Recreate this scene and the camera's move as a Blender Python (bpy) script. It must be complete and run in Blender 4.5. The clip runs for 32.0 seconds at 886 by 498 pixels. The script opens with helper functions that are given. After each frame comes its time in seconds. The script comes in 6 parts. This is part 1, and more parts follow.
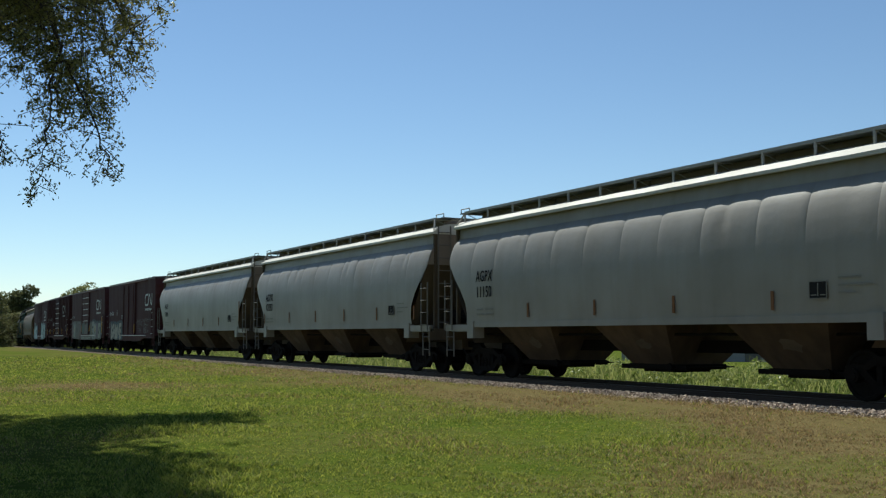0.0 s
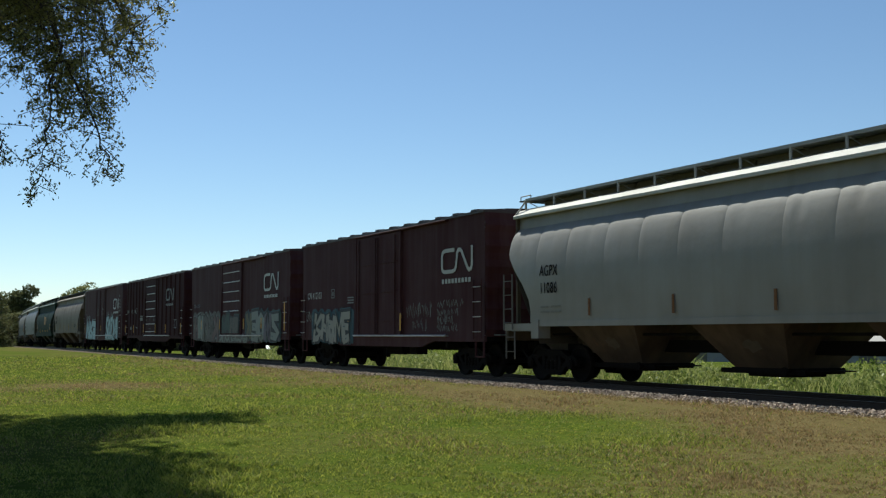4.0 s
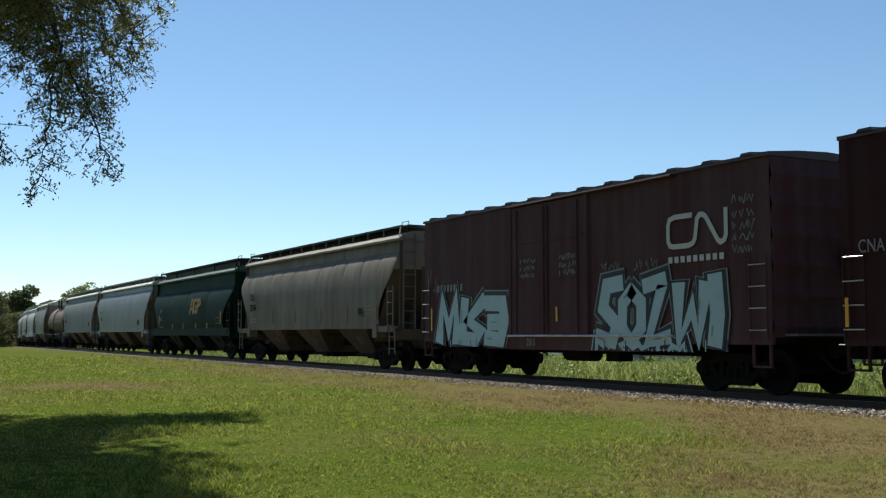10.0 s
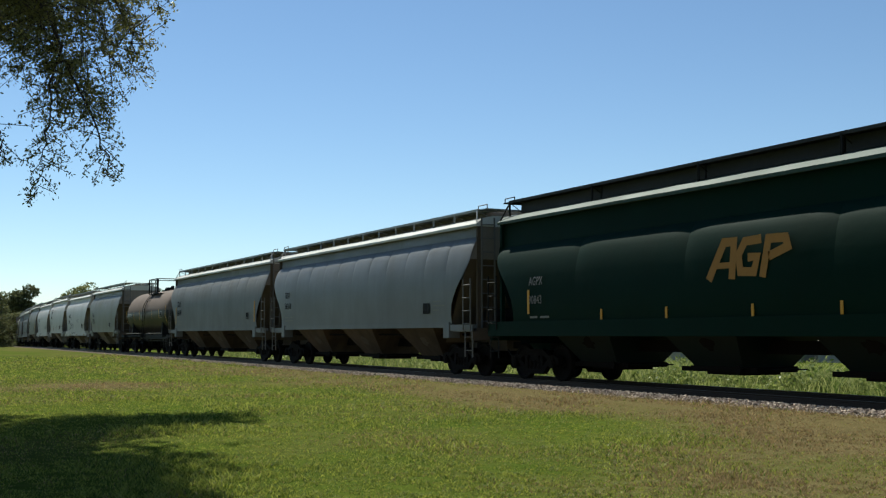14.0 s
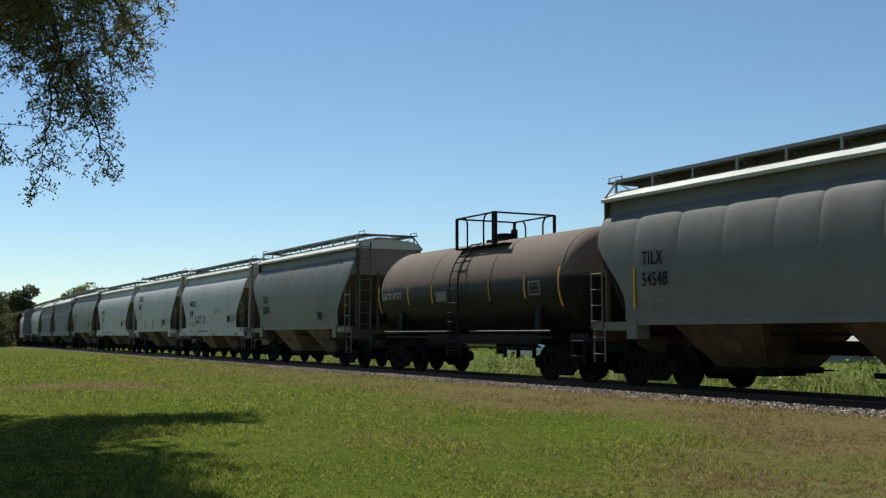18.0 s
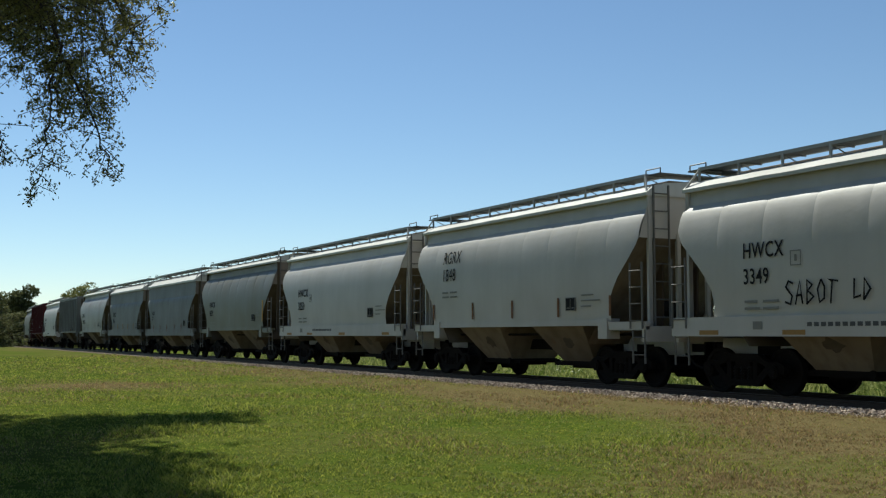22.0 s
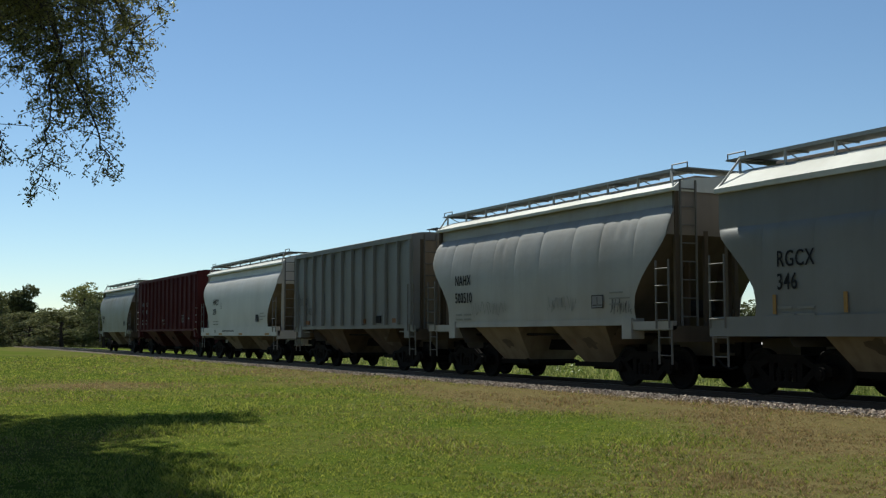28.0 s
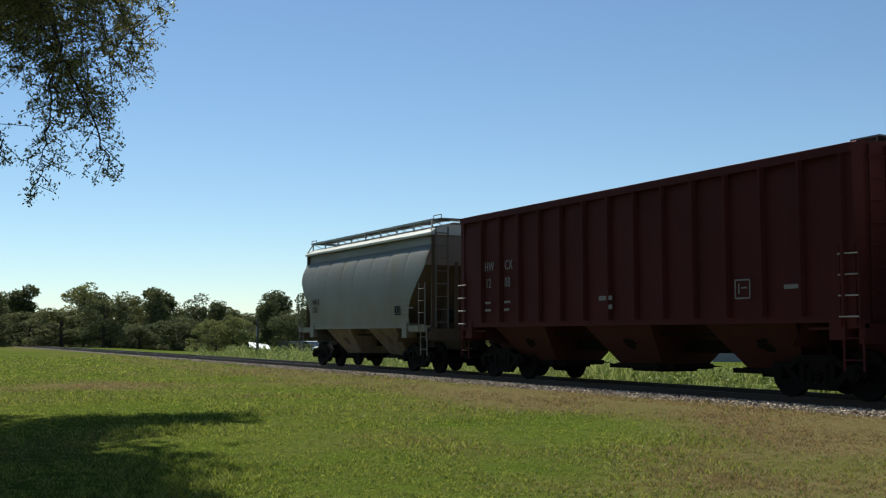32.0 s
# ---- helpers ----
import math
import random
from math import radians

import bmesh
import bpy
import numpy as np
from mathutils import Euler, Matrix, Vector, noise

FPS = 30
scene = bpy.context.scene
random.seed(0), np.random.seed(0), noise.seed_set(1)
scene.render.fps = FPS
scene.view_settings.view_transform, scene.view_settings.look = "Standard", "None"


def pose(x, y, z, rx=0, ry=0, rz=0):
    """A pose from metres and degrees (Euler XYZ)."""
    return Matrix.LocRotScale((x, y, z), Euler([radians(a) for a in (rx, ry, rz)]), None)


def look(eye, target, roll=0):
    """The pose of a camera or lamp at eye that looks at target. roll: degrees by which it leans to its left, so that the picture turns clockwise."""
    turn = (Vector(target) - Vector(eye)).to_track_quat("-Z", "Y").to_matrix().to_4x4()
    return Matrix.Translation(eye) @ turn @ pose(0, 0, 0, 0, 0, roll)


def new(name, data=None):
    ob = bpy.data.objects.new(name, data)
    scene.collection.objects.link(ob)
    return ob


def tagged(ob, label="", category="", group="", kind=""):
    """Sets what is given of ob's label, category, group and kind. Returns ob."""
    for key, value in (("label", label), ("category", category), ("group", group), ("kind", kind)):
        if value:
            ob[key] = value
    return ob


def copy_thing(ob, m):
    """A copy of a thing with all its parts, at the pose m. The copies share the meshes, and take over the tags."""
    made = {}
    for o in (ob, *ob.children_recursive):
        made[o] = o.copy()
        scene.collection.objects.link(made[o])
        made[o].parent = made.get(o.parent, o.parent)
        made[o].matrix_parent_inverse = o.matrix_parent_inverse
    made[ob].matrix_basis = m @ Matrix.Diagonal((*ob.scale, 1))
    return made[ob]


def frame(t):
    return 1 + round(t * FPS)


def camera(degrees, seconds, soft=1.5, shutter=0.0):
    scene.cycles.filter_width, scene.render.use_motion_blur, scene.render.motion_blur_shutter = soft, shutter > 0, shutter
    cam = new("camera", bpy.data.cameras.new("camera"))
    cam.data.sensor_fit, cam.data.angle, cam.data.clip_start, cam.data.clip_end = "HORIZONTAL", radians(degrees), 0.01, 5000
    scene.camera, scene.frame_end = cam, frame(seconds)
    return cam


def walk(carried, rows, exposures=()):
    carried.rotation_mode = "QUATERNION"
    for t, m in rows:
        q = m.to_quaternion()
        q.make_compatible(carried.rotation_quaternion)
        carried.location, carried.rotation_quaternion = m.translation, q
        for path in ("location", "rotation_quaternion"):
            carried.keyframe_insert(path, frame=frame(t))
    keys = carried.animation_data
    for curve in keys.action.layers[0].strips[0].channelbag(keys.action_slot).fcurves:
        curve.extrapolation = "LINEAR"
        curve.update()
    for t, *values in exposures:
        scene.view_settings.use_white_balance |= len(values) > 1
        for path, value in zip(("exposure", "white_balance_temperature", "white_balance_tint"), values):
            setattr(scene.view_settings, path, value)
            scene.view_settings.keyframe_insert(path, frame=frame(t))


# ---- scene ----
DEG = 44.42
cam = camera(DEG, 32.0, soft=1.25)
EYE = Vector((0.0, -16.296, 1.1625))
YAW, TILT = radians(62.305), radians(4.541)
AIM = EYE + Vector((-math.sin(YAW) * math.cos(TILT), math.cos(YAW) * math.cos(TILT), math.sin(TILT)))
walk(cam, [(0, look(EYE, AIM)), (32, look(EYE, AIM))], exposures=[(0, 0.35, 5940, 2.6), (3, 0.35, 5940, 2.6), (7, 0.55, 5940, 2.6), (11, 0.55, 5940, 2.6), (14, 0.43, 5940, 2.6), (19, 0.28, 5940, 2.6), (22, 0.32, 5940, 2.6), (25, 0.25, 5940, 2.6), (32, 0.34, 5940, 2.6)])

# ---------------------------------------------------------------- light
SUN_EL, SUN_OFF = radians(50), radians(3.0)
SUN_DIR = Vector((-math.cos(SUN_EL) * math.cos(SUN_OFF), math.cos(SUN_EL) * math.sin(SUN_OFF), math.sin(SUN_EL)))
world = bpy.data.worlds.new("world")
scene.world = world
world.use_nodes = True
wn = world.node_tree.nodes
sky = wn.new("ShaderNodeTexSky")
sky.sky_type, sky.sun_disc = "NISHITA", False
sky.sun_elevation = SUN_EL
sky.sun_rotation = math.atan2(SUN_DIR.x, SUN_DIR.y)
sky.altitude = 2500
sky.air_density, sky.dust_density, sky.ozone_density = 1.25, 0.1, 1.5
wn["Background"].inputs["Strength"].default_value = 0.075
world.node_tree.links.new(sky.outputs[0], wn["Background"].inputs["Color"])
sun = new("sun", bpy.data.lights.new("sun", "SUN"))
sun.data.energy, sun.data.angle, sun.data.color = 5.0, radians(0.53), (1.0, 0.92, 0.78)
sun.matrix_world = look(SUN_DIR * 50, (0, 0, 0))


# ---------------------------------------------------------------- materials
def material(name, rough=0.6, metal=0.0, gloss=0.3):
    m = bpy.data.materials.new(name)
    m.use_nodes = True
    t = m.node_tree
    b = t.nodes["Principled BSDF"]
    b.inputs["Roughness"].default_value, b.inputs["Metallic"].default_value = rough, metal
    b.inputs["Specular IOR Level"].default_value = gloss
    return m, t, b


def noise_node(t, scale, detail=4, stretch=None, rough=0.55, space="Object"):
    co = t.nodes.new("ShaderNodeTexCoord")
    n = t.nodes.new("ShaderNodeTexNoise")
    n.inputs["Scale"].default_value, n.inputs["Detail"].default_value, n.inputs["Roughness"].default_value = scale, detail, rough
    out = co.outputs[space]
    if stretch:
        mp = t.nodes.new("ShaderNodeMapping")
        mp.inputs["Scale"].default_value = stretch
        t.links.new(out, mp.inputs["Vector"])
        out = mp.outputs[0]
    t.links.new(out, n.inputs["Vector"])
    return n.outputs["Fac"]


def ramp(t, fac, lo, hi):
    r = t.nodes.new("ShaderNodeMapRange")
    r.inputs["From Min"].default_value, r.inputs["From Max"].default_value = lo, hi
    t.links.new(fac, r.inputs["Value"])
    return r.outputs[0]


def blend(t, fac, a, b, mode="MIX"):
    m = t.nodes.new("ShaderNodeMix")
    m.data_type, m.blend_type = "RGBA", mode
    for sock, v in (("Factor", fac), ("A", a), ("B", b)):
        s = [i for i in m.inputs if i.name == sock and i.enabled][0]
        if isinstance(v, (int, float)):
            s.default_value = v
        elif isinstance(v, tuple):
            s.default_value = (*v, 1)
        else:
            t.links.new(v, s)
    return [o for o in m.outputs if o.enabled][0]


def times(t, a, k):
    m = t.nodes.new("ShaderNodeMath")
    m.operation = "MULTIPLY"
    t.links.new(a, m.inputs[0])
    m.inputs[1].default_value = k
    return m.outputs[0]


def bump(t, b, fac, strength, dist):
    n = t.nodes.new("ShaderNodeBump")
    n.inputs["Strength"].default_value, n.inputs["Distance"].default_value = strength, dist
    t.links.new(fac, n.inputs["Height"])
    t.links.new(n.outputs[0], b.inputs["Normal"])


def paint(name, col, dirt=(0.16, 0.11, 0.07), amount=0.35, rough=0.5, streak=0.5, rust=0.0, gloss=0.2):
    """Weathered car paint: large stains, vertical streaks, fine grain."""
    m, t, b = material(name, rough, 0.0, gloss)
    big = ramp(t, noise_node(t, 0.55, 5), 0.35, 0.75)
    run = ramp(t, noise_node(t, 1.0, 4, (3.2, 3.2, 0.22)), 0.42, 0.78)
    fine = noise_node(t, 38, 3)
    c = blend(t, times(t, big, amount), col, dirt)
    c = blend(t, times(t, run, streak * amount), c, dirt)
    c = blend(t, times(t, fine, 0.14), c, tuple(v * 0.7 for v in col))
    if rust:
        spots = ramp(t, noise_node(t, 2.6, 6, None, 0.7), 0.62, 0.72)
        c = blend(t, times(t, spots, rust), c, (0.17, 0.07, 0.03))
    t.links.new(c, b.inputs["Base Color"])
    t.links.new(ramp(t, big, -1.2, 2.4), b.inputs["Roughness"])
    r = [n for n in t.nodes if n.type == "MAP_RANGE"][-1]
    r.inputs["To Min"].default_value, r.inputs["To Max"].default_value = rough - 0.12, rough + 0.25
    bump(t, b, noise_node(t, 3.0, 3), 0.25, 0.02)
    return m


def plain(name, col, rough=0.6, metal=0.0, var=0.3, scale=9, gloss=0.3):
    m, t, b = material(name, rough, metal, gloss)
    c = blend(t, times(t, noise_node(t, scale, 5), var * 2), tuple(min(1, v * (1 + var * 0.5)) for v in col), tuple(v * (1 - var) for v in col))
    t.links.new(c, b.inputs["Base Color"])
    return m


def leafy(name, a, b_, trans=0.35, rough=0.55, gloss=0.3):
    """Leaf or blade: each island its own shade, some light passes through."""
    m, t, b = material(name, rough, 0.0, gloss)
    g = t.nodes.new("ShaderNodeNewGeometry")
    c = blend(t, g.outputs["Random Per Island"], a, b_)
    t.links.new(c, b.inputs["Base Color"])
    tr = t.nodes.new("ShaderNodeBsdfTranslucent")
    t.links.new(c, tr.inputs["Color"])
    mx = t.nodes.new("ShaderNodeMixShader")
    mx.inputs[0].default_value = trans
    t.links.new(b.outputs[0], mx.inputs[1])
    t.links.new(tr.outputs[0], mx.inputs[2])
    t.links.new(mx.outputs[0], t.nodes["Material Output"].inputs["Surface"])
    return m


GREY = paint("hopper_grey", (0.262, 0.248, 0.227), (0.125, 0.102, 0.078), 0.45, 0.5, 0.5, 0.0, 0.5)
PALE = paint("hopper_pale_grey", (0.31, 0.293, 0.268), (0.16, 0.13, 0.1), 0.45, 0.5, 0.5, 0.0, 0.5)
FLATGREY = paint("hopper_slate_grey", (0.195, 0.193, 0.186), (0.11, 0.092, 0.074), 0.45, 0.6, 0.5, 0.0, 0.25)
# Brighter than the sides' paint: sun on the roofs is put into this colour.
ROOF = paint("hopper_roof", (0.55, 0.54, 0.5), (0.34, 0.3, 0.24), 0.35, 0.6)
GREENISH = paint("hopper_greenish_grey", (0.15, 0.147, 0.123), (0.14, 0.113, 0.06), 0.7, 0.5, 0.5, 0.0, 0.45)
BEIGE = paint("hopper_beige", (0.175, 0.143, 0.11), (0.075, 0.055, 0.04), 0.6, 0.6, 1.3)
WHITE = paint("hopper_white", (0.47, 0.44, 0.4), (0.26, 0.225, 0.18), 0.35, 0.5, 0.5, 0.0, 0.45)
BLUISH = paint("hopper_bluish_grey", (0.14, 0.145, 0.147), (0.08, 0.07, 0.055), 0.4, 0.5, 0.6, 0.0, 0.5)
GREEN = paint("hopper_green", (0.002, 0.019, 0.011), (0.008, 0.013, 0.009), 0.35, 0.6, 0.5, 0.0, 0.06)
# Pale streaks paint both stains and the light caught by dented sheet.
OXIDE = paint("boxcar_brown", (0.052, 0.0165, 0.0185), (0.105, 0.068, 0.072), 0.5, 0.65, 0.9, 0.0, 0.06)
OXIDE_WORN = paint("boxcar_worn_brown", (0.07, 0.028, 0.03), (0.1, 0.072, 0.075), 0.55, 0.7, 1.2, 0.0, 0.06)
OXIDE_DARK = paint("boxcar_dark_brown", (0.042, 0.0145, 0.0155), (0.05, 0.03, 0.031), 0.5, 0.7, 1.0, 0.0, 0.06)
RED = paint("hopper_red", (0.078, 0.0185, 0.0195), (0.04, 0.016, 0.016), 0.45, 0.65, 0.6, 0.0, 0.08)
SLOPE = paint("slope_sheet_dirty", (0.1, 0.068, 0.045), (0.025, 0.018, 0.012), 0.85, 0.75, 0.8, 0.3)
SLOPE_TAN = paint("slope_sheet_tan", (0.2, 0.158, 0.11), (0.07, 0.052, 0.035), 0.75, 0.75, 0.8, 0.3)
GRATE = plain("grating_steel", (0.035, 0.034, 0.033), 0.7, 0.1, 0.4)
DUSTY = paint("dusty_hatch", (0.24, 0.2, 0.165), (0.12, 0.1, 0.08), 0.5, 0.7)
SLOPE_RED = paint("slope_sheet_red", (0.05, 0.013, 0.009), (0.03, 0.012, 0.008), 0.6, 0.7)
# Dusty brown, darkened as well for the shade between the cars.
ENDS_SHADED = paint("end_sheet_dusty", (0.11, 0.085, 0.06), (0.06, 0.042, 0.027), 0.6, 0.75, 0.8, 0.2)
SLOPE_GREEN = paint("slope_sheet_green", (0.004, 0.012, 0.009), (0.01, 0.009, 0.007), 0.6, 0.6)
RUSTY_END = paint("rusty_end_sheet", (0.27, 0.22, 0.165), (0.14, 0.1, 0.065), 0.6, 0.75, 0.8, 0.7)
BLACK = plain("black_steel", (0.02, 0.019, 0.018), 0.65, 0.0, 0.4, 9, 0.08)
# Near-black steel: the deep shade under the cars is put into the colour.
TRUCK = plain("truck_steel", (0.011, 0.009, 0.008), 0.8, 0.0, 0.5, 14, 0.05)
WHEEL = plain("wheel_steel", (0.012, 0.01, 0.009), 0.75, 0.0, 0.5, 12, 0.06)
GALV = plain("galvanised_steel", (0.15, 0.15, 0.145), 0.6, 0.2, 0.3)
BOARD = plain("running_board_steel", (0.3, 0.3, 0.29), 0.6, 0.1, 0.3)
STANCHION = plain("pale_stanchion", (0.34, 0.33, 0.31), 0.6, 0.0, 0.3)
RAILS = plain("ladder_paint", (0.15, 0.14, 0.128), 0.6, 0.0, 0.35, 9, 0.1)
YELLOW = plain("reflector_yellow", (0.6, 0.3, 0.03), 0.5, 0.0, 0.3)
ORANGE = plain("logo_orange", (0.36, 0.17, 0.03), 0.6, 0.0, 0.3)
INK = plain("black_lettering", (0.025, 0.025, 0.027), 0.9, 0.0, 0.3, 9, 0.02)
CHALK = plain("white_lettering", (0.45, 0.44, 0.42), 0.6, 0.0, 0.3)
FADED = plain("faded_lettering", (0.2, 0.19, 0.17), 0.7, 0.0, 0.3)
PRINT = plain("worn_black_print", (0.09, 0.088, 0.085), 0.8, 0.0, 0.4)
OCHRE = plain("ochre_patch", (0.3, 0.17, 0.05), 0.7, 0.0, 0.4)
STAIN = plain("grease_stain", (0.085, 0.066, 0.047), 0.8, 0.0, 0.5, 6)
RUSTSTRIPE = plain("rusty_stripe", (0.2, 0.09, 0.035), 0.75, 0.0, 0.5)


# ---------------------------------------------------------------- mesh tools
def part(name, bm, mat, parent=None, label="", smooth=False):
    me = bpy.data.meshes.new(name)
    bm.normal_update()
    if smooth:
        for f in bm.faces:
            f.smooth = True
    bm.to_mesh(me)
    bm.free()
    me.materials.append(mat)
    ob = new(name, me)
    if parent:
        ob.parent = parent
    if label:
        ob["label"] = label
    return ob


def box(bm, x0, x1, y0, y1, z0, z1):
    v = [bm.verts.new((x, y, z)) for z in (z0, z1) for x, y in ((x0, y0), (x1, y0), (x1, y1), (x0, y1))]
    for q in ((3, 2, 1, 0), (4, 5, 6, 7), (0, 1, 5, 4), (1, 2, 6, 5), (2, 3, 7, 6), (3, 0, 4, 7)):
        bm.faces.new([v[i] for i in q])
    return v


def tube(bm, a, b, r, seg=8, r2=None):
    a, b = Vector(a), Vector(b)
    d = (b - a).normalized()
    u = d.orthogonal().normalized()
    w = d.cross(u)
    rings = []
    for p, rr in ((a, r), (b, r if r2 is None else r2)):
        rings.append([bm.verts.new(p + (u * math.cos(k * math.tau / seg) + w * math.sin(k * math.tau / seg)) * rr) for k in range(seg)])
    for k in range(seg):
        bm.faces.new((rings[0][k], rings[0][(k + 1) % seg], rings[1][(k + 1) % seg], rings[1][k]))
    bm.faces.new(rings[0][::-1])
    bm.faces.new(rings[1])


def prism(bm, pts, y0, y1):
    """A plate in the xz plane, pts clockwise or not, from y0 to y1."""
    a = [bm.verts.new((x, y0, z)) for x, z in pts]
    b = [bm.verts.new((x, y1, z)) for x, z in pts]
    n = len(pts)
    bm.faces.new(a)
    bm.faces.new(b[::-1])
    for i in range(n):
        bm.faces.new((a[i], b[i], b[(i + 1) % n], a[(i + 1) % n]))
    bmesh.ops.recalc_face_normals(bm, faces=bm.faces)


def slab(name, dims, mat, parent, label=""):
    bm = bmesh.new()
    box(bm, *dims)
    return part(name, bm, mat, parent, label)


def stroke(bm, pts, width, y, thick=0.0):
    """A painted line through pts (x, z) on the side at y, in one piece with mitred bends."""
    p = [Vector(q) for q in pts]
    row = []
    for i, q in enumerate(p):
        a = (q - p[i - 1]).normalized() if i else (p[1] - q).normalized()
        b = (p[i + 1] - q).normalized() if i < len(p) - 1 else a
        d = a + b
        d = d.normalized() if d.length > 0.2 else a
        n = Vector((-d.y, d.x))
        k = width / 2 / max(0.72, n.dot(Vector((-a.y, a.x))))
        if i == 0:
            q = q - a * width * 0.2
        if i == len(p) - 1:
            q = q + a * width * 0.2
        row.append((bm.verts.new((q.x + n.x * k, y, q.y + n.y * k)), bm.verts.new((q.x - n.x * k, y, q.y - n.y * k))))
    for (a, b), (c, d) in zip(row, row[1:]):
        bm.faces.new((a, b, d, c))


def lettering(name, text, x, z, size, y, mat, parent, spacing=1.0, wide=0.78, bend=None, bold=0.0):
    cu = bpy.data.curves.new(name, "FONT")
    cu.body, cu.size, cu.extrude, cu.space_character = text, size, 0.002, spacing
    cu.resolution_u = 3
    cu.offset = bold
    tmp = bpy.data.objects.new(name, cu)
    me = bpy.data.meshes.new_from_object(tmp)
    bpy.data.objects.remove(tmp)
    me.materials.append(mat)
    me.transform(Matrix.Diagonal((wide, 1, 1, 1)))
    if bend:
        for v in me.vertices:
            v.co.z -= bend(z + v.co.y) - y
    ob = new(name, me)
    ob.parent = parent
    ob.matrix_basis = pose(x, y, z, 90)
    return ob


def bars(name, rows, y, mat, parent):
    """Plain bars that stand for small print: rows of (x, z, length, height)."""
    for x, z, w, h in rows:
        slab(name, (x, x + w, y - 0.003, y, z, z + h), mat, parent)


# ---------------------------------------------------------------- the line
BEND, RADIUS = -81.0, 976.0


def dip(x):
    d = max(0.0, BEND - x)
    return -0.6 * (d / 109) ** 2 if d < 109 else -0.6 - 0.004 * (min(d, 400) - 109)


def on_line(s):
    """Place and heading of the track's centre, s metres along."""
    if s >= BEND:
        return Vector((s, 0, 0)), 0.0
    a = (BEND - s) / RADIUS
    x = BEND - RADIUS * math.sin(a)
    return Vector((x, RADIUS * (1 - math.cos(a)), dip(x))), -a


def advance(t):
    return 9.779 * t + 0.007524 * t * t + 0.00011716 * t ** 3


LAWN = -0.24


def ground_height(x, y):
    s = x
    z = LAWN + dip(x)
    c = 0.0
    if x < BEND:
        c = RADIUS - math.sqrt(max(1.0, RADIUS ** 2 - (BEND - x) ** 2)) if BEND - x < RADIUS else RADIUS
    d = y - c
    z -= 0.6 * min(1.0, max(0.0, (d - 8.0) / 9.0))
    side = min(1.0, max(0.0, (abs(d) - 2.2) / 4.0))
    z += 0.11 * (1 - side)
    if abs(d) < 1.9:
        z -= 0.3
    n = noise.noise(Vector((x * 0.13, y * 0.13, 1.7))) * 0.06 + noise.noise(Vector((x * 0.6, y * 0.6, 4.1))) * 0.015
    if abs(d) < 3.0:
        n = 0
    return z + n


def build_ground():
    def steps(lo, hi, near, far):
        out, v = [], lo
        while v < hi:
            out.append(v)
            dist = max(0, abs(v) - near)
            v += 0.5 + dist * 0.12 if abs(v) > near else 0.5
        out.append(hi)
        return out
    xs = steps(-2500, 2500, 40, 0)
    ys = steps(-1500, 2500, 24, 0)
    verts = [(x, y, ground_height(x, y)) for y in ys for x in xs]
    nx = len(xs)
    faces = [(j * nx + i, j * nx + i + 1, (j + 1) * nx + i + 1, (j + 1) * nx + i) for j in range(len(ys) - 1) for i in range(nx - 1)]
    me = bpy.data.meshes.new("ground")
    me.from_pydata(verts, [], faces)
    me.polygons.foreach_set("use_smooth", [True] * len(me.polygons))
    m, t, b = material("lawn", 1.0, 0.0, 0.0)
    patch = ramp(t, noise_node(t, 0.16, 4), 0.4, 0.66)
    fine = noise_node(t, 9, 6, None, 0.75)
    soil = ramp(t, noise_node(t, 1.3, 5, None, 0.7), 0.45, 0.75)
    at = t.nodes.new("ShaderNodeAttribute")
    at.attribute_name = "dry"
    c = blend(t, patch, (0.07, 0.105, 0.013), (0.105, 0.13, 0.02))
    c = blend(t, at.outputs["Fac"], c, (0.16, 0.12, 0.058))
    c = blend(t, times(t, soil, 0.35), c, (0.15, 0.12, 0.05))
    c = blend(t, times(t, ramp(t, fine, 0.35, 0.7), 0.4), c, (0.035, 0.05, 0.01))
    t.links.new(c, b.inputs["Base Color"])
    bump(t, b, noise_node(t, 22, 6, None, 0.8), 0.6, 0.04)
    dry = me.attributes.new("dry", "FLOAT", "POINT")
    dry.data.foreach_set("value", [dryness(v[0], v[1]) for v in verts])
    me.materials.append(m)
    tagged(new("ground", me), "mown green lawn with dry patches beside the railway", "ground", kind="structure")


def ribbon(name, profile, s0, s1, step, mat, label, category, parent=None):
    """Sweep a cross-section (offset, height) along the track."""
    verts, faces, s, n = [], [], s0, len(profile)
    rows = 0
    while True:
        p, a = on_line(min(s, s1))
        for off, z in profile:
            verts.append((p.x - math.sin(a) * off, p.y + math.cos(a) * off, p.z + z))
        rows += 1
        if s >= s1:
            break
        s += step if s > BEND else step * 2
    for r in range(rows - 1):
        for k in range(n - 1):
            faces.append((r * n + k, (r + 1) * n + k, (r + 1) * n + k + 1, r * n + k + 1))
    me = bpy.data.meshes.new(name)
    me.from_pydata(verts, [], faces)
    me.materials.append(mat)
    ob = new(name, me)
    if parent:
        ob.parent = parent
        return ob
    return tagged(ob, label, category, kind="structure")


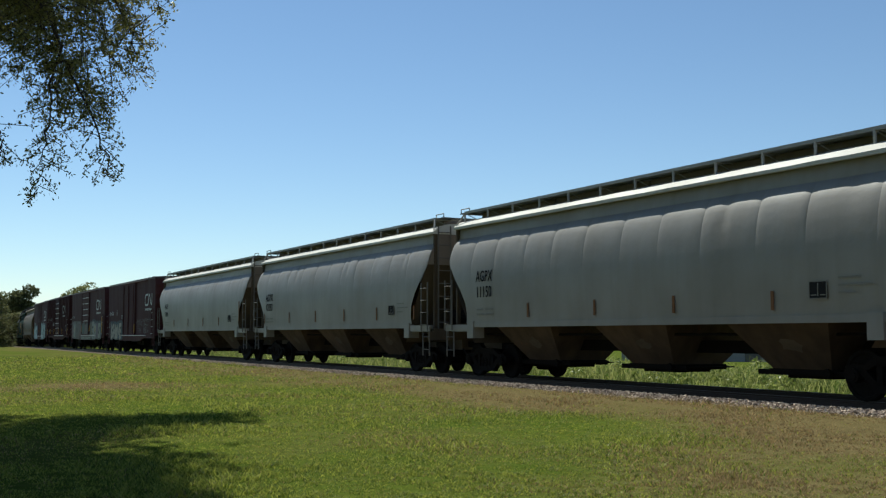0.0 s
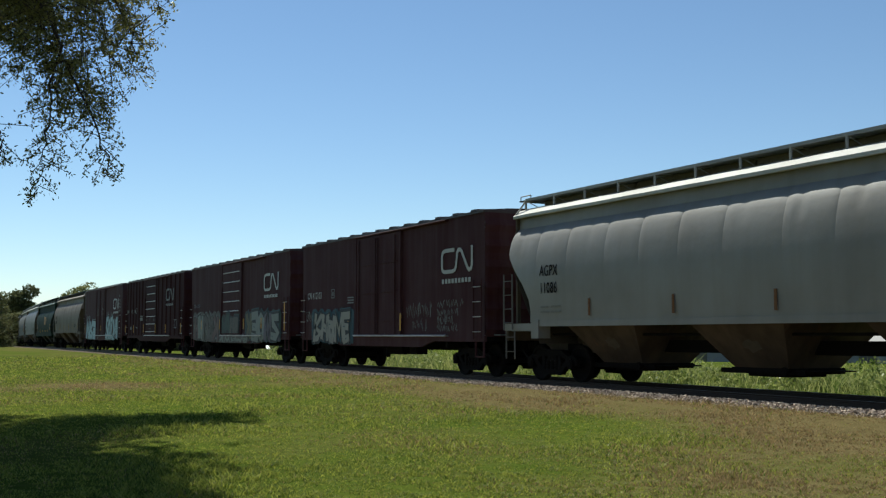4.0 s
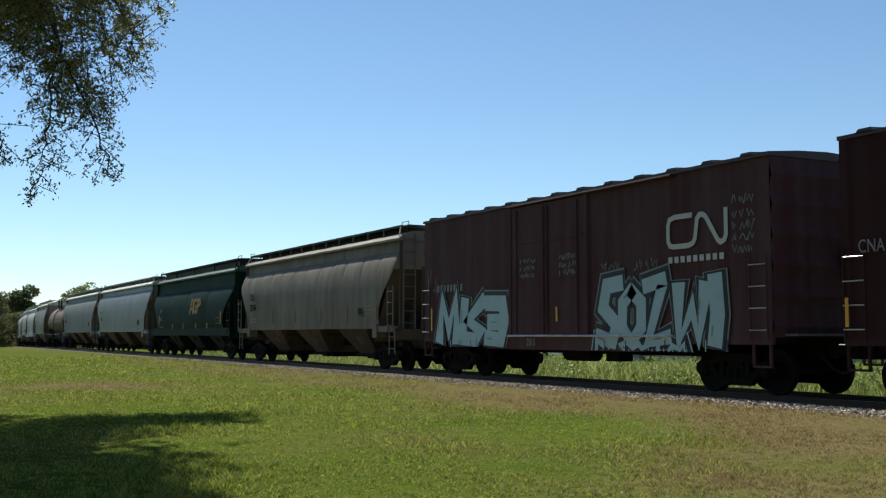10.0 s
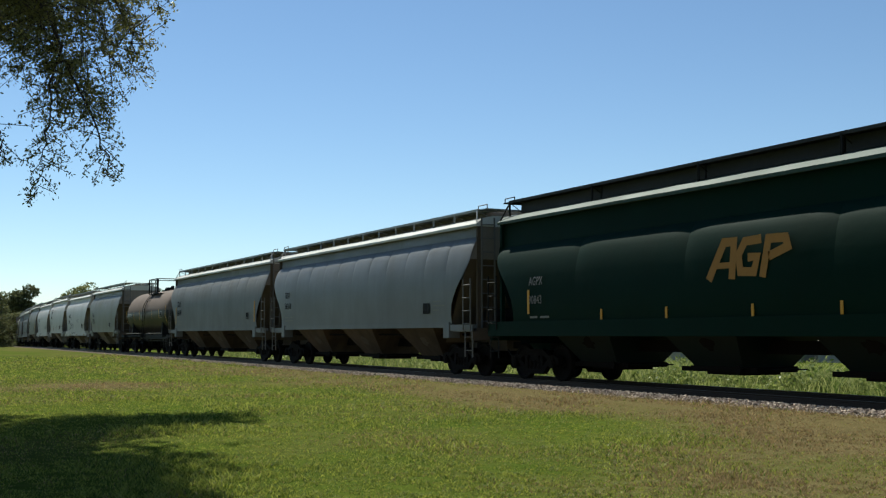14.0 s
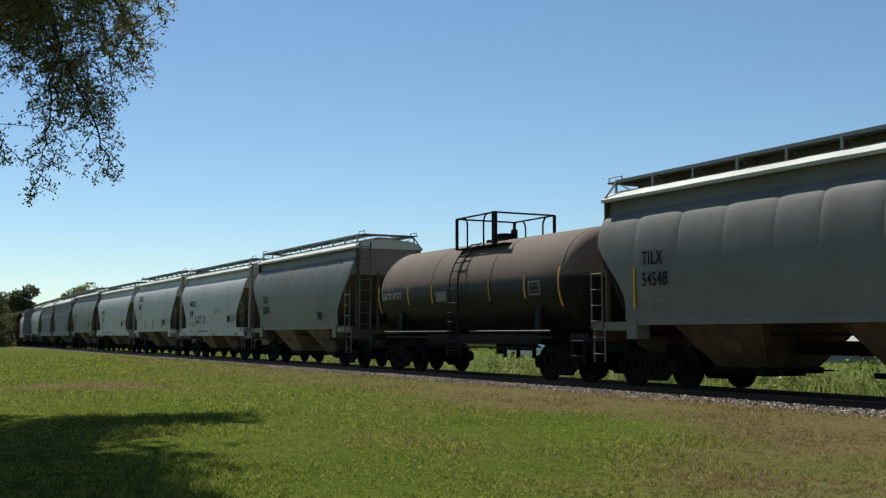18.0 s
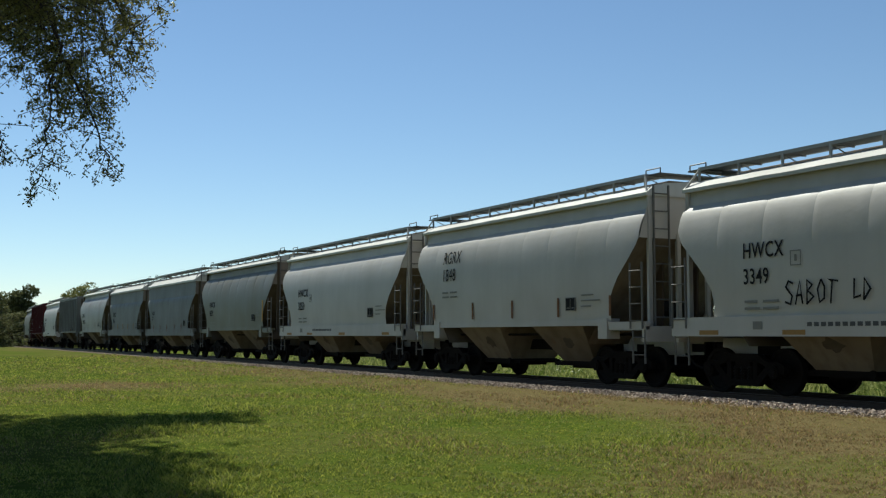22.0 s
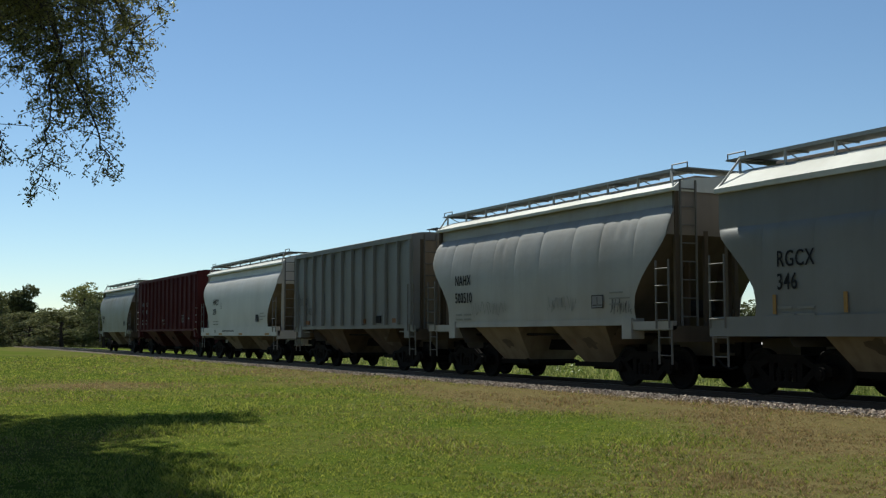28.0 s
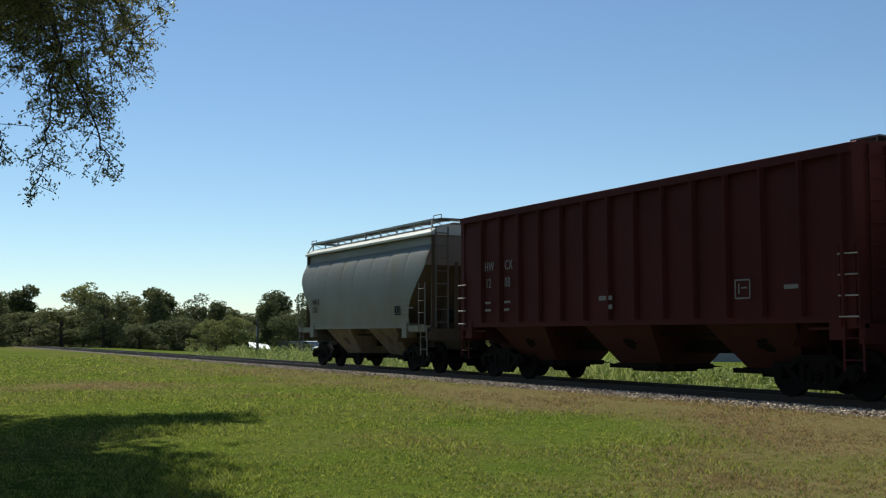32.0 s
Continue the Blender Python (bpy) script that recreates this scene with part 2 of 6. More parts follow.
def build_track():
    m, t, b = material("ballast", 0.95, 0.0, 0.02)
    v = t.nodes.new("ShaderNodeTexVoronoi")
    v.inputs["Scale"].default_value = 17
    co = t.nodes.new("ShaderNodeTexCoord")
    t.links.new(co.outputs["Object"], v.inputs["Vector"])
    c = blend(t, v.outputs["Color"], (0.07, 0.058, 0.048), (0.22, 0.185, 0.155), "MIX")
    c = blend(t, times(t, ramp(t, noise_node(t, 0.8, 4), 0.25, 0.6), 0.75), c, (0.12, 0.09, 0.06))
    t.links.new(c, b.inputs["Base Color"])
    bump(t, b, v.outputs["Distance"], 1.0, 0.05)
    ribbon("ballast_bed", [(-2.75, -0.42), (-2.4, -0.21), (-2.05, -0.11), (-1.7, -0.08), (-1.4, -0.12), (-1.05, -0.17), (-0.85, -0.19), (0.9, -0.19), (1.5, -0.17), (2.0, -0.17), (2.6, -0.3)], -420, 60, 4, m,
           "grey crushed-stone ballast bed under the rails", "ballast")
    steel = plain("rail_steel", (0.06, 0.04, 0.03), 0.6, 0.4, 0.4)
    shine = plain("rail_head_steel", (0.1, 0.085, 0.075), 0.6, 0.3, 0.2)
    for side, off in (("near", -0.752), ("far", 0.752)):
        prof = [(-0.07, -0.171), (-0.07, -0.155), (-0.012, -0.145), (-0.012, -0.045), (-0.036, -0.035), (-0.036, 0.0), (0.036, 0.0), (0.036, -0.035), (0.012, -0.045), (0.012, -0.145), (0.07, -0.155), (0.07, -0.171)]
        r = ribbon("rail", [(off + a, b_) for a, b_ in prof], -420, 60, 4, steel, "rusty steel rail with a worn head", "rail")
        head = [(off - 0.03, 0.002), (off + 0.03, 0.002)]
        ribbon("rail_head", head, -420, 60, 4, shine, "", "", r)
    wood = plain("tie_wood", (0.06, 0.045, 0.035), 0.9, 0.0, 0.5, 6)
    bm = bmesh.new()
    box(bm, -0.115, 0.115, -1.3, 1.3, -0.35, -0.172)
    base = part("railway_tie", bm, wood)
    tagged(base, "dark weathered timber railway tie set in ballast", "railway tie", "ties under the rails")
    base.matrix_basis = pose(20, 0, 0)
    s = 19.45
    while s > -110:
        p, a = on_line(s)
        ob = new("railway_tie", base.data)
        for k in ("label", "category", "group"):
            ob[k] = base[k]
        ob.matrix_basis = Matrix.Translation(p) @ Matrix.Rotation(a + random.uniform(-0.02, 0.02), 4, "Z")
        s -= 0.55


# ---------------------------------------------------------------- running gear
def make_wheelset(parent, x):
    """Axle with two wheels, turning about y."""
    bm = bmesh.new()
    tube(bm, (0, -1.02, 0), (0, 1.02, 0), 0.075, 10)
    ws = part("wheelset", bm, WHEEL, parent)
    ws.location = (x, 0, 0.457)
    for sgn in (-1, 1):
        bm = bmesh.new()
        prof = [(0.457, 0.685), (0.457, 0.80), (0.44, 0.815), (0.385, 0.815), (0.37, 0.79), (0.15, 0.745), (0.13, 0.83), (0.09, 0.83), (0.09, 0.68), (0.13, 0.69), (0.36, 0.72), (0.39, 0.685)]
        seg = 28
        rings = [[bm.verts.new((r * math.cos(k * math.tau / seg), sgn * y, r * math.sin(k * math.tau / seg))) for k in range(seg)] for r, y in prof]
        for i in range(len(rings)):
            a, b = rings[i], rings[(i + 1) % len(rings)]
            for k in range(seg):
                bm.faces.new((a[k], a[(k + 1) % seg], b[(k + 1) % seg], b[k]))
        bmesh.ops.recalc_face_normals(bm, faces=bm.faces)
        part("wheel", bm, WHEEL, ws)
    return ws


def make_truck(parent, x):
    """A two-axle truck under a car: bolster and side frames, springs, bearings, wheelsets."""
    bm = bmesh.new()
    box(bm, -0.2, 0.2, -1.05, 1.05, 0.5, 0.78)
    box(bm, -0.3, 0.3, -0.35, 0.35, 0.78, 0.95)
    box(bm, -0.62, -0.5, -0.85, 0.85, 0.3, 0.42)
    box(bm, 0.5, 0.62, -0.85, 0.85, 0.3, 0.42)
    truck = part("truck", bm, TRUCK, parent, "near-black cast-steel freight truck")
    truck.location.x = x
    for sgn in (-1, 1):
        bm = bmesh.new()
        y0, y1 = sgn * 0.93, sgn * 1.07
        top = [(-1.12, 0.42), (-1.12, 0.58), (-0.95, 0.66), (-0.7, 0.64), (-0.42, 0.8), (0.42, 0.8), (0.7, 0.64), (0.95, 0.66), (1.12, 0.58), (1.12, 0.42)]
        prism(bm, top + [(0.98, 0.42), (0.98, 0.5), (0.76, 0.5), (0.44, 0.64), (-0.44, 0.64), (-0.76, 0.5), (-0.98, 0.5), (-0.98, 0.42)], y0, y1)
        prism(bm, [(-0.8, 0.52), (-0.66, 0.56), (-0.34, 0.3), (0.34, 0.3), (0.66, 0.56), (0.8, 0.52), (0.42, 0.17), (-0.42, 0.17)], y0, y1)
        box(bm, -0.42, -0.3, min(y0, y1), max(y0, y1), 0.28, 0.7)
        box(bm, 0.3, 0.42, min(y0, y1), max(y0, y1), 0.28, 0.7)
        part("side_frame", bm, TRUCK, truck)
        for xs in (-0.19, 0.0, 0.19):
            bm = bmesh.new()
            tube(bm, (xs, sgn * 1.0, 0.3), (xs, sgn * 1.0, 0.56), 0.06, 8)
            for k in range(4):
                tube(bm, (xs, sgn * 1.0, 0.31 + k * 0.062), (xs, sgn * 1.0, 0.345 + k * 0.062), 0.085, 8)
            part("spring", bm, WHEEL, truck)
        for xa in (-0.889, 0.889):
            bm = bmesh.new()
            tube(bm, (xa, sgn * 0.95, 0.457), (xa, sgn * 1.13, 0.457), 0.13, 12)
            tube(bm, (xa, sgn * 1.13, 0.457), (xa, sgn * 1.15, 0.457), 0.08, 10)
            part("bearing_cap", bm, TRUCK, truck)
    for xa in (-0.889, 0.889):
        make_wheelset(truck, xa)
    return truck


MODEL = {}


def add_trucks(root, centre):
    """The truck is modelled once; its copies share the meshes."""
    for x in (centre, -centre):
        if "truck" not in MODEL:
            MODEL["truck"] = make_truck(root, x)
        else:
            src = MODEL["truck"]
            made = {}
            for o in (src, *src.children_recursive):
                c = o.copy()
                scene.collection.objects.link(c)
                made[o] = c
                c.parent = made.get(o.parent, root)
            made[src].location.x = x


def couplers(root, end, z=0.88):
    for sgn in (-1, 1):
        bm = bmesh.new()
        box(bm, sgn * (end - 0.15) if sgn > 0 else -(end + 0.45), sgn * (end + 0.45) if sgn > 0 else -(end - 0.15), -0.1, 0.1, z - 0.09, z + 0.09)
        tip = sgn * (end + 0.55)
        prism(bm, [(tip - 0.14, z - 0.16), (tip + 0.14, z - 0.16), (tip + 0.14, z + 0.16), (tip - 0.14, z + 0.16)], -0.15, 0.14)
        part("coupler", bm, TRUCK, root)
        bm = bmesh.new()
        pts = [(end - 0.1, 0.75), (end + 0.2, 0.52), (end + 0.42, 0.45), (end + 0.62, 0.5)]
        for a, b in zip(pts, pts[1:]):
            tube(bm, (sgn * a[0], -0.28 * sgn, a[1]), (sgn * b[0], -0.28 * sgn, b[1]), 0.025, 6)
        part("air_hose", bm, BLACK, root)


def ladder(name, root, x0, x1, z0, z1, y, mat, count, rail=0.016, standoff=0.0):
    ob = slab(name, (x0 - rail, x0 + rail, y - rail, y + rail, z0, z1), mat, root)
    slab("stile", (x1 - rail, x1 + rail, y - rail, y + rail, z0, z1), mat, ob)
    for k in range(count):
        z = z0 + (z1 - z0) * (k + 0.5) / count
        bm = bmesh.new()
        tube(bm, (x0, y - 0.02, z), (x1, y - 0.02, z), 0.013, 6)
        part("rung", bm, mat, ob)
    return ob


def end_ladder(name, root, x, y0, y1, z0, z1, mat, count):
    ob = slab(name, (x - 0.018, x + 0.018, y0 - 0.018, y0 + 0.018, z0, z1), mat, root)
    slab("stile", (x - 0.018, x + 0.018, y1 - 0.018, y1 + 0.018, z0, z1), mat, ob)
    for k in range(count):
        z = z0 + (z1 - z0) * (k + 0.5) / count
        bm = bmesh.new()
        tube(bm, (x, y0, z), (x, y1, z), 0.016, 6)
        part("rung", bm, mat, ob)
    return ob


def interp(z, table):
    for (za, va), (zb, vb) in zip(table, table[1:]):
        if z <= zb:
            u = max(0, (z - za) / (zb - za))
            return va + (vb - va) * u
    return table[-1][1]


# ---------------------------------------------------------------- covered hoppers
def side_profile(eave, brow, flat, full=False):
    """Half-widths of a hopper's side by height: an upright band under the eave, then the swell of the body."""
    if flat:
        swell = ((1.9, 1.54), (1.2, 1.56), (0.8, 1.56), (0.45, 1.552), (0.25, 1.535), (0.12, 1.51), (0.05, 1.488), (0.0, 1.465))
        return [(1.14, 1.54)] + [(brow - d, w) for d, w in swell] + [(eave, 1.42)]
    if full:
        swell = ((1.7, 1.572), (1.3, 1.58), (1.0, 1.574), (0.75, 1.558), (0.5, 1.522), (0.3, 1.466), (0.15, 1.392), (0.06, 1.315), (0.0, 1.255))
        return [(1.14, 1.5), (1.5, 1.53)] + [(brow - d, w) for d, w in swell] + [(eave, 1.21)]
    swell = ((1.7, 1.572), (1.3, 1.58), (1.0, 1.566), (0.75, 1.537), (0.5, 1.483), (0.3, 1.415), (0.15, 1.335), (0.06, 1.27), (0.0, 1.215))
    return [(1.14, 1.5), (1.5, 1.53)] + [(brow - d, w) for d, w in swell] + [(eave, 1.18)]


def hopper(L, bays, mat, label, panels=12, eave=4.3, skirt=False, slope=SLOPE, flat=False, board_mat=GALV, inset=1.05, centre=None, seed=0, roof_mat=None, rails=RAILS, foot=None, brow=0):
    rng = random.Random(seed)
    root = new("covered_hopper_car")
    h = L / 2
    drop = brow if brow else 0.8 if flat else 0.36
    brow = eave - drop
    wide = side_profile(eave, brow, flat, mat is WHITE)
    root["side"] = [v for row in wide for v in row]
    half = [(1.5, h - inset - 0.02), (1.75, h - inset - 0.06), (2.05, h - inset), (2.4, h - inset * 0.78), (2.75, h - inset * 0.45), (3.05, h - inset * 0.16), (3.3, h - 0.03), (eave, h)]
    low = [1.5, 1.62, 1.75, 1.9, 2.05, 2.25, 2.45, 2.65, 2.85]
    zs = [z for z in low if z < brow - 0.85] + [brow - d for d in (0.8, 0.66, 0.54, 0.44, 0.35, 0.27, 0.2, 0.14, 0.09, 0.05, 0.02, 0.0, -0.02, -0.1)] + [eave]
    puff = 0.0 if drop < 0.1 else 0.012 if mat is WHITE else 0.032 if flat else 0.04 if mat is GREEN else 0.026
    # end posts and sills take the brown with the gap's shade in it
    shell = ENDS_SHADED if slope is SLOPE and mat is not WHITE else mat
    dents = [rng.uniform(0.55, 1.3) for _ in range(panels)]
    creases = [[(rng.uniform(0.25, 0.8), rng.uniform(0.006, 0.02), rng.uniform(0.05, 0.3)) for _ in range(rng.choice((0, 0, 1, 2)))] if mat in (GREY, PALE) else [] for _ in range(panels)]
    edges = [-h + 2 * h * k / panels for k in range(panels + 1)]
    if mat in (GREY, PALE, FLATGREY, GREENISH, BEIGE) and not flat:
        edges = [edges[0]] + [e + rng.uniform(-0.14, 0.14) for e in edges[1:-1]] + [edges[-1]]
    for sgn in (-1, 1):
        for k in range(panels):
            bm = bmesh.new()
            grid = []
            for z in zs:
                hx, w = interp(z, half), interp(z, wide)
                xa = -hx if k == 0 else edges[k]
                xb = hx if k == panels - 1 else edges[k + 1]
                row = []
                for v in (0, 0.015, 0.05, 0.12, 0.2, 0.28, 0.36, 0.43, 0.5, 0.57, 0.64, 0.72, 0.8, 0.88, 0.95, 0.985, 1):
                    arch = 1 - abs(2 * v - 1) ** 7
                    below = brow - 0.035 * abs(2 * v - 1) ** 10 - z
                    rise = min(1.0, max(0.0, below / 0.1)) ** 0.6
                    reach = 0.42 if flat else 0.75
                    fade = 0.1 + 0.9 * min(1.0, max(0.0, (1.3 * reach - below) / reach))
                    fade *= min(1.0, max(0.0, (z - 1.6) / 0.5))
                    pillow = puff * dents[k] * arch * rise * fade
                    for vc, deep, low_at in creases[k]:
                        pillow -= deep * math.exp(-((v - vc) / 0.07) ** 2) * rise * min(1.0, max(0.0, (0.95 - below - low_at) / 0.3))
                    row.append(bm.verts.new((xa + (xb - xa) * v, sgn * (w + pillow - 0.02), z)))
                grid.append(row)
            for a, b in zip(grid, grid[1:]):
                for i in range(len(a) - 1):
                    q = (a[i], a[i + 1], b[i + 1], b[i])
                    bm.faces.new(q if sgn < 0 else q[::-1])
            part("side_panel", bm, mat, root, smooth=True)
    # end walls: plate above, slope sheet drawn in below
    for sgn in (-1, 1):
        bm = bmesh.new()
        rows = []
        for z in (0.95, 1.5, 2.05, 2.75, 3.0, 3.3):
            x = h - 0.03 - (3.3 - z) * (0.62 if bays == 3 else 0.85)
            w = interp(max(z, 1.5), wide) - 0.03
            rows.append([bm.verts.new((sgn * x, y * w, z)) for y in (-1, -0.33, 0.33, 1)])
        for a, b in zip(rows, rows[1:]):
            for i in range(3):
                q = (a[i], a[i + 1], b[i + 1], b[i])
                bm.faces.new(q if sgn > 0 else q[::-1])
        part("slope_sheet", bm, (SLOPE_TAN if mat is WHITE else ENDS_SHADED) if slope is SLOPE else slope, root, "dust-stained sloping end sheet")
        bm = bmesh.new()
        wa, wb = interp(3.3, wide) - 0.03, interp(eave, wide) - 0.03
        q = [bm.verts.new((sgn * (h - 0.03), y, z)) for y, z in ((-wa, 3.3), (wa, 3.3), (wb, eave), (-wb, eave))]
        bm.faces.new(q if sgn > 0 else q[::-1])
        part("end_plate", bm, DUSTY if shell is ENDS_SHADED else mat, root)
    # roof
    bm = bmesh.new()
    top = [(1.24, eave - 0.07), (1.33, eave - 0.07), (1.33, eave), (1.14, eave + 0.14), (0.8, eave + 0.24), (0, eave + 0.28)]
    if flat:
        top = [(1.42, eave - 0.08), (1.5, eave - 0.08), (1.5, eave + 0.02), (1.05, eave + 0.36), (0.6, eave + 0.48), (0, eave + 0.5)]
    prof = [(-y, z) for y, z in top] + [(y, z) for y, z in top[-2::-1]]
    ring = []
    n = 24
    for i in range(n + 1):
        x = -h - 0.03 + (L + 0.06) * i / n
        ring.append([bm.verts.new((x, y, z + rng.uniform(-0.006, 0.006))) for y, z in prof])
    for a, b in zip(ring, ring[1:]):
        for k in range(len(prof) - 1):
            bm.faces.new((a[k], b[k], b[k + 1], a[k + 1]))
    bm.faces.new([v for v in ring[0]])
    bm.faces.new([v for v in ring[-1]][::-1])
    bmesh.ops.recalc_face_normals(bm, faces=bm.faces)
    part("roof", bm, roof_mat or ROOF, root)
    crest = top[-1][1]
    # hatch trough covers
    nh = 3 if bays == 2 else 4
    for k in range(nh):
        bm = bmesh.new()
        a = -h + 0.5 + (L - 1.0) * k / nh
        b = a + (L - 1.0) / nh - 0.06
        hw = 0.9 if mat is GREEN else 0.68 if bays == 3 else 0.34
        lid = 0.26 if mat is GREEN else 0.15 if bays == 3 else 0.12
        pr = [(-hw, crest - 0.06), (-hw + 0.02, crest + lid - 0.03), (-hw * 0.6, crest + lid), (hw * 0.6, crest + lid), (hw - 0.02, crest + lid - 0.03), (hw, crest - 0.06)]
        va = [bm.verts.new((a, y, z)) for y, z in pr]
        vb = [bm.verts.new((b, y, z)) for y, z in pr]
        for i in range(5):
            bm.faces.new((va[i], va[i + 1], vb[i + 1], vb[i])[::-1])
        bm.faces.new(va)
        bm.faces.new(vb[::-1])
        bmesh.ops.recalc_face_normals(bm, faces=bm.faces)
        part("hatch_cover", bm, GRATE if mat in (GREEN, BEIGE) else DUSTY, root)
    # running boards with stanchions
    zb = crest + (0.25 if mat is GREEN else 0.13)
    yb = 1.12 if not flat else 1.08
    for sgn in (-1, 1):
        bm = bmesh.new()
        y0, y1 = sorted((sgn * (yb - 0.62), sgn * yb))
        box(bm, -h + 0.25, h - 0.25, y0 + 0.012, y1, zb, zb + 0.035)
        box(bm, -h + 0.25, h - 0.25, y0 if sgn > 0 else y0 - 0.01, (y0 if sgn > 0 else y0 - 0.01) + 0.012, zb - 0.03, zb + 0.04)
        board = part("running_board", bm, GRATE if mat in (GREEN, BEIGE) else BOARD, root)
        for k in range(panels + 1):
            x = -h + 0.28 + (L - 0.56) * k / panels
            bm = bmesh.new()
            zr = interp(-(yb - 0.03), [(-1.5, eave), (-1.14, eave + 0.14), (-0.8, eave + 0.24), (0, crest)]) if not flat else eave + 0.34
            box(bm, x - 0.022, x + 0.022, sgn * yb - 0.02, sgn * yb + 0.02, zr - 0.06, zb)
            box(bm, x - 0.018, x + 0.018, min(sgn * yb, sgn * (yb - 0.6)), max(sgn * yb, sgn * (yb - 0.6)), zb - 0.03, zb)
            tube(bm, (x, sgn * (yb - 0.02), zb - 0.02), (x + 0.02, sgn * (yb - 0.45), zr + 0.06), 0.012, 5)
            part("stanchion", bm, BLACK if mat is GREEN else RAILS if mat is BEIGE else STANCHION, board)
    for sgn in (-1, 1):
        bm = bmesh.new()
        x = sgn * (h - 0.12)
        box(bm, x - 0.28, x + 0.28, -1.05, 1.05, zb, zb + 0.03)
        for y in (-1.02, 1.02):
            tube(bm, (x - 0.25, y, zb), (x - 0.25, y, zb + 0.14), 0.014, 6)
            tube(bm, (x + 0.25, y, zb), (x + 0.25, y, zb + 0.14), 0.014, 6)
            tube(bm, (x - 0.25, y, zb + 0.14), (x + 0.25, y, zb + 0.14), 0.014, 6)
        part("end_platform", bm, board_mat, root)
        for side in (-1, 1):
            bm = bmesh.new()
            edge_y = 1.44 if flat else 1.28
            tube(bm, (sgn * (h - 0.03), side * edge_y, eave + 0.02), (sgn * (h - 0.3), side * (yb - 0.02), zb + 0.03), 0.024, 6)
            tube(bm, (sgn * (h - 0.3), side * (yb - 0.02), zb + 0.03), (sgn * (h - 0.3), side * 0.5, zb + 0.05), 0.02, 6)
            part("corner_grab_iron", bm, BLACK if mat is GREEN else STANCHION, root)
    # side sill, bolster pads and end sills
    lo, hi = (1.14, 1.52) if skirt else (1.38, 1.52)
    for sgn in (-1, 1):
        y0, y1 = sorted((sgn * 1.4, sgn * (1.56 if skirt else 1.53)))
        e = h + 0.16 if skirt else h - inset - 0.1
        bm = bmesh.new()
        box(bm, -e, e, y0, y1, lo, hi)
        part("side_sill", bm, mat, root)
        if not skirt:
            for k in (-1, 1):
                bm = bmesh.new()
                xa = k * (h - inset - 0.3)
                y0b, y1b = sorted((sgn * 1.2, sgn * 1.56))
                box(bm, xa - 0.17, xa + 0.17, y0b, y1b, 1.08, 1.54)
                part("jacking_pad", bm, mat, root)
                bm = bmesh.new()
                xs = sorted((k * (h - inset - 0.1), k * (h + 0.16)))
                box(bm, xs[0], xs[1], y0, y1, 1.28, 1.46)
                part("end_side_sill", bm, mat, root)
    for k in (-1, 1):
        bm = bmesh.new()
        xs = sorted((k * (h + 0.02), k * (h + 0.16)))
        box(bm, xs[0], xs[1], -1.5, 1.5, 1.02, 1.36)
        box(bm, *sorted((k * (h - 2.2), k * h)), -0.32, 0.32, 0.72, 1.1)
        part("end_sill", bm, shell, root)
        for y in (-1.22, -0.42, 0.42, 1.22):
            bm = bmesh.new()
            box(bm, k * (h - 0.04) - 0.04, k * (h - 0.04) + 0.04, y - 0.05, y + 0.05, 1.36, eave - 0.02 if abs(y) > 1 else 3.4)
            part("end_post", bm, shell, root)
        bm = bmesh.new()
        box(bm, *sorted((k * (h - 1.15), k * (h - 0.1))), -1.45, 1.45, 1.26, 1.3)
        part("end_deck", bm, board_mat, root)
        # bolster web and brake gear under the slope sheet
        for y in (-0.5, 0.5):
            bm = bmesh.new()
            prism(bm, [(k * (h - 0.9), 1.3), (k * (h - 0.5), 1.3), (k * (h - 0.45), 2.9), (k * (h - 0.6), 2.9)], y - 0.03, y + 0.03)
            part("slope_brace", bm, slope, root)
    bm = bmesh.new()
    tube(bm, (h - 0.75, -0.5, 1.75), (h - 0.75, 0.3, 1.75), 0.2, 12)
    part("brake_cylinder", bm, BLACK, root)
    # ladders and steps: a side pair at either end, an end ladder beside the corner post
    for sgn in (-1, 1):
        for k in (-1, 1):
            xa, xb = sorted((k * (h - 0.3), k * (h + 0.12)))
            ladder("side_ladder", root, xa, xb, 1.3, 2.75, sgn * 1.57, rails, 4)
            ladder("corner_step", root, xa, xb, 0.55, 1.3, sgn * 1.5, rails, 2)
    end_ladder("end_ladder", root, h + 0.05, -1.16, -0.74, 1.36, crest - 0.1 if inset > 1 else eave, rails, 8)
    end_ladder("end_ladder", root, -h - 0.05, 0.74, 1.16, 1.36, crest - 0.1 if inset > 1 else eave, rails, 8)
    # discharge bays: a pyramid with its gate
    foot = foot or (0.72 if bays == 3 else 0.66)
    span = 2 * (h - inset - 0.55)
    step = span / bays
    for k in range(bays):
        c = -span / 2 + step * (k + 0.5)
        bm = bmesh.new()
        wide_at = 0.3 * step
        up = 1.45 + (step * 0.5 - wide_at) * 0.95 / (wide_at - foot)
        corners = ((-1, -1), (1, -1), (1, 1), (-1, 1))
        a = [bm.verts.new((c + sx * wide_at, sy * 1.42, 1.45)) for sx, sy in corners]
        b = [bm.verts.new((c + sx * foot, sy * 0.68, 0.5)) for sx, sy in corners]
        r = [bm.verts.new((c + sx * step * 0.498, sy * 1.3, min(up, 2.9))) for sx, sy in corners]
        for i in range(4):
            j = (i + 1) % 4
            bm.faces.new((b[i], b[j], a[j], a[i]))
            if i % 2:
                bm.faces.new((a[i], a[j], r[j], r[i]))
        bm.faces.new(b[::-1])
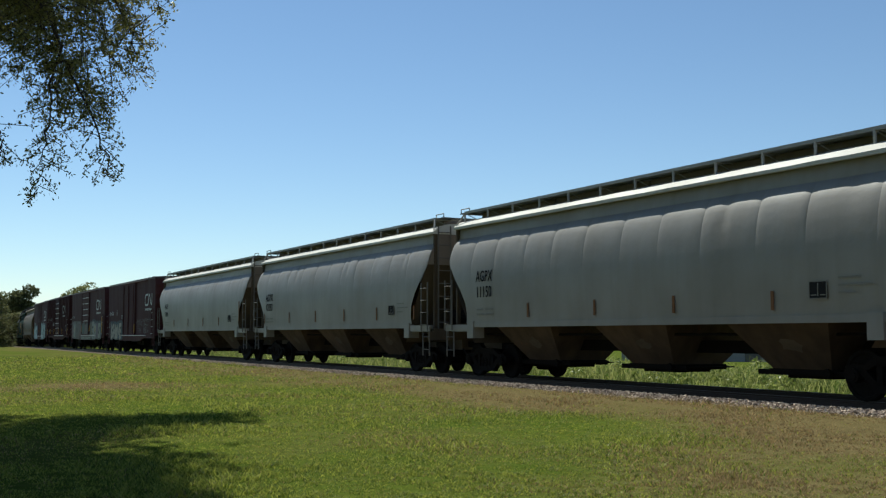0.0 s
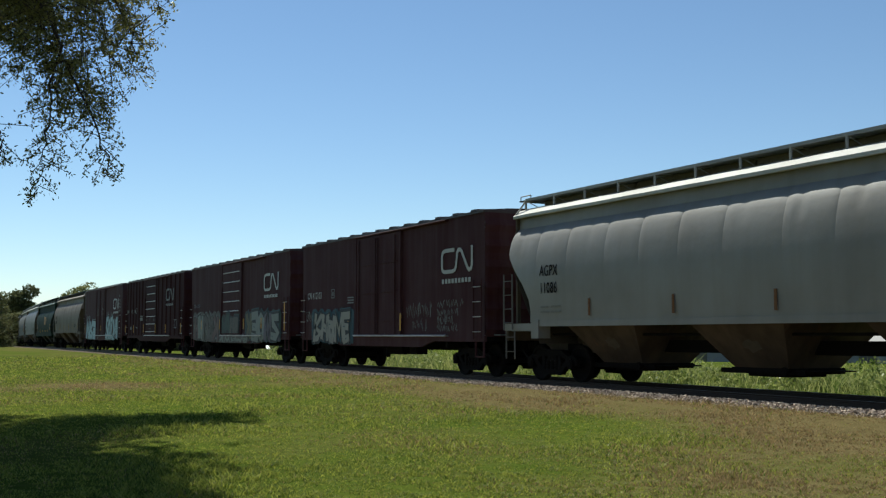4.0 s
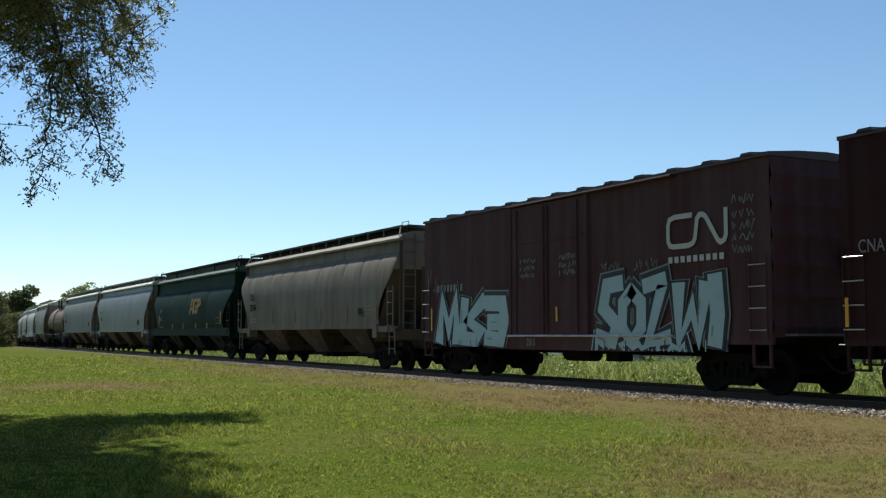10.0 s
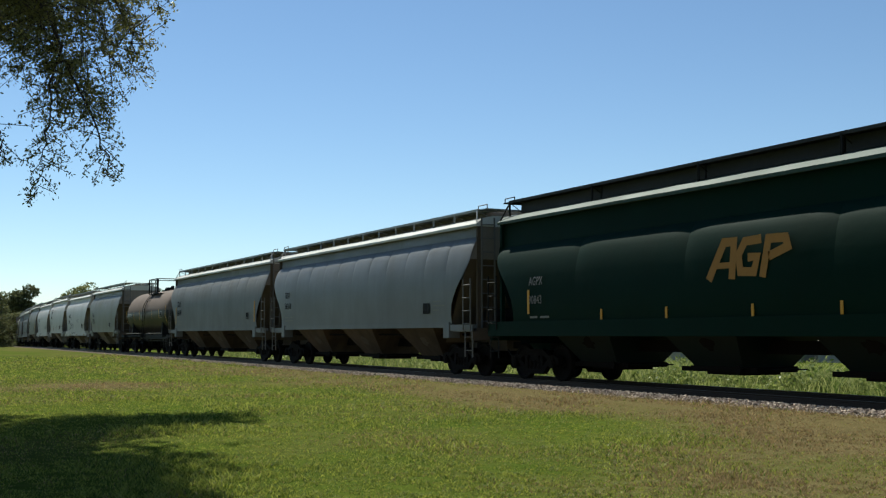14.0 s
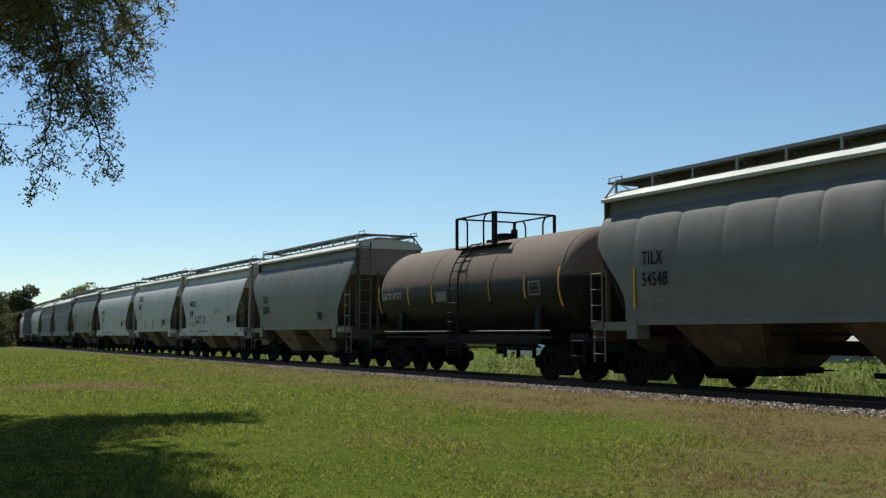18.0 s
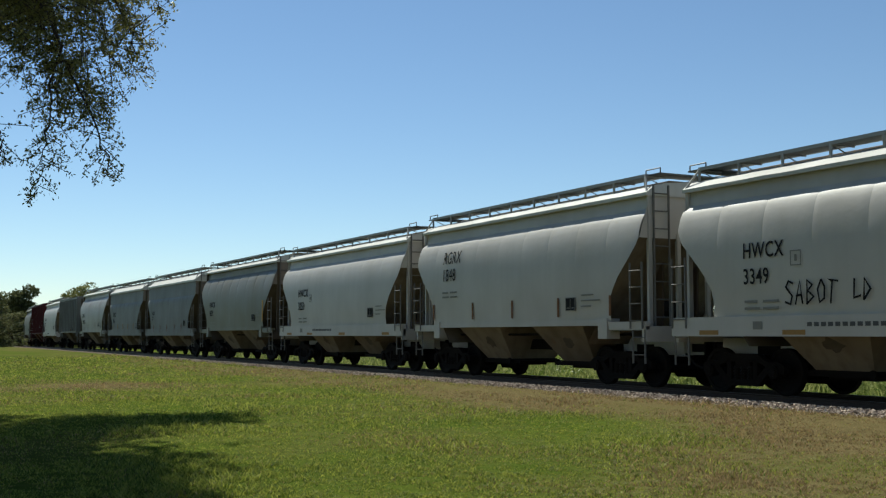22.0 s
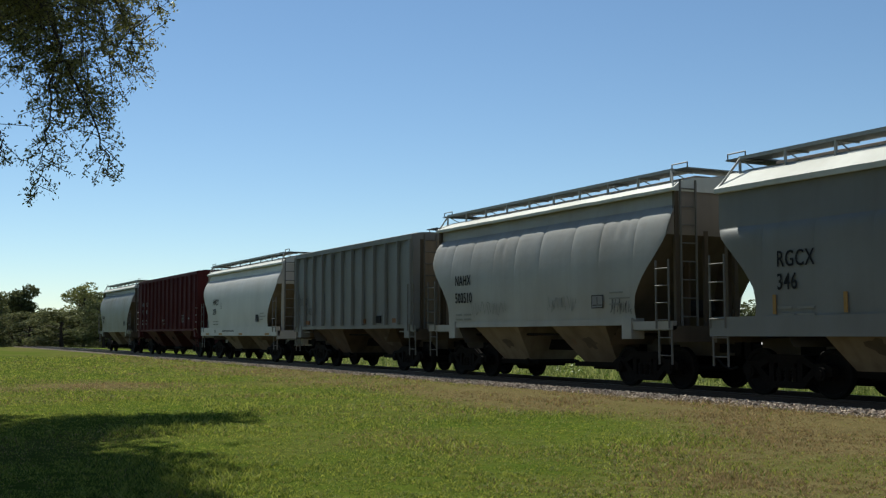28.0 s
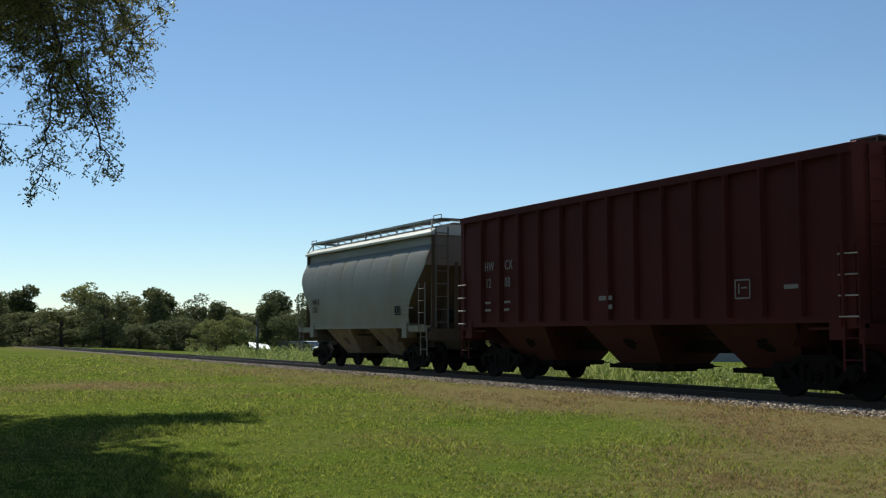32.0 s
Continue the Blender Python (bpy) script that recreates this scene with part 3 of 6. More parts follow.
        bay = part("discharge_bay", bm, SLOPE_TAN if slope is SLOPE and bays == 2 and inset > 1 else slope, root)
        bm = bmesh.new()
        box(bm, c - foot - 0.12, c + foot + 0.12, -0.7, 0.7, 0.4, 0.52)
        for gx in (c - foot - 0.42, c + foot + 0.12):
            box(bm, gx, gx + 0.3, -0.68, 0.68, 0.45, 0.475)
            box(bm, gx, gx + 0.3, -0.7, -0.64, 0.4, 0.5)
        box(bm, c - 0.55, c + 0.55, -0.5, 0.5, 0.34, 0.42)
        tube(bm, (c + 0.75, -0.8, 0.46), (c + 0.75, 0.8, 0.46), 0.035, 8)
        tube(bm, (c + 0.75, -0.86, 0.46), (c + 0.75, -0.8, 0.46), 0.09, 8)
        part("outlet_gate", bm, TRUCK, bay)
        # grease stain on the sloping face
        bm = bmesh.new()
        ring = []
        for i in range(14):
            an = i * math.tau / 14
            rr = rng.uniform(0.15, 0.3)
            u = 0.5 + rr * 0.62 * math.sin(an)
            ring.append(bm.verts.new((c + 0.1 + rr * math.cos(an), -1.425 + 0.74 * u, 1.447 - 0.95 * u)))
        bm.faces.new(ring)
        part("grease_stain", bm, TRUCK if slope in (SLOPE_GREEN, SLOPE_RED) else STAIN, bay)
    bm = bmesh.new()
    box(bm, -h + 1.0, h - 1.0, -0.2, 0.2, 0.78, 1.05)
    tube(bm, (-h + 1, -1.0, 1.18), (h - 1, -1.0, 1.18), 0.03, 6)
    part("centre_sill", bm, TRUCK, root)
    couplers(root, h + 0.1)
    add_trucks(root, centre or h - 1.35)
    tagged(root, label, "freight car", "cars of the train")
    return root


def side_y(z, car):
    """The y of a hopper's near side at height z, a hair proud of the sheet."""
    t = list(car["side"])
    return -(interp(z, list(zip(t[::2], t[1::2]))) + 0.004)


def marks(root, L, mark, number, z1, z2, size, ink=INK, x=1.2, text_w=0.75):
    def bend(z):
        return side_y(z, root)
    for name, text, z in (("reporting_mark", mark, z1), ("car_number", number, z2)):
        lettering(name, text, -L / 2 + x, z, size, bend(z), ink, root, 1.1, text_w, bend, 0.009 * size if 0.33 < size < 0.45 else 0.0)
    rows = []
    for k in range(2):
        rows.append((-L / 2 + x, z2 - 0.36 - k * 0.13, 0.34 + 0.06 * k, 0.05))
        rows.append((-L / 2 + x + 0.48, z2 - 0.36 - k * 0.13, 0.4, 0.05))
    bars("small_print", rows, bend(z2 - 0.4), FADED, root)


def placard(root, x, z, w=0.42, h=0.32, mat=INK, name="consolidated_stencil"):
    y = side_y(z + h / 2, root)
    ob = slab(name, (x - w / 2, x + w / 2, y - 0.004, y, z, z + h), mat, root)
    pale = FADED if mat is INK else INK
    bars("stencil_line", [(x - 0.01, z + 0.05, 0.018, h - 0.09), (x - w / 2 + 0.05, z + 0.06, w * 0.3, 0.02), (x + 0.05, z + 0.06, w * 0.3, 0.02)], y - 0.005, pale, ob)
    bars("stencil_border", [(x - w / 2, z, w, 0.018), (x - w / 2, z + h - 0.018, w, 0.018), (x - w / 2, z + 0.018, 0.018, h - 0.036), (x + w / 2 - 0.018, z + 0.018, 0.018, h - 0.036)], y - 0.006, pale, ob)
    bars("small_print", [(x + w / 2 + 0.25, z + h + 0.02 - k * 0.13, n, 0.035) for k, n in enumerate((0.5, 0.75, 0.4))], side_y(z + h, root), FADED, root)


def sill_marks(root, L):
    """Ochre patches, a small plate and lines of print along a deep white sill, and a boxed stencil beside the number."""
    y = -1.564
    for x in (-L / 2 + 0.75, -L / 2 + 3.0, 0.6, L / 2 - 1.3):
        slab("sill_patch", (x, x + 0.55, y - 0.003, y, 1.17, 1.26), OCHRE, root)
    bars("small_print", [(-L / 2 + 3.6 + k * 0.16, 1.32, 0.11, 0.075) for k in range(12)], y, PRINT, root)
    slab("sill_plate", (-L / 2 + 2.25, -L / 2 + 2.5, y - 0.003, y, 1.27, 1.42), FADED, root)
    x, z = -L / 2 + 3.25, 2.42
    y = side_y(z + 0.14, root)
    bars("stencil_box", [(x, z, 0.26, 0.02), (x, z + 0.26, 0.26, 0.02), (x, z + 0.02, 0.02, 0.24), (x + 0.24, z + 0.02, 0.02, 0.24), (x + 0.1, z + 0.08, 0.06, 0.12)], y, FADED, root)


def stripes(root, xs, z, mat=YELLOW, h=0.45, w=0.07):
    for x in xs:
        y = side_y(z + h / 2, root)
        slab("reflector_stripe", (x - w / 2, x + w / 2, y - 0.012, y + 0.002, z, z + h), mat, root)


def ribbed_hopper(L, bays, mat, label, ribs, eave, slope, seed=0, inset=0.75, posts=None, foot=None):
    """Flat-sided hopper with outside posts."""
    rng = random.Random(seed + 5)
    root = hopper(L, bays, mat, label, panels=ribs, eave=eave, slope=slope, flat=True, brow=0.05, inset=inset, foot=foot, seed=seed, rails=RED if mat is RED else RAILS, board_mat=mat)
    for o in list(root.children):
        if o.name.startswith(("running_board", "end_platform", "hatch_cover", "roof", "corner_grab_iron")):
            for c in list(o.children):
                bpy.data.objects.remove(c)
            bpy.data.objects.remove(o)
    h = L / 2
    bm = bmesh.new()
    prof = [(-1.5, eave - 0.16), (-1.6, eave - 0.16), (-1.6, eave), (-1.2, eave + 0.06), (0, eave + 0.12), (1.2, eave + 0.06), (1.6, eave), (1.6, eave - 0.16), (1.5, eave - 0.16)]
    a = [bm.verts.new((-h - 0.02, y, z)) for y, z in prof]
    b = [bm.verts.new((h + 0.02, y, z)) for y, z in prof]
    for k in range(len(prof) - 1):
        bm.faces.new((a[k], b[k], b[k + 1], a[k + 1]))
    bm.faces.new(a)
    bm.faces.new(b[::-1])
    bmesh.ops.recalc_face_normals(bm, faces=bm.faces)
    part("roof", bm, mat, root)
    for k in range(5):
        c = -h + L * (k + 0.5) / 5
        bm = bmesh.new()
        tube(bm, (c, -0.55, eave + 0.05), (c, -0.55, eave + 0.15), 0.4, 16, 0.36)
        part("roof_hatch", bm, mat, root)
    for sgn in (-1, 1):
        for k in range(ribs + 1):
            x = -h + 0.06 + (L - 0.12) * k / ribs if not posts else posts[0] + posts[1] * k
            if x > h - 0.04:
                continue
            zlo = 1.5 if abs(x) < h - 0.9 or inset < 0.3 else 3.2
            bm = bmesh.new()
            y0, y1 = sgn * 1.54, sgn * 1.64
            va = [bm.verts.new((x + dx, y, z)) for z in (zlo, eave - 0.16) for dx, y in ((-0.05, y0), (-0.03, y1), (0.03, y1), (0.05, y0))]
            for q in ((0, 1, 5, 4), (1, 2, 6, 5), (2, 3, 7, 6), (0, 3, 2, 1), (4, 5, 6, 7)):
                bm.faces.new([va[i] for i in q])
            bmesh.ops.recalc_face_normals(bm, faces=bm.faces)
            part("side_post", bm, mat, root)
    if inset < 0.3:
        for k in (-1, 1):
            for sgn in (-1, 1):
                slab("corner_post", (*sorted((k * (h - 0.16), k * (h + 0.03))), *sorted((sgn * 1.3, sgn * 1.56)), 1.36, eave - 0.14), mat, root)
    # pale tubes over the rungs, painted as sun glints
    if mat is RED:
        for k in (-1, 1):
            for j in range(4):
                z = 1.48 + 0.36 * j
                bm = bmesh.new()
                tube(bm, (k * (h - 0.3), -1.6, z), (k * (h + 0.12), -1.6, z), 0.014, 6)
                part("worn_rung", bm, GLINT, root)
    if inset < 0.3:
        for k in (-1, 1):
            bm = bmesh.new()
            grid = [[bm.verts.new((k * (h - 0.02 + rng.uniform(-0.012, 0.012)), y, 1.1 + (eave - 1.26) * j / 6)) for y in (-1.29, -0.65, 0, 0.65, 1.29)] for j in range(7)]
            for ra, rb in zip(grid, grid[1:]):
                for i in range(4):
                    q = (ra[i], ra[i + 1], rb[i + 1], rb[i])
                    bm.faces.new(q if k > 0 else q[::-1])
            part("end_wall", bm, mat if mat is RED else RUSTY_END, root, "" if mat is RED else "dusty tan end wall with rust patches", True)
    bm = bmesh.new()
    for x in (h - 0.25, h - 0.7):
        for y in (-0.6, 0.6):
            tube(bm, (x, y, eave + 0.06), (x, y, eave + 0.24), 0.014, 6)
    box(bm, h - 0.8, h - 0.15, -0.65, 0.65, eave + 0.22, eave + 0.25)
    part("end_platform", bm, GALV, root)
    return root


# ---------------------------------------------------------------- boxcars
def boxcar(L, mat, label, door, ribbed=False, low=0.92, seed=0):
    rng = random.Random(seed)
    root = new("boxcar")
    h, top, w = L / 2, 4.58, 1.48
    bm = bmesh.new()
    n = 26
    for sgn in (-1, 1):
        grid = []
        for j in range(9):
            z = 1.12 + (top - 1.12) * j / 8
            grid.append([bm.verts.new((-h + L * i / n, sgn * (w + 0.008 * math.sin(i * 1.9 + j * 0.7 + seed)), z)) for i in range(n + 1)])
        for a, b in zip(grid, grid[1:]):
            for i in range(n):
                q = (a[i], a[i + 1], b[i + 1], b[i])
                bm.faces.new(q if sgn < 0 else q[::-1])
    part("side_wall", bm, mat, root, smooth=True)
    for sgn in (-1, 1):
        bm = bmesh.new()
        xs = sgn * h
        rows = [1.12 + (top - 1.12) * j / 18 for j in range(19)]
        prev = None
        for j, z in enumerate(rows):
            d = 0.05 if j % 3 == 1 else 0.0
            cur = [bm.verts.new((xs + sgn * d, y, z)) for y in (-w, w)]
            if prev:
                q = (prev[0], prev[1], cur[1], cur[0])
                bm.faces.new(q if sgn > 0 else q[::-1])
            prev = cur
        part("end_wall", bm, mat, root)
    # sill: deeper between the trucks
    for sgn in (-1, 1):
        bm = bmesh.new()
        y0, y1 = sgn * (w - 0.06), sgn * (w + 0.02)
        prism(bm, [(-h, 1.13), (-h, 0.98), (-h + 3.1, 0.98), (-h + 3.9, low - 0.12), (h - 3.9, low - 0.12), (h - 3.1, 0.98), (h, 0.98), (h, 1.13)], y0, y1)
        part("side_sill", bm, mat, root)
    bm = bmesh.new()
    box(bm, -h, h, -w + 0.05, w - 0.05, 1.0, 1.12)
    box(bm, -h, h, -0.22, 0.22, 0.7, 1.0)
    for k in range(7):
        x = -h + 2.5 + (L - 5) * k / 6
        box(bm, x - 0.06, x + 0.06, -1.35, 1.35, 0.8, 1.0)
    tube(bm, (-0.8, -0.6, 0.72), (0.4, -0.6, 0.72), 0.2, 10)
    box(bm, 1.2, 1.7, -0.9, -0.5, 0.55, 0.85)
    part("underframe", bm, TRUCK, root)
    # roof with ribs
    bm = bmesh.new()
    prof = [(-w - 0.05, top - 0.04), (-w - 0.05, top + 0.03), (-0.75, top + 0.1), (0, top + 0.13), (0.75, top + 0.1), (w + 0.05, top + 0.03), (w + 0.05, top - 0.04)]
    a = [bm.verts.new((-h - 0.03, y, z)) for y, z in prof]
    b = [bm.verts.new((h + 0.03, y, z)) for y, z in prof]
    for k in range(len(prof) - 1):
        bm.faces.new((a[k], b[k], b[k + 1], a[k + 1]))
    bm.faces.new(a)
    bm.faces.new(b[::-1])
    bmesh.ops.recalc_face_normals(bm, faces=bm.faces)
    roof = part("roof", bm, GALV_ROOF, root, "dull galvanised ribbed roof")
    nr = 13
    for k in range(nr):
        x = -h + L * (k + 0.5) / nr
        bm = bmesh.new()
        pr = [(-0.2, -0.02), (-0.13, 0.055), (0.13, 0.055), (0.2, -0.02)]
        pa = [(-w - 0.05, top + 0.03), (0, top + 0.12), (w + 0.05, top + 0.03)]
        rows = [[bm.verts.new((x + dx, y, z + dz)) for dx, dz in pr] for y, z in pa]
        for r0, r1 in zip(rows, rows[1:]):
            for i in range(3):
                bm.faces.new((r0[i], r0[i + 1], r1[i + 1], r1[i]))
        bm.faces.new(rows[0])
        bm.faces.new(rows[-1])
        bmesh.ops.recalc_face_normals(bm, faces=bm.faces)
        part("roof_rib", bm, GALV_ROOF, roof)
    # doors on both sides
    for sgn in (-1, 1):
        x0, x1, kind = door
        y = sgn * (w + 0.02)
        bm = bmesh.new()
        ya, yb = sorted((y, y + sgn * 0.05))
        box(bm, x0, x1, ya, yb, 1.18, top - 0.12)
        dr = part("door", bm, mat, root)
        if kind == "ribbed":
            for k in range(7):
                z = 1.38 + k * 0.45
                bm = bmesh.new()
                tube(bm, (x0 + rng.uniform(0.08, 0.3), y + sgn * 0.05, z), (x1 - rng.uniform(0.08, 0.3), y + sgn * 0.05, z), 0.022, 10)
                part("door_rib", bm, GLINT, dr)
            bm = bmesh.new()
            yc, yd = sorted((y + sgn * 0.05, y + sgn * 0.06))
            for xa, za, wa, ha in ((0.15, 2.0, 0.3, 0.14), (1.2, 2.05, 0.1, 0.16), (2.1, 2.0, 0.3, 0.14), (0.9, 1.52, 0.6, 0.05)):
                box(bm, x0 + xa, x0 + xa + wa, yc, yd, za, za + ha)
            part("stencil_plate", bm, DIMPLATE, dr)
            slab("lock_bar", (*sorted((x0 + 0.02, x0 + 0.07)), *sorted((y + sgn * 0.05, y + sgn * 0.11)), 1.3, 3.4), mat, dr)
        else:
            for x in (x0 + 0.25, (x0 + x1) / 2 - 0.08, (x0 + x1) / 2 + 0.08, x1 - 0.25):
                bm = bmesh.new()
                tube(bm, (x, y + sgn * 0.08, 1.2), (x, y + sgn * 0.08, top - 0.2), 0.022, 6)
                part("lock_rod", bm, mat, dr)
            for k in range(3):
                bm = bmesh.new()
                yc, yd = sorted((y + sgn * 0.05, y + sgn * 0.075))
                box(bm, x0 + 0.06, x1 - 0.06, yc, yd, 1.6 + k * 0.95, 1.66 + k * 0.95)
                part("door_rib", bm, mat, dr)
        for z, nm in ((1.12, "door_track"), (top - 0.1, "door_rail")):
            bm = bmesh.new()
            yc, yd = sorted((y - sgn * 0.02, y + sgn * 0.08))
            box(bm, x0 - 0.2, x1 + (3.2 if x1 < 2 else 0.4), yc, yd, z, z + 0.05)
            tube(bm, (x0 - 0.2, y + sgn * 0.08, z + 0.03), (x1 + (3.2 if x1 < 2 else 0.4), y + sgn * 0.08, z + 0.03), 0.025, 8)
            part(nm, bm, GLINT if z < 2 else mat, root)
        for x in (x0 - 0.08, x1 + 0.08):
            bm = bmesh.new()
            yc, yd = sorted((y - sgn * 0.02, y + sgn * 0.07))
            box(bm, x - 0.06, x + 0.06, yc, yd, 1.15, top - 0.06)
            part("door_post", bm, mat, root)
        if ribbed:
            for seg in ((-h + 0.1, x0 - 0.35), (x1 + 0.35, h - 0.1)):
                n = 7
                for k in range(n):
                    x = seg[0] + (seg[1] - seg[0]) * k / (n - 1)
                    bm = bmesh.new()
                    y0, y1 = sgn * (w - 0.01), sgn * (w + 0.06)
                    va = [bm.verts.new((x + dx, yy, z)) for z in (1.15, top - 0.05) for dx, yy in ((-0.13, y0), (-0.08, y1), (0.08, y1), (0.13, y0))]
                    for q in ((0, 1, 5, 4), (1, 2, 6, 5), (2, 3, 7, 6), (0, 3, 2, 1), (4, 5, 6, 7)):
                        bm.faces.new([va[i] for i in q])
                    bmesh.ops.recalc_face_normals(bm, faces=bm.faces)
                    part("side_post", bm, mat, root)
        for k in (-1, 1):
            xa, xb = sorted((k * (h - 0.5), k * (h - 0.06)))
            ladder("side_ladder", root, xa, xb, 1.05, 2.7, sgn * (w + 0.08), mat, 4)
            # bright tube over each rung: a highlight put in as paint
            for j in range(4):
                z = 1.05 + 1.65 * (j + 0.5) / 4
                bm = bmesh.new()
                tube(bm, (xa, sgn * (w + 0.105), z), (xb, sgn * (w + 0.105), z), 0.012, 6)
                part("worn_rung", bm, GLINT, root)
            bm = bmesh.new()
            box(bm, xa, xb, sgn * w - 0.03, sgn * w + 0.03, 0.55, 0.59)
            for x in (xa, xb):
                box(bm, x - 0.015, x + 0.015, sgn * w - 0.03, sgn * w + 0.03, 0.55, 1.0)
            part("sill_step", bm, mat, root)
    bm = bmesh.new()
    tube(bm, (h + 0.08, 0.55, 2.6), (h + 0.12, 0.55, 2.6), 0.28, 16)
    part("brake_wheel", bm, BLACK, root)
    bm = bmesh.new()
    box(bm, h, h + 0.35, -1.2, 1.2, 1.15, 1.19)
    part("crossover_board", bm, GALV, root)
    couplers(root, h + 0.12)
    add_trucks(root, h - 1.5)
    tagged(root, label, "freight car", "cars of the train")
    return root


def wordmark(root, x, z, w, h, y, mat):
    """Railway emblem: one band bent into an open box and a zigzag."""
    def at(u, v):
        return (x + u * w, z + v * h)
    bm = bmesh.new()
    stroke(bm, [at(*q) for q in ((0.42, 1.0), (0.12, 1.0), (0.03, 0.93), (0.0, 0.75), (0.0, 0.2), (0.03, 0.05), (0.1, 0.0), (0.36, 0.0), (0.44, 0.06), (0.48, 0.2), (0.52, 0.85), (0.56, 0.97), (0.62, 0.97), (0.67, 0.88), (0.86, 0.1), (0.91, 0.0), (0.97, 0.06), (1.0, 0.22), (1.0, 1.06))], 0.11, y)
    part("emblem", bm, mat, root)
    bars("emblem_line", [(x + k * w / 9, z - 0.34, w / 9 * 0.66, 0.13) for k in range(9)], y, mat, root)


GLYPHS = (
    ((0.0, 0.0), (0.18, 1.0), (0.42, 0.45), (0.62, 1.0), (0.95, 0.0)),
    ((0.9, 0.95), (0.25, 0.9), (0.1, 0.62), (0.8, 0.42), (0.75, 0.05), (0.05, 0.0)),
    ((0.1, 0.0), (0.2, 0.95), (0.75, 0.85), (0.7, 0.5), (0.3, 0.45), (0.95, 0.0)),
    ((0.05, 1.0), (0.9, 0.92), (0.1, 0.1), (0.95, 0.0)),
    ((0.05, 1.0), (0.2, 0.1), (0.75, 0.05), (0.85, 0.95)),
    ((0.9, 0.85), (0.4, 1.0), (0.05, 0.5), (0.4, 0.0), (0.9, 0.15), (0.85, 0.5), (0.5, 0.5)),
    ((0.15, 0.0), (0.1, 0.95), (0.85, 0.1), (0.9, 1.0)),
)


def graffiti(root, x0, x1, z0, z1, y, fills, edge, seed, letters, cloud=None, fat=0.55):
    """A sprayed piece: a cloud of paint, then fat bent shapes with an outline and a highlight."""
    rng = random.Random(seed)
    step, tall = (x1 - x0) / letters, z1 - z0
    if cloud:
        top, n = [], letters * 5
        for k in range(n + 1):
            u = k / n
            bumpy = abs(math.sin(math.pi * u * letters)) ** 0.5
            top.append((x0 - 0.15 + (x1 - x0 + 0.3) * u, z1 + 0.02 + 0.16 * bumpy + rng.uniform(-0.03, 0.03)))
        low = [(x0 - 0.1 + (x1 - x0 + 0.2) * k / 12, z0 - 0.06 + rng.uniform(-0.04, 0.05)) for k in range(13)]
        bm = bmesh.new()
        a = [bm.verts.new((px, y, pz)) for px, pz in top]
        b = [bm.verts.new((px, y, pz)) for px, pz in ((low[0][0] + (low[-1][0] - low[0][0]) * k / n, low[min(12, k * 12 // n)][1]) for k in range(n + 1))]
        for k in range(n):
            bm.faces.new((b[k], b[k + 1], a[k + 1], a[k]))
        part("sprayed_cloud", bm, cloud, root)
    for k in range(letters):
        g = rng.choice(GLYPHS)
        ox, oz = x0 + step * (k + 0.08), z0 + rng.uniform(-0.03, 0.08)
        w, h = step * rng.uniform(0.8, 0.95), tall * rng.uniform(0.82, 0.98)
        lean = rng.uniform(-0.05, 0.15)
        pts = [(ox + gx * w + gz * lean, oz + gz * h) for gx, gz in g]
        thick = min(step, tall) * fat * rng.uniform(0.55, 0.75)
        lay = y - 0.003 - 0.001 * (k % 3)
        for nm, wd, m, dy in (("sprayed_outline", thick + 0.07, edge, 0.0), ("sprayed_fill", thick, rng.choice(fills), 0.004)):
            bm = bmesh.new()
            stroke(bm, pts, wd, lay - dy)
            part(nm, bm, m, root)
        bm = bmesh.new()
        a, b = pts[1], pts[2]
        stroke(bm, [(a[0] * 0.8 + b[0] * 0.2, a[1] * 0.8 + b[1] * 0.2), (a[0] * 0.4 + b[0] * 0.6, a[1] * 0.4 + b[1] * 0.6)], 0.035, lay - 0.007)
        part("sprayed_highlight", bm, edge if rng.random() < 0.5 else fills[0], root)


LETTERS = {"S": ((0.9, 0.9), (0.4, 1.0), (0.1, 0.75), (0.8, 0.35), (0.6, 0.0), (0.0, 0.1)), "A": ((0.0, 0.0), (0.5, 1.0), (0.8, 0.0), (0.65, 0.4), (0.1, 0.35)), "B": ((0.1, 0.0), (0.15, 1.0), (0.7, 0.8), (0.2, 0.55), (0.85, 0.3), (0.1, 0.0)),
           "O": ((0.5, 1.0), (0.1, 0.6), (0.3, 0.05), (0.8, 0.2), (0.85, 0.7), (0.5, 1.0)), "T": ((0.3, 0.0), (0.5, 0.9), (0.1, 1.0), (1.1, 0.9)), "L": ((0.2, 1.0), (0.1, 0.1), (0.9, 0.2)), "D": ((0.1, 0.0), (0.2, 1.0), (0.9, 0.5), (0.1, 0.0))}


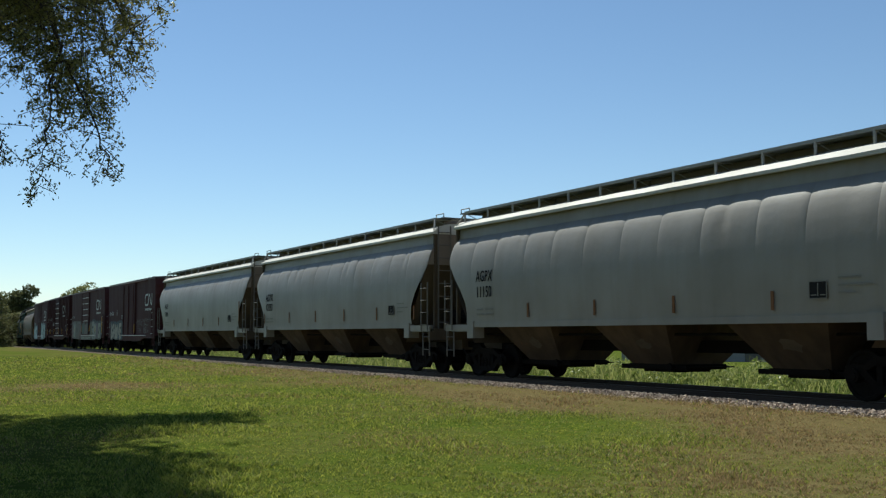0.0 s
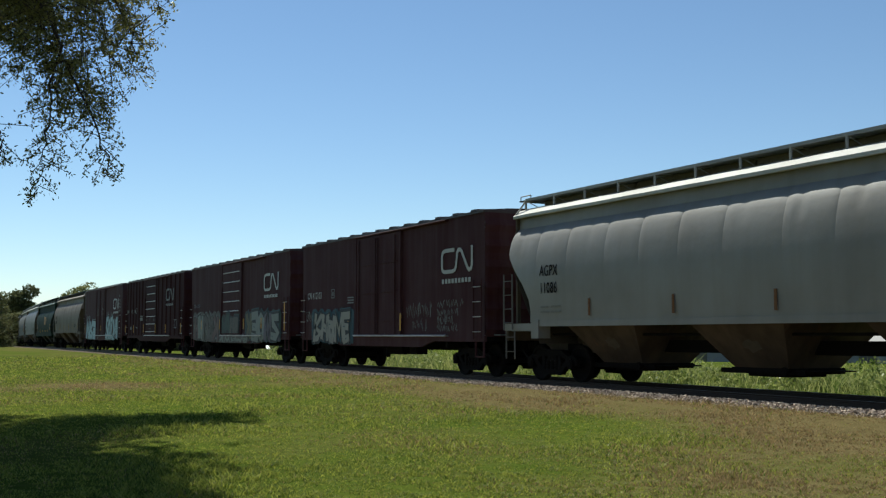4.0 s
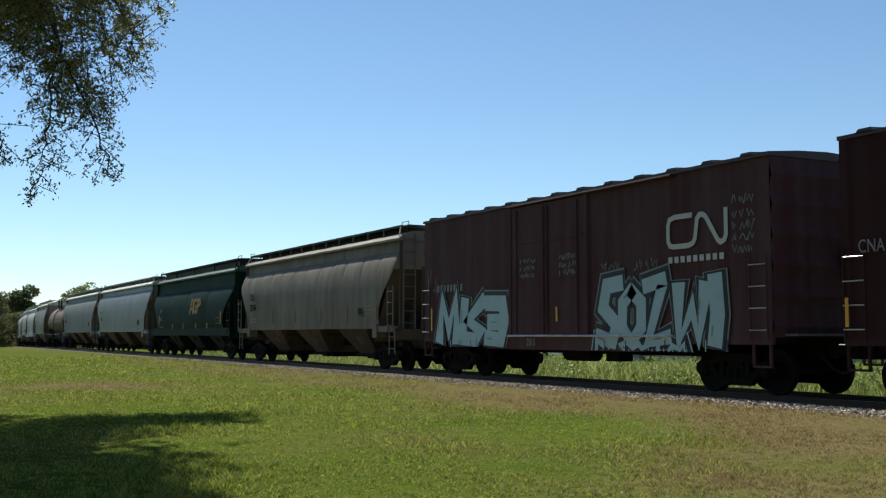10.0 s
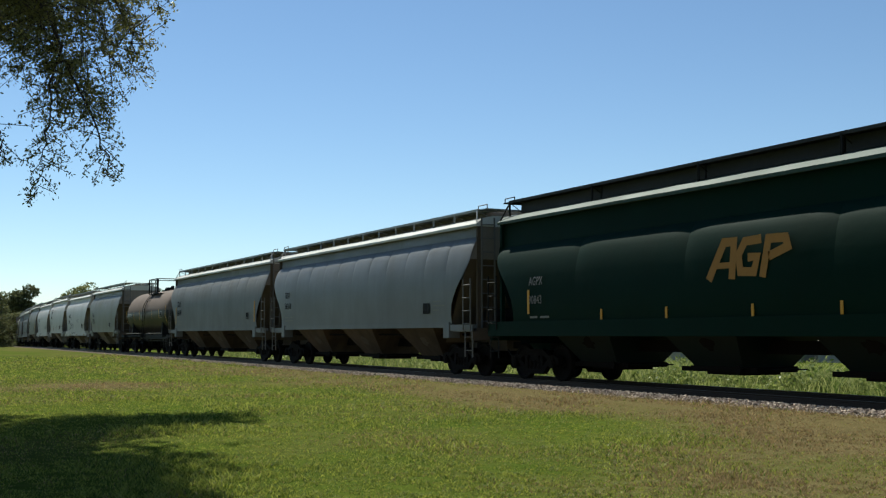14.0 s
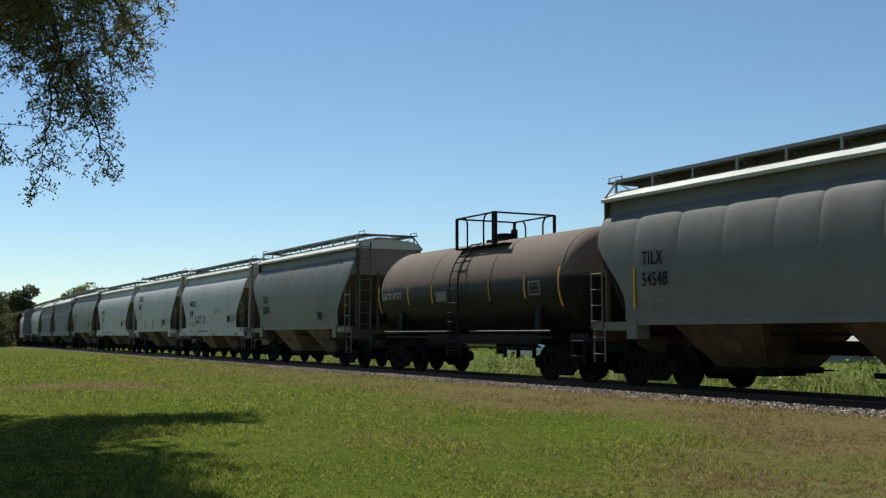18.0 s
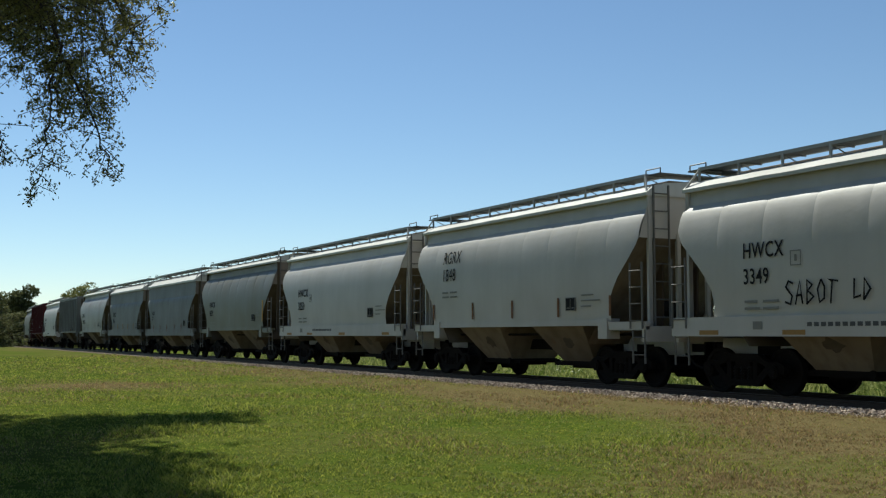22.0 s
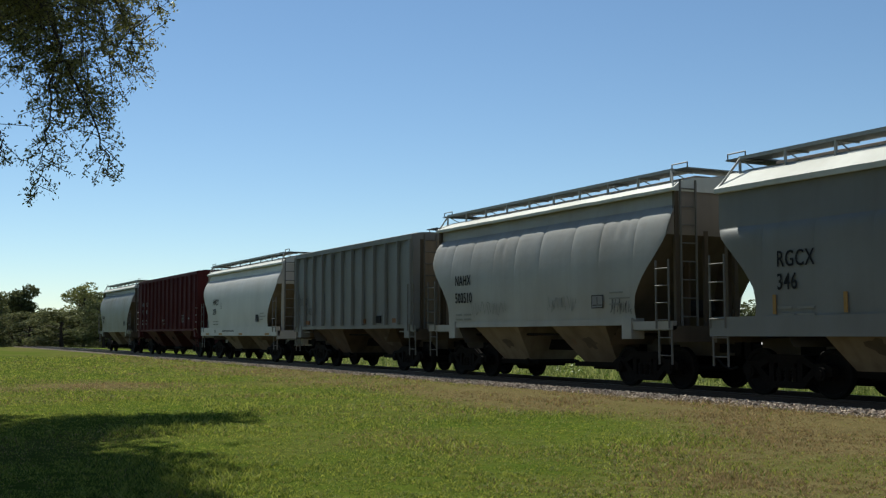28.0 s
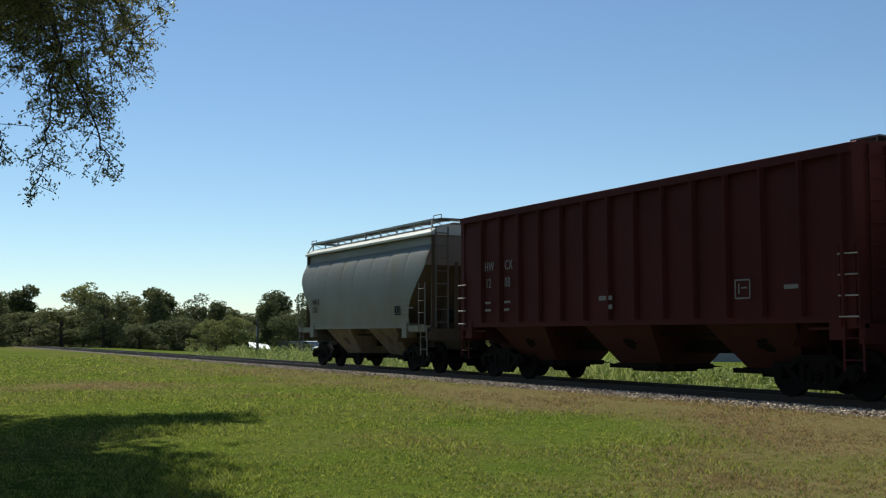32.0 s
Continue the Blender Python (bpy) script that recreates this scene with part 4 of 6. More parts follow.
FAT = {
    "A": (((0.0, 0.0), (0.35, 1.0), (0.6, 1.0), (0.95, 0.0)), ((0.2, 0.3), (0.8, 0.34))),
    "E": (((0.9, 0.92), (0.2, 1.0), (0.1, 0.5), (0.15, 0.04), (0.95, 0.0)), ((0.15, 0.5), (0.75, 0.54))),
    "H": (((0.1, 1.0), (0.12, 0.0)), ((0.85, 1.0), (0.8, 0.0)), ((0.1, 0.45), (0.85, 0.55))),
    "I": (((0.35, 1.0), (0.55, 0.55), (0.4, 0.0)),),
    "K": (((0.15, 1.0), (0.1, 0.0)), ((0.9, 1.0), (0.3, 0.48), (0.6, 0.3), (0.95, 0.0))),
    "M": (((0.0, 0.0), (0.15, 0.95), (0.45, 0.3), (0.75, 1.0), (0.95, 0.0)),),
    "N": (((0.05, 0.0), (0.1, 1.0), (0.35, 0.9), (0.7, 0.1), (0.9, 0.1), (0.95, 1.0)),),
    "O": (((0.5, 1.0), (0.12, 0.75), (0.1, 0.25), (0.5, 0.0), (0.88, 0.25), (0.9, 0.75), (0.5, 1.0)),),
    "R": (((0.1, 0.0), (0.12, 0.95), (0.7, 0.95), (0.85, 0.7), (0.25, 0.48), (0.95, 0.0)),),
    "S": (((0.95, 0.9), (0.35, 1.0), (0.1, 0.72), (0.85, 0.4), (0.75, 0.05), (0.0, 0.02)),),
    "U": (((0.05, 1.0), (0.12, 0.2), (0.45, 0.0), (0.8, 0.15), (0.92, 1.0)),),
    "W": (((0.0, 1.0), (0.2, 0.05), (0.48, 0.7), (0.75, 0.05), (1.0, 1.0)),),
    "Z": (((0.05, 0.95), (0.85, 1.0), (0.2, 0.1), (0.3, 0.02), (1.0, 0.05)),),
}


def fat_letters(root, word, x0, x1, z0, z1, y, fills, edge, halo, seed, fat=0.3, low=0.84):
    """A sprayed piece: crowded fat letters with a dark outline, a pale line round it, highlights and runs of paint."""
    rng = random.Random(seed)
    step, tall = (x1 - x0) / len(word), z1 - z0
    wide = fat * min(step, tall)
    n = 0
    for k, ch in enumerate(word):
        ox, w, h = x0 + step * k, step * rng.uniform(0.86, 1.0), tall * rng.uniform(0.86, 1.04)
        lean, fill = rng.uniform(-0.06, 0.16), rng.choice(fills)
        flip, turn = rng.random() < 0.6, rng.random() < 0.6
        for line in FAT[ch]:
            line = [(1 - gx if flip else gx, 1 - gz if turn else gz) for gx, gz in line]
            pts = [(ox + gx * w + gz * lean + rng.uniform(-0.07, 0.07), z0 + gz * h + rng.uniform(-0.05, 0.05)) for gx, gz in line]
            n += 1
            own = wide * rng.uniform(0.9, 1.25)
            for nm, grow, m, dy in (("sprayed_halo", 0.3, halo, 0.001), ("sprayed_gap", 0.22, edge, 0.005), ("sprayed_outline", 0.13, edge, 0.009), ("sprayed_fill", 0.0, fill, 0.014)):
                if nm == "sprayed_gap" and halo is edge:
                    continue
                bm = bmesh.new()
                stroke(bm, pts, own + grow, y - dy - 0.0003 * n)
                for v in bm.verts:
                    v.co.z = max(v.co.z, low)
                part(nm, bm, m, root)
            bm = bmesh.new()
            a, b = pts[0], pts[1]
            stroke(bm, [(a[0] * 0.75 + b[0] * 0.25 - own * 0.25, a[1] * 0.75 + b[1] * 0.25), (a[0] * 0.4 + b[0] * 0.6 - own * 0.25, a[1] * 0.4 + b[1] * 0.6)], 0.03, y - 0.026)
            part("sprayed_highlight", bm, halo, root)
    for _ in range(len(word) * 2):
        px = rng.uniform(x0, x1)
        bm = bmesh.new()
        stroke(bm, [(px, z0 + 0.04), (px + rng.uniform(-0.01, 0.01), max(low, z0 - rng.uniform(0.1, 0.3)))], 0.03, y - 0.028)
        part("paint_run", bm, rng.choice((edge, fills[0])), root)


def sprayed_word(root, word, x, z, w, h, y, mat):
    for k, ch in enumerate(word):
        bm = bmesh.new()
        stroke(bm, [(x + (k + gx * 0.85) * w / len(word), z + gz * h) for gx, gz in LETTERS[ch]], 0.04, y - 0.0006 * k)
        part("scrawl", bm, mat, root)


def scrawl(root, x, z, w, h, y, mat, seed, n):
    """A quick tag that nobody can read: bent runs of a thin sprayed line."""
    rng = random.Random(seed)
    for k in range(n):
        bm = bmesh.new()
        px, pts, up = x + k * w / n, [], rng.random() < 0.5
        for j in range(rng.randint(4, 6)):
            pts.append((px, z + h * (rng.uniform(0.7, 1.1) if up else rng.uniform(-0.1, 0.3))))
            px += w / n * rng.uniform(0.05, 0.34)
            up = not up if rng.random() < 0.85 else up
        stroke(bm, pts, 0.024, y - 0.0006 * k)
        part("scrawl", bm, mat, root)


# ---------------------------------------------------------------- tank car
def tank_car(L, label):
    root = new("tank_car")
    h, r, zc = L / 2, 1.41, 2.5
    bm = bmesh.new()
    seg = 40
    prof = [(-h, 0.0), (-h + 0.03, 0.45), (-h + 0.12, 0.85), (-h + 0.28, 1.2), (-h + 0.5, 1.36), (-h + 0.72, r)]
    prof += [(x, r) for x in (-h + 1.9, -1.7, 1.7, h - 1.9)]
    prof += [(-x, rr) for x, rr in prof[5::-1]]
    rings = [[bm.verts.new((x, rr * math.sin(k * math.tau / seg), zc + rr * math.cos(k * math.tau / seg))) for k in range(seg)] for x, rr in prof if rr > 0]
    for a, b in zip(rings, rings[1:]):
        for k in range(seg):
            bm.faces.new((a[k], b[k], b[(k + 1) % seg], a[(k + 1) % seg]))
    bm.faces.new(rings[0])
    bm.faces.new(rings[-1][::-1])
    bmesh.ops.recalc_face_normals(bm, faces=bm.faces)
    shell = part("tank_shell", bm, TANK, root, "black tank shell with a dusty brown top", smooth=True)
    for x in (-1.8, 1.75, -h + 0.75, h - 0.75):
        bm = bmesh.new()
        ra = [[bm.verts.new((x + dx, (r + 0.012) * math.sin(k * math.tau / seg), zc + (r + 0.012) * math.cos(k * math.tau / seg))) for k in range(seg)] for dx in (-0.02, 0.02)]
        for k in range(seg):
            bm.faces.new((ra[0][k], ra[1][k], ra[1][(k + 1) % seg], ra[0][(k + 1) % seg]))
        part("weld_band", bm, TANK, shell)
    # yellow curved stripes and plates
    def arc(name, x, w, a0, a1, mat):
        bm = bmesh.new()
        pa = []
        for i in range(9):
            a = radians(a0 + (a1 - a0) * i / 8)
            pa.append([bm.verts.new((x + dx, -(r + 0.008) * math.sin(a), zc + (r + 0.008) * math.cos(a))) for dx in (-w / 2, w / 2)])
        for p, q in zip(pa, pa[1:]):
            bm.faces.new((p[0], p[1], q[1], q[0]))
        part(name, bm, mat, shell)
    for x in (-3.33, -1.7, 1.73, 3.55):
        arc("reflector_stripe", x, 0.08, 83, 106, YELLOW)
    arc("reflector_stripe", h - 0.8, 0.1, 76, 116, YELLOW)
    arc("reflector_stripe", -h + 0.42, 0.07, 80, 116, YELLOW)
    arc("stencil_plate", -1.1, 0.7, 92, 104, FADED)
    arc("stencil_plate", 4.02, 0.56, 88, 103, CHALKDIM)
    arc("stencil_plate", 4.02, 0.46, 90, 101, BLACK)
    lettering("reporting_mark", "GATX 47777", -5.2, 2.3, 0.3, -(r + 0.02), CHALK, root, 1.15)
    # platform, manway and railing on top
    bm = bmesh.new()
    tube(bm, (0.3, 0, zc + r - 0.05), (0.3, 0, zc + r + 0.14), 0.3, 18)
    tube(bm, (0.3, 0, zc + r + 0.14), (0.3, 0, zc + r + 0.2), 0.24, 18)
    tube(bm, (0.62, 0.1, zc + r - 0.05), (0.62, 0.1, zc + r + 0.3), 0.1, 12)
    box(bm, -0.3, 0.8, -0.3, 0.3, zc + r - 0.04, zc + r + 0.05)
    part("manway", bm, BLACK, root)
    bm = bmesh.new()
    for y in (-1.0, 0.62):
        box(bm, -0.9, 1.9, y, y + 0.38, zc + r - 0.24, zc + r - 0.2)
    part("top_platform", bm, BLACK, root)
    z0, z1 = zc + r - 0.22, zc + r + 0.69
    for y in (-1.0, 1.0):
        bm = bmesh.new()
        for x in (-0.84, 1.36):
            box(bm, x - 0.035, x + 0.035, y - 0.035, y + 0.035, z0, z1)
        tube(bm, (-0.84, y, z1), (1.36, y, z1), 0.026, 8)
        for x, d in ((-0.2, -1), (0.75, 1)):
            hoop = [(x, z0), (x, z1 - 0.24)] + [(x + d * 0.24 * (1 - math.cos(q * math.pi / 8)), z1 - 0.24 + 0.24 * math.sin(q * math.pi / 8)) for q in range(1, 5)]
            for (xa, za), (xb, zb) in zip(hoop, hoop[1:]):
                tube(bm, (xa, y, za), (xb, y, zb), 0.026, 8)
        part("railing", bm, BLACK, root)
    bm = bmesh.new()
    for x in (-0.84, 1.36):
        tube(bm, (x, -1.0, z1), (x, 1.0, z1), 0.026, 8)
    box(bm, 1.3, 1.42, -1.06, -0.94, z0, z1 + 0.02)
    part("end_railing", bm, BLACK, root)
    # side ladder bowed over the shell
    bm = bmesh.new()
    for x in (-0.38, 0.12):
        prev = None
        for i in range(10):
            a = radians(28 + i * 8)
            p = (x, -(r + 0.1) * math.sin(a), zc + (r + 0.1) * math.cos(a))
            if prev:
                tube(bm, prev, p, 0.022, 6)
            prev = p
        tube(bm, prev, (x, -1.55, 0.62), 0.022, 6)
    lad = part("side_ladder", bm, BLACK, root)
    for i in range(13):
        bm = bmesh.new()
        if i < 7:
            a = radians(30 + i * 10)
            p = (-(r + 0.1) * math.sin(a), zc + (r + 0.1) * math.cos(a))
        else:
            p = (-1.555, 2.35 - (i - 6) * 0.27)
        tube(bm, (-0.38, *p), (0.12, *p), 0.018, 6)
        part("rung", bm, BLACK, lad)
    # frame: stub sills, side rail, saddles
    bm = bmesh.new()
    for k in (-1, 1):
        box(bm, *sorted((k * (h - 3.0), k * (h + 0.55))), -0.35, 0.35, 0.75, 1.2)
        box(bm, *sorted((k * (h - 0.2), k * (h + 0.55))), -1.5, 1.5, 1.0, 1.2)
    part("stub_sill", bm, BLACK, root)
    for sgn in (-1, 1):
        for a, b in ((-4.7, -0.4), (0.95, 5.0)):
            bm = bmesh.new()
            tube(bm, (a, sgn * 1.56, 1.27), (b, sgn * 1.56, 1.27), 0.022, 6)
            part("grab_rail", bm, RAILS, root)
            bm = bmesh.new()
            box(bm, a, b, *sorted((sgn * 1.2, sgn * 1.54)), 1.08, 1.14)
            part("walkway", bm, BLACK, root)
    for k in (-1, 1):
        bm = bmesh.new()
        x = k * (h - 1.9)
        pts = [(-1.35, 1.2), (-1.3, 1.95), (-0.9, 1.5), (-0.4, 1.2), (0.4, 1.2), (0.9, 1.5), (1.3, 1.95), (1.35, 1.2), (0.6, 0.95), (-0.6, 0.95)]
        a = [bm.verts.new((x - 0.12, y, z)) for y, z in pts]
        b = [bm.verts.new((x + 0.12, y, z)) for y, z in pts]
        bm.faces.new(a)
        bm.faces.new(b[::-1])
        for i in range(len(pts)):
            bm.faces.new((a[i], b[i], b[(i + 1) % len(pts)], a[(i + 1) % len(pts)]))
        bmesh.ops.recalc_face_normals(bm, faces=bm.faces)
        part("saddle", bm, BLACK, root)
    # belly sheet, underbody piping and valve
    bm = bmesh.new()
    box(bm, -3.2, 3.4, -0.8, 0.8, 0.92, 1.2)
    part("belly_sheet", bm, BLACK, root)
    bm = bmesh.new()
    tube(bm, (0, 0, 1.2), (0, 0, 0.62), 0.14, 10)
    tube(bm, (-h + 3, -0.7, 0.95), (h - 3, -0.7, 0.95), 0.03, 6)
    tube(bm, (1.0, -0.3, 0.9), (2.2, -0.3, 0.9), 0.16, 10)
    for x in (-2.0, -1.2, 1.4, 2.1, 2.9):
        box(bm, x - 0.03, x + 0.03, -0.75, -0.65, 0.55, 1.25)
    box(bm, -2.0, 2.9, -0.74, -0.68, 0.8, 0.84)
    part("bottom_outlet", bm, BLACK, root)
    for k in (-1, 1):
        ladder("corner_step", root, *sorted((k * (h - 0.1), k * (h + 0.4))), 0.5, 1.2, -1.5, BLACK, 2)
    couplers(root, h + 0.5)
    add_trucks(root, 4.64)
    tagged(root, label, "freight car", "cars of the train")
    return root


# ---------------------------------------------------------------- the train
GALV_ROOF = plain("roof_metal", (0.06, 0.042, 0.04), 0.5, 0.2, 0.4, 3)
# Green roof also lightened in colour against its sides, for the sun on it.
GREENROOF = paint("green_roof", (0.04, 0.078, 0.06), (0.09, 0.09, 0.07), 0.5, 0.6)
# Pale paint standing in for sun glints on ribs, door tracks and rungs.
GLINT = plain("worn_rib", (0.6, 0.54, 0.51), 0.35, 0.2, 0.6, 4)
DIMPLATE = plain("dim_stencil_plate", (0.07, 0.06, 0.06), 0.8, 0.0, 0.3)
CHALKDIM = plain("dim_white_lettering", (0.2, 0.19, 0.185), 0.7, 0.0, 0.3)
TANK = None


def tank_material():
    m, t, b = material("tank_black", 0.5, 0.0, 0.12)
    g = t.nodes.new("ShaderNodeTexCoord")
    sep = t.nodes.new("ShaderNodeSeparateXYZ")
    t.links.new(g.outputs["Object"], sep.inputs[0])
    add = t.nodes.new("ShaderNodeMath")
    add.operation = "ADD"
    t.links.new(sep.outputs["Z"], add.inputs[0])
    t.links.new(times(t, noise_node(t, 1.4, 5, (1, 1, 0.5)), 0.2), add.inputs[1])
    dust = ramp(t, add.outputs[0], 2.66, 2.8)
    c = blend(t, dust, (0.014, 0.013, 0.013), (0.19, 0.143, 0.116))
    c = blend(t, times(t, ramp(t, noise_node(t, 0.8, 5), 0.5, 0.8), 0.25), c, (0.05, 0.038, 0.032))
    c = blend(t, times(t, noise_node(t, 25, 3), 0.2), c, (0.02, 0.018, 0.017))
    t.links.new(c, b.inputs["Base Color"])
    rr = ramp(t, dust, 0, 1)
    t.nodes[-1].inputs["To Min"].default_value, t.nodes[-1].inputs["To Max"].default_value = 0.42, 0.85
    t.links.new(rr, b.inputs["Roughness"])
    bump(t, b, noise_node(t, 2.0, 3), 0.15, 0.02)
    return m


CARS = []


def place(root, right, left):
    CARS.append((root, (right + left) / 2, (right - left) / 2 - 1.4))
    return root


def build_train():
    global TANK
    TANK = tank_material()
    SPRAY = {n: plain("spray_" + n, c, 0.6, 0.0, 0.35, 3) for n, c in (("silver", (0.26, 0.345, 0.365)), ("teal", (0.028, 0.065, 0.085)), ("brick", (0.2, 0.055, 0.05)), ("cream", (0.27, 0.255, 0.22)), ("pink", (0.35, 0.14, 0.14)), ("rust", (0.26, 0.09, 0.03)), ("blue", (0.06, 0.13, 0.22)), ("ochre", (0.4, 0.22, 0.06)), ("dark", (0.025, 0.025, 0.03)), ("mauve", (0.11, 0.09, 0.11)), ("moss", (0.035, 0.055, 0.05)), ("olive", (0.1, 0.09, 0.055)), ("rose", (0.11, 0.06, 0.06)), ("umber", (0.035, 0.022, 0.022)), ("ice", (0.33, 0.44, 0.47)), ("dull", (0.19, 0.2, 0.185)), ("dusk", (0.09, 0.075, 0.07)))}
    three = "three-bay covered hopper car with rounded sides"
    two = "two-bay covered hopper car with rounded sides"

    def grain(right, left, mat, label, mark, number, bays=3, panels=12, size=0.42, x=1.6, z1=2.63, z2=2.2, **kw):
        L = right - left
        car = hopper(L, bays, mat, label, panels, seed=int(-right), **kw)
        marks(car, L, mark, number, z1, z2, size, CHALKDIM if mat is GREEN else INK, x)
        return place(car, right, left), L

    a, L = grain(-11.3, -27.81, GREY, "light grey " + three, "AGPX", "11150", x=1.72)
    placard(a, 5.7, 1.8)
    stripes(a, (-3.9, -1.02, 1.78, 4.59), 1.62, RUSTSTRIPE, 0.36)
    b, L = grain(-29.18, -45.64, GREY, "light grey dented " + three, "AGPX", "12093", x=1.48, z1=2.58, z2=2.18)
    placard(b, 5.75, 1.8)
    stripes(b, (-6.95, -3.9, -1.0, 1.8, 4.6, 7.4), 1.65, RUSTSTRIPE, 0.42)
    c, L = grain(-47.13, -63.72, GREY, "pale grey-green " + three, "AGPX", "11086", x=1.62, size=0.38)
    placard(c, 5.86, 1.78)
    stripes(c, (-4.6, -1.6, 1.3, 4.1), 1.62, RUSTSTRIPE, 0.4)
    stripes(c, (7.45,), 1.8, RUSTSTRIPE, 0.9, 0.09)

    # boxcars
    y = -1.505
    d = place(boxcar(14.2, OXIDE, "brown boxcar with plug doors and sprayed paint", (-1.65, 1.75, "plug"), seed=1), -65.0, -79.2)
    lettering("car_number", "CN 412103", -6.5, 2.52, 0.36, y, CHALK, d, 1.1)
    wordmark(d, 4.63, 3.0, 1.8, 0.62, y - 0.01, CHALK)
    bars("stencil_box", [(-4.08, 2.5, 0.3, 0.03), (-4.08, 2.8, 0.3, 0.03), (-4.08, 2.5, 0.03, 0.32), (-3.8, 2.5, 0.03, 0.32), (-3.99, 2.58, 0.12, 0.15)], y, CHALKDIM, d)
    bars("stencil_panel", [(-2.55, 2.45, 0.55, 0.05), (-2.55, 2.36, 0.55, 0.05), (-2.55, 2.27, 0.55, 0.05)], y, CHALKDIM, d)
    graffiti(d, -5.9, -2.1, 0.95, 1.95, y - 0.012, [SPRAY["teal"], SPRAY["blue"]], SPRAY["teal"], 5, 6, SPRAY["teal"], 0.5)
    fat_letters(d, "RHAWE", -5.75, -2.2, 1.02, 1.9, y - 0.025, [SPRAY["cream"], SPRAY["silver"], SPRAY["cream"]], SPRAY["dark"], SPRAY["teal"], 5, 0.34)
    for xx in (-4.9, -2.5):
        slab("sprayed_arrow", (xx, xx + 0.14, y - 0.036, y - 0.035, 1.35, 1.8), SPRAY["ochre"], d)
    scrawl(d, -6.75, 1.7, 0.75, 0.35, y - 0.012, SPRAY["cream"], 6, 4)
    scrawl(d, 2.25, 1.72, 1.9, 0.4, y - 0.012, SPRAY["dull"], 8, 7)
    scrawl(d, 2.7, 1.32, 1.1, 0.32, y - 0.012, SPRAY["dull"], 9, 4)
    for row, (zz, ww) in enumerate(((1.98, 1.7), (1.72, 1.3), (1.5, 1.0), (1.28, 1.3))):
        scrawl(d, 4.35, zz, ww, 0.2, y - 0.012, SPRAY["dull"], 70 + row, 6)
    slab("reflector_stripe", (1.9, 1.98, y - 0.09, y - 0.08, 1.3, 1.85), YELLOW, d)
    e = place(boxcar(15.12, OXIDE, "brown boxcar with a ribbed door and faded sprayed paint", (-1.75, 1.14, "ribbed"), seed=2), -80.7, -95.82)
    lettering("car_number", "CNA 417011", -7.0, 2.55, 0.26, y, CHALKDIM, e, 1.1)
    wordmark(e, 4.41, 3.08, 1.78, 0.64, y - 0.01, CHALK)
    graffiti(e, -6.9, -2.3, 1.0, 2.15, y - 0.012, [SPRAY["dusk"], SPRAY["mauve"]], SPRAY["dusk"], 11, 7, SPRAY["dusk"], 0.5)
    fat_letters(e, "HNURK", -6.8, -2.35, 1.02, 2.05, y - 0.026, [SPRAY["dull"], SPRAY["rose"], SPRAY["dusk"], SPRAY["rose"]], SPRAY["umber"], SPRAY["dull"], 11, 0.34)
    fat_letters(e, "HAHE", -1.6, 1.0, 1.3, 1.95, y - 0.072, [SPRAY["moss"], SPRAY["dusk"]], SPRAY["dark"], SPRAY["moss"], 12, 0.4, 1.25)
    fat_letters(e, "AMHMA", -2.2, 2.4, 0.84, 1.06, y - 0.03, [SPRAY["dull"]], SPRAY["dusk"], SPRAY["dusk"], 13, 0.5, 0.82)
    graffiti(e, 1.9, 6.5, 0.98, 2.05, y - 0.012, [SPRAY["moss"], SPRAY["mauve"]], SPRAY["moss"], 14, 7, SPRAY["moss"], 0.5)
    fat_letters(e, "KEONS", 1.95, 6.4, 1.05, 2.05, y - 0.026, [SPRAY["dull"], SPRAY["olive"], SPRAY["dull"], SPRAY["mauve"]], SPRAY["dark"], SPRAY["teal"], 14, 0.36)
    slab("reflector_stripe", (7.3, 7.38, y - 0.13, y - 0.12, 1.35, 2.5), YELLOW, e)
    for x in (-2.2, 1.6, 4.1, -5.4):
        slab("reflector_stripe", (x, x + 0.09, y - 0.045, y - 0.035, 1.45, 1.9), YELLOW, e)
    f = place(boxcar(14.68, OXIDE_DARK, "dark brown boxcar with outside posts and a ribbed door", (-1.75, 0.92, "ribbed"), True, seed=3), -97.32, -112.0)
    for x, s in ((-6.94, "CNA"), (-5.6, "417"), (-4.75, "480")):
        lettering("car_number", s, x, 2.55, 0.32, y - 0.07, CHALKDIM, f, 1.05)
    wordmark(f, 3.6, 3.15, 1.65, 0.58, y - 0.07, CHALKDIM)
    bars("stencil_box", [(-4.3, 2.5, 0.03, 0.35), (-4.02, 2.5, 0.03, 0.35), (-4.3, 2.83, 0.3, 0.03), (-4.3, 2.5, 0.3, 0.03)], y - 0.065, CHALKDIM, f)
    bars("stencil_panel", [(-3.1, 2.3, 0.7, 0.06), (-3.1, 2.05, 0.7, 0.2), (-4.3, 1.6, 0.45, 0.06), (-5.9, 1.5, 0.3, 0.2), (5.5, 1.55, 0.5, 0.05), (5.5, 1.98, 0.5, 0.05), (5.5, 1.55, 0.05, 0.45), (5.95, 1.55, 0.05, 0.45)], y - 0.065, CHALKDIM, f)
    for x in (-7.2, -4.75, -1.95, 1.2, 3.7, 7.1):
        slab("reflector_stripe", (x, x + 0.07, y - 0.13, y - 0.12, 1.3, 1.8), YELLOW, f)
    g = place(boxcar(14.37, OXIDE_WORN, "dark brown boxcar with silver sprayed paint and plug door", (-2.0, 1.25, "plug"), seed=4), -113.7, -128.07)
    wordmark(g, 4.27, 3.0, 1.75, 0.62, y - 0.01, CHALK)
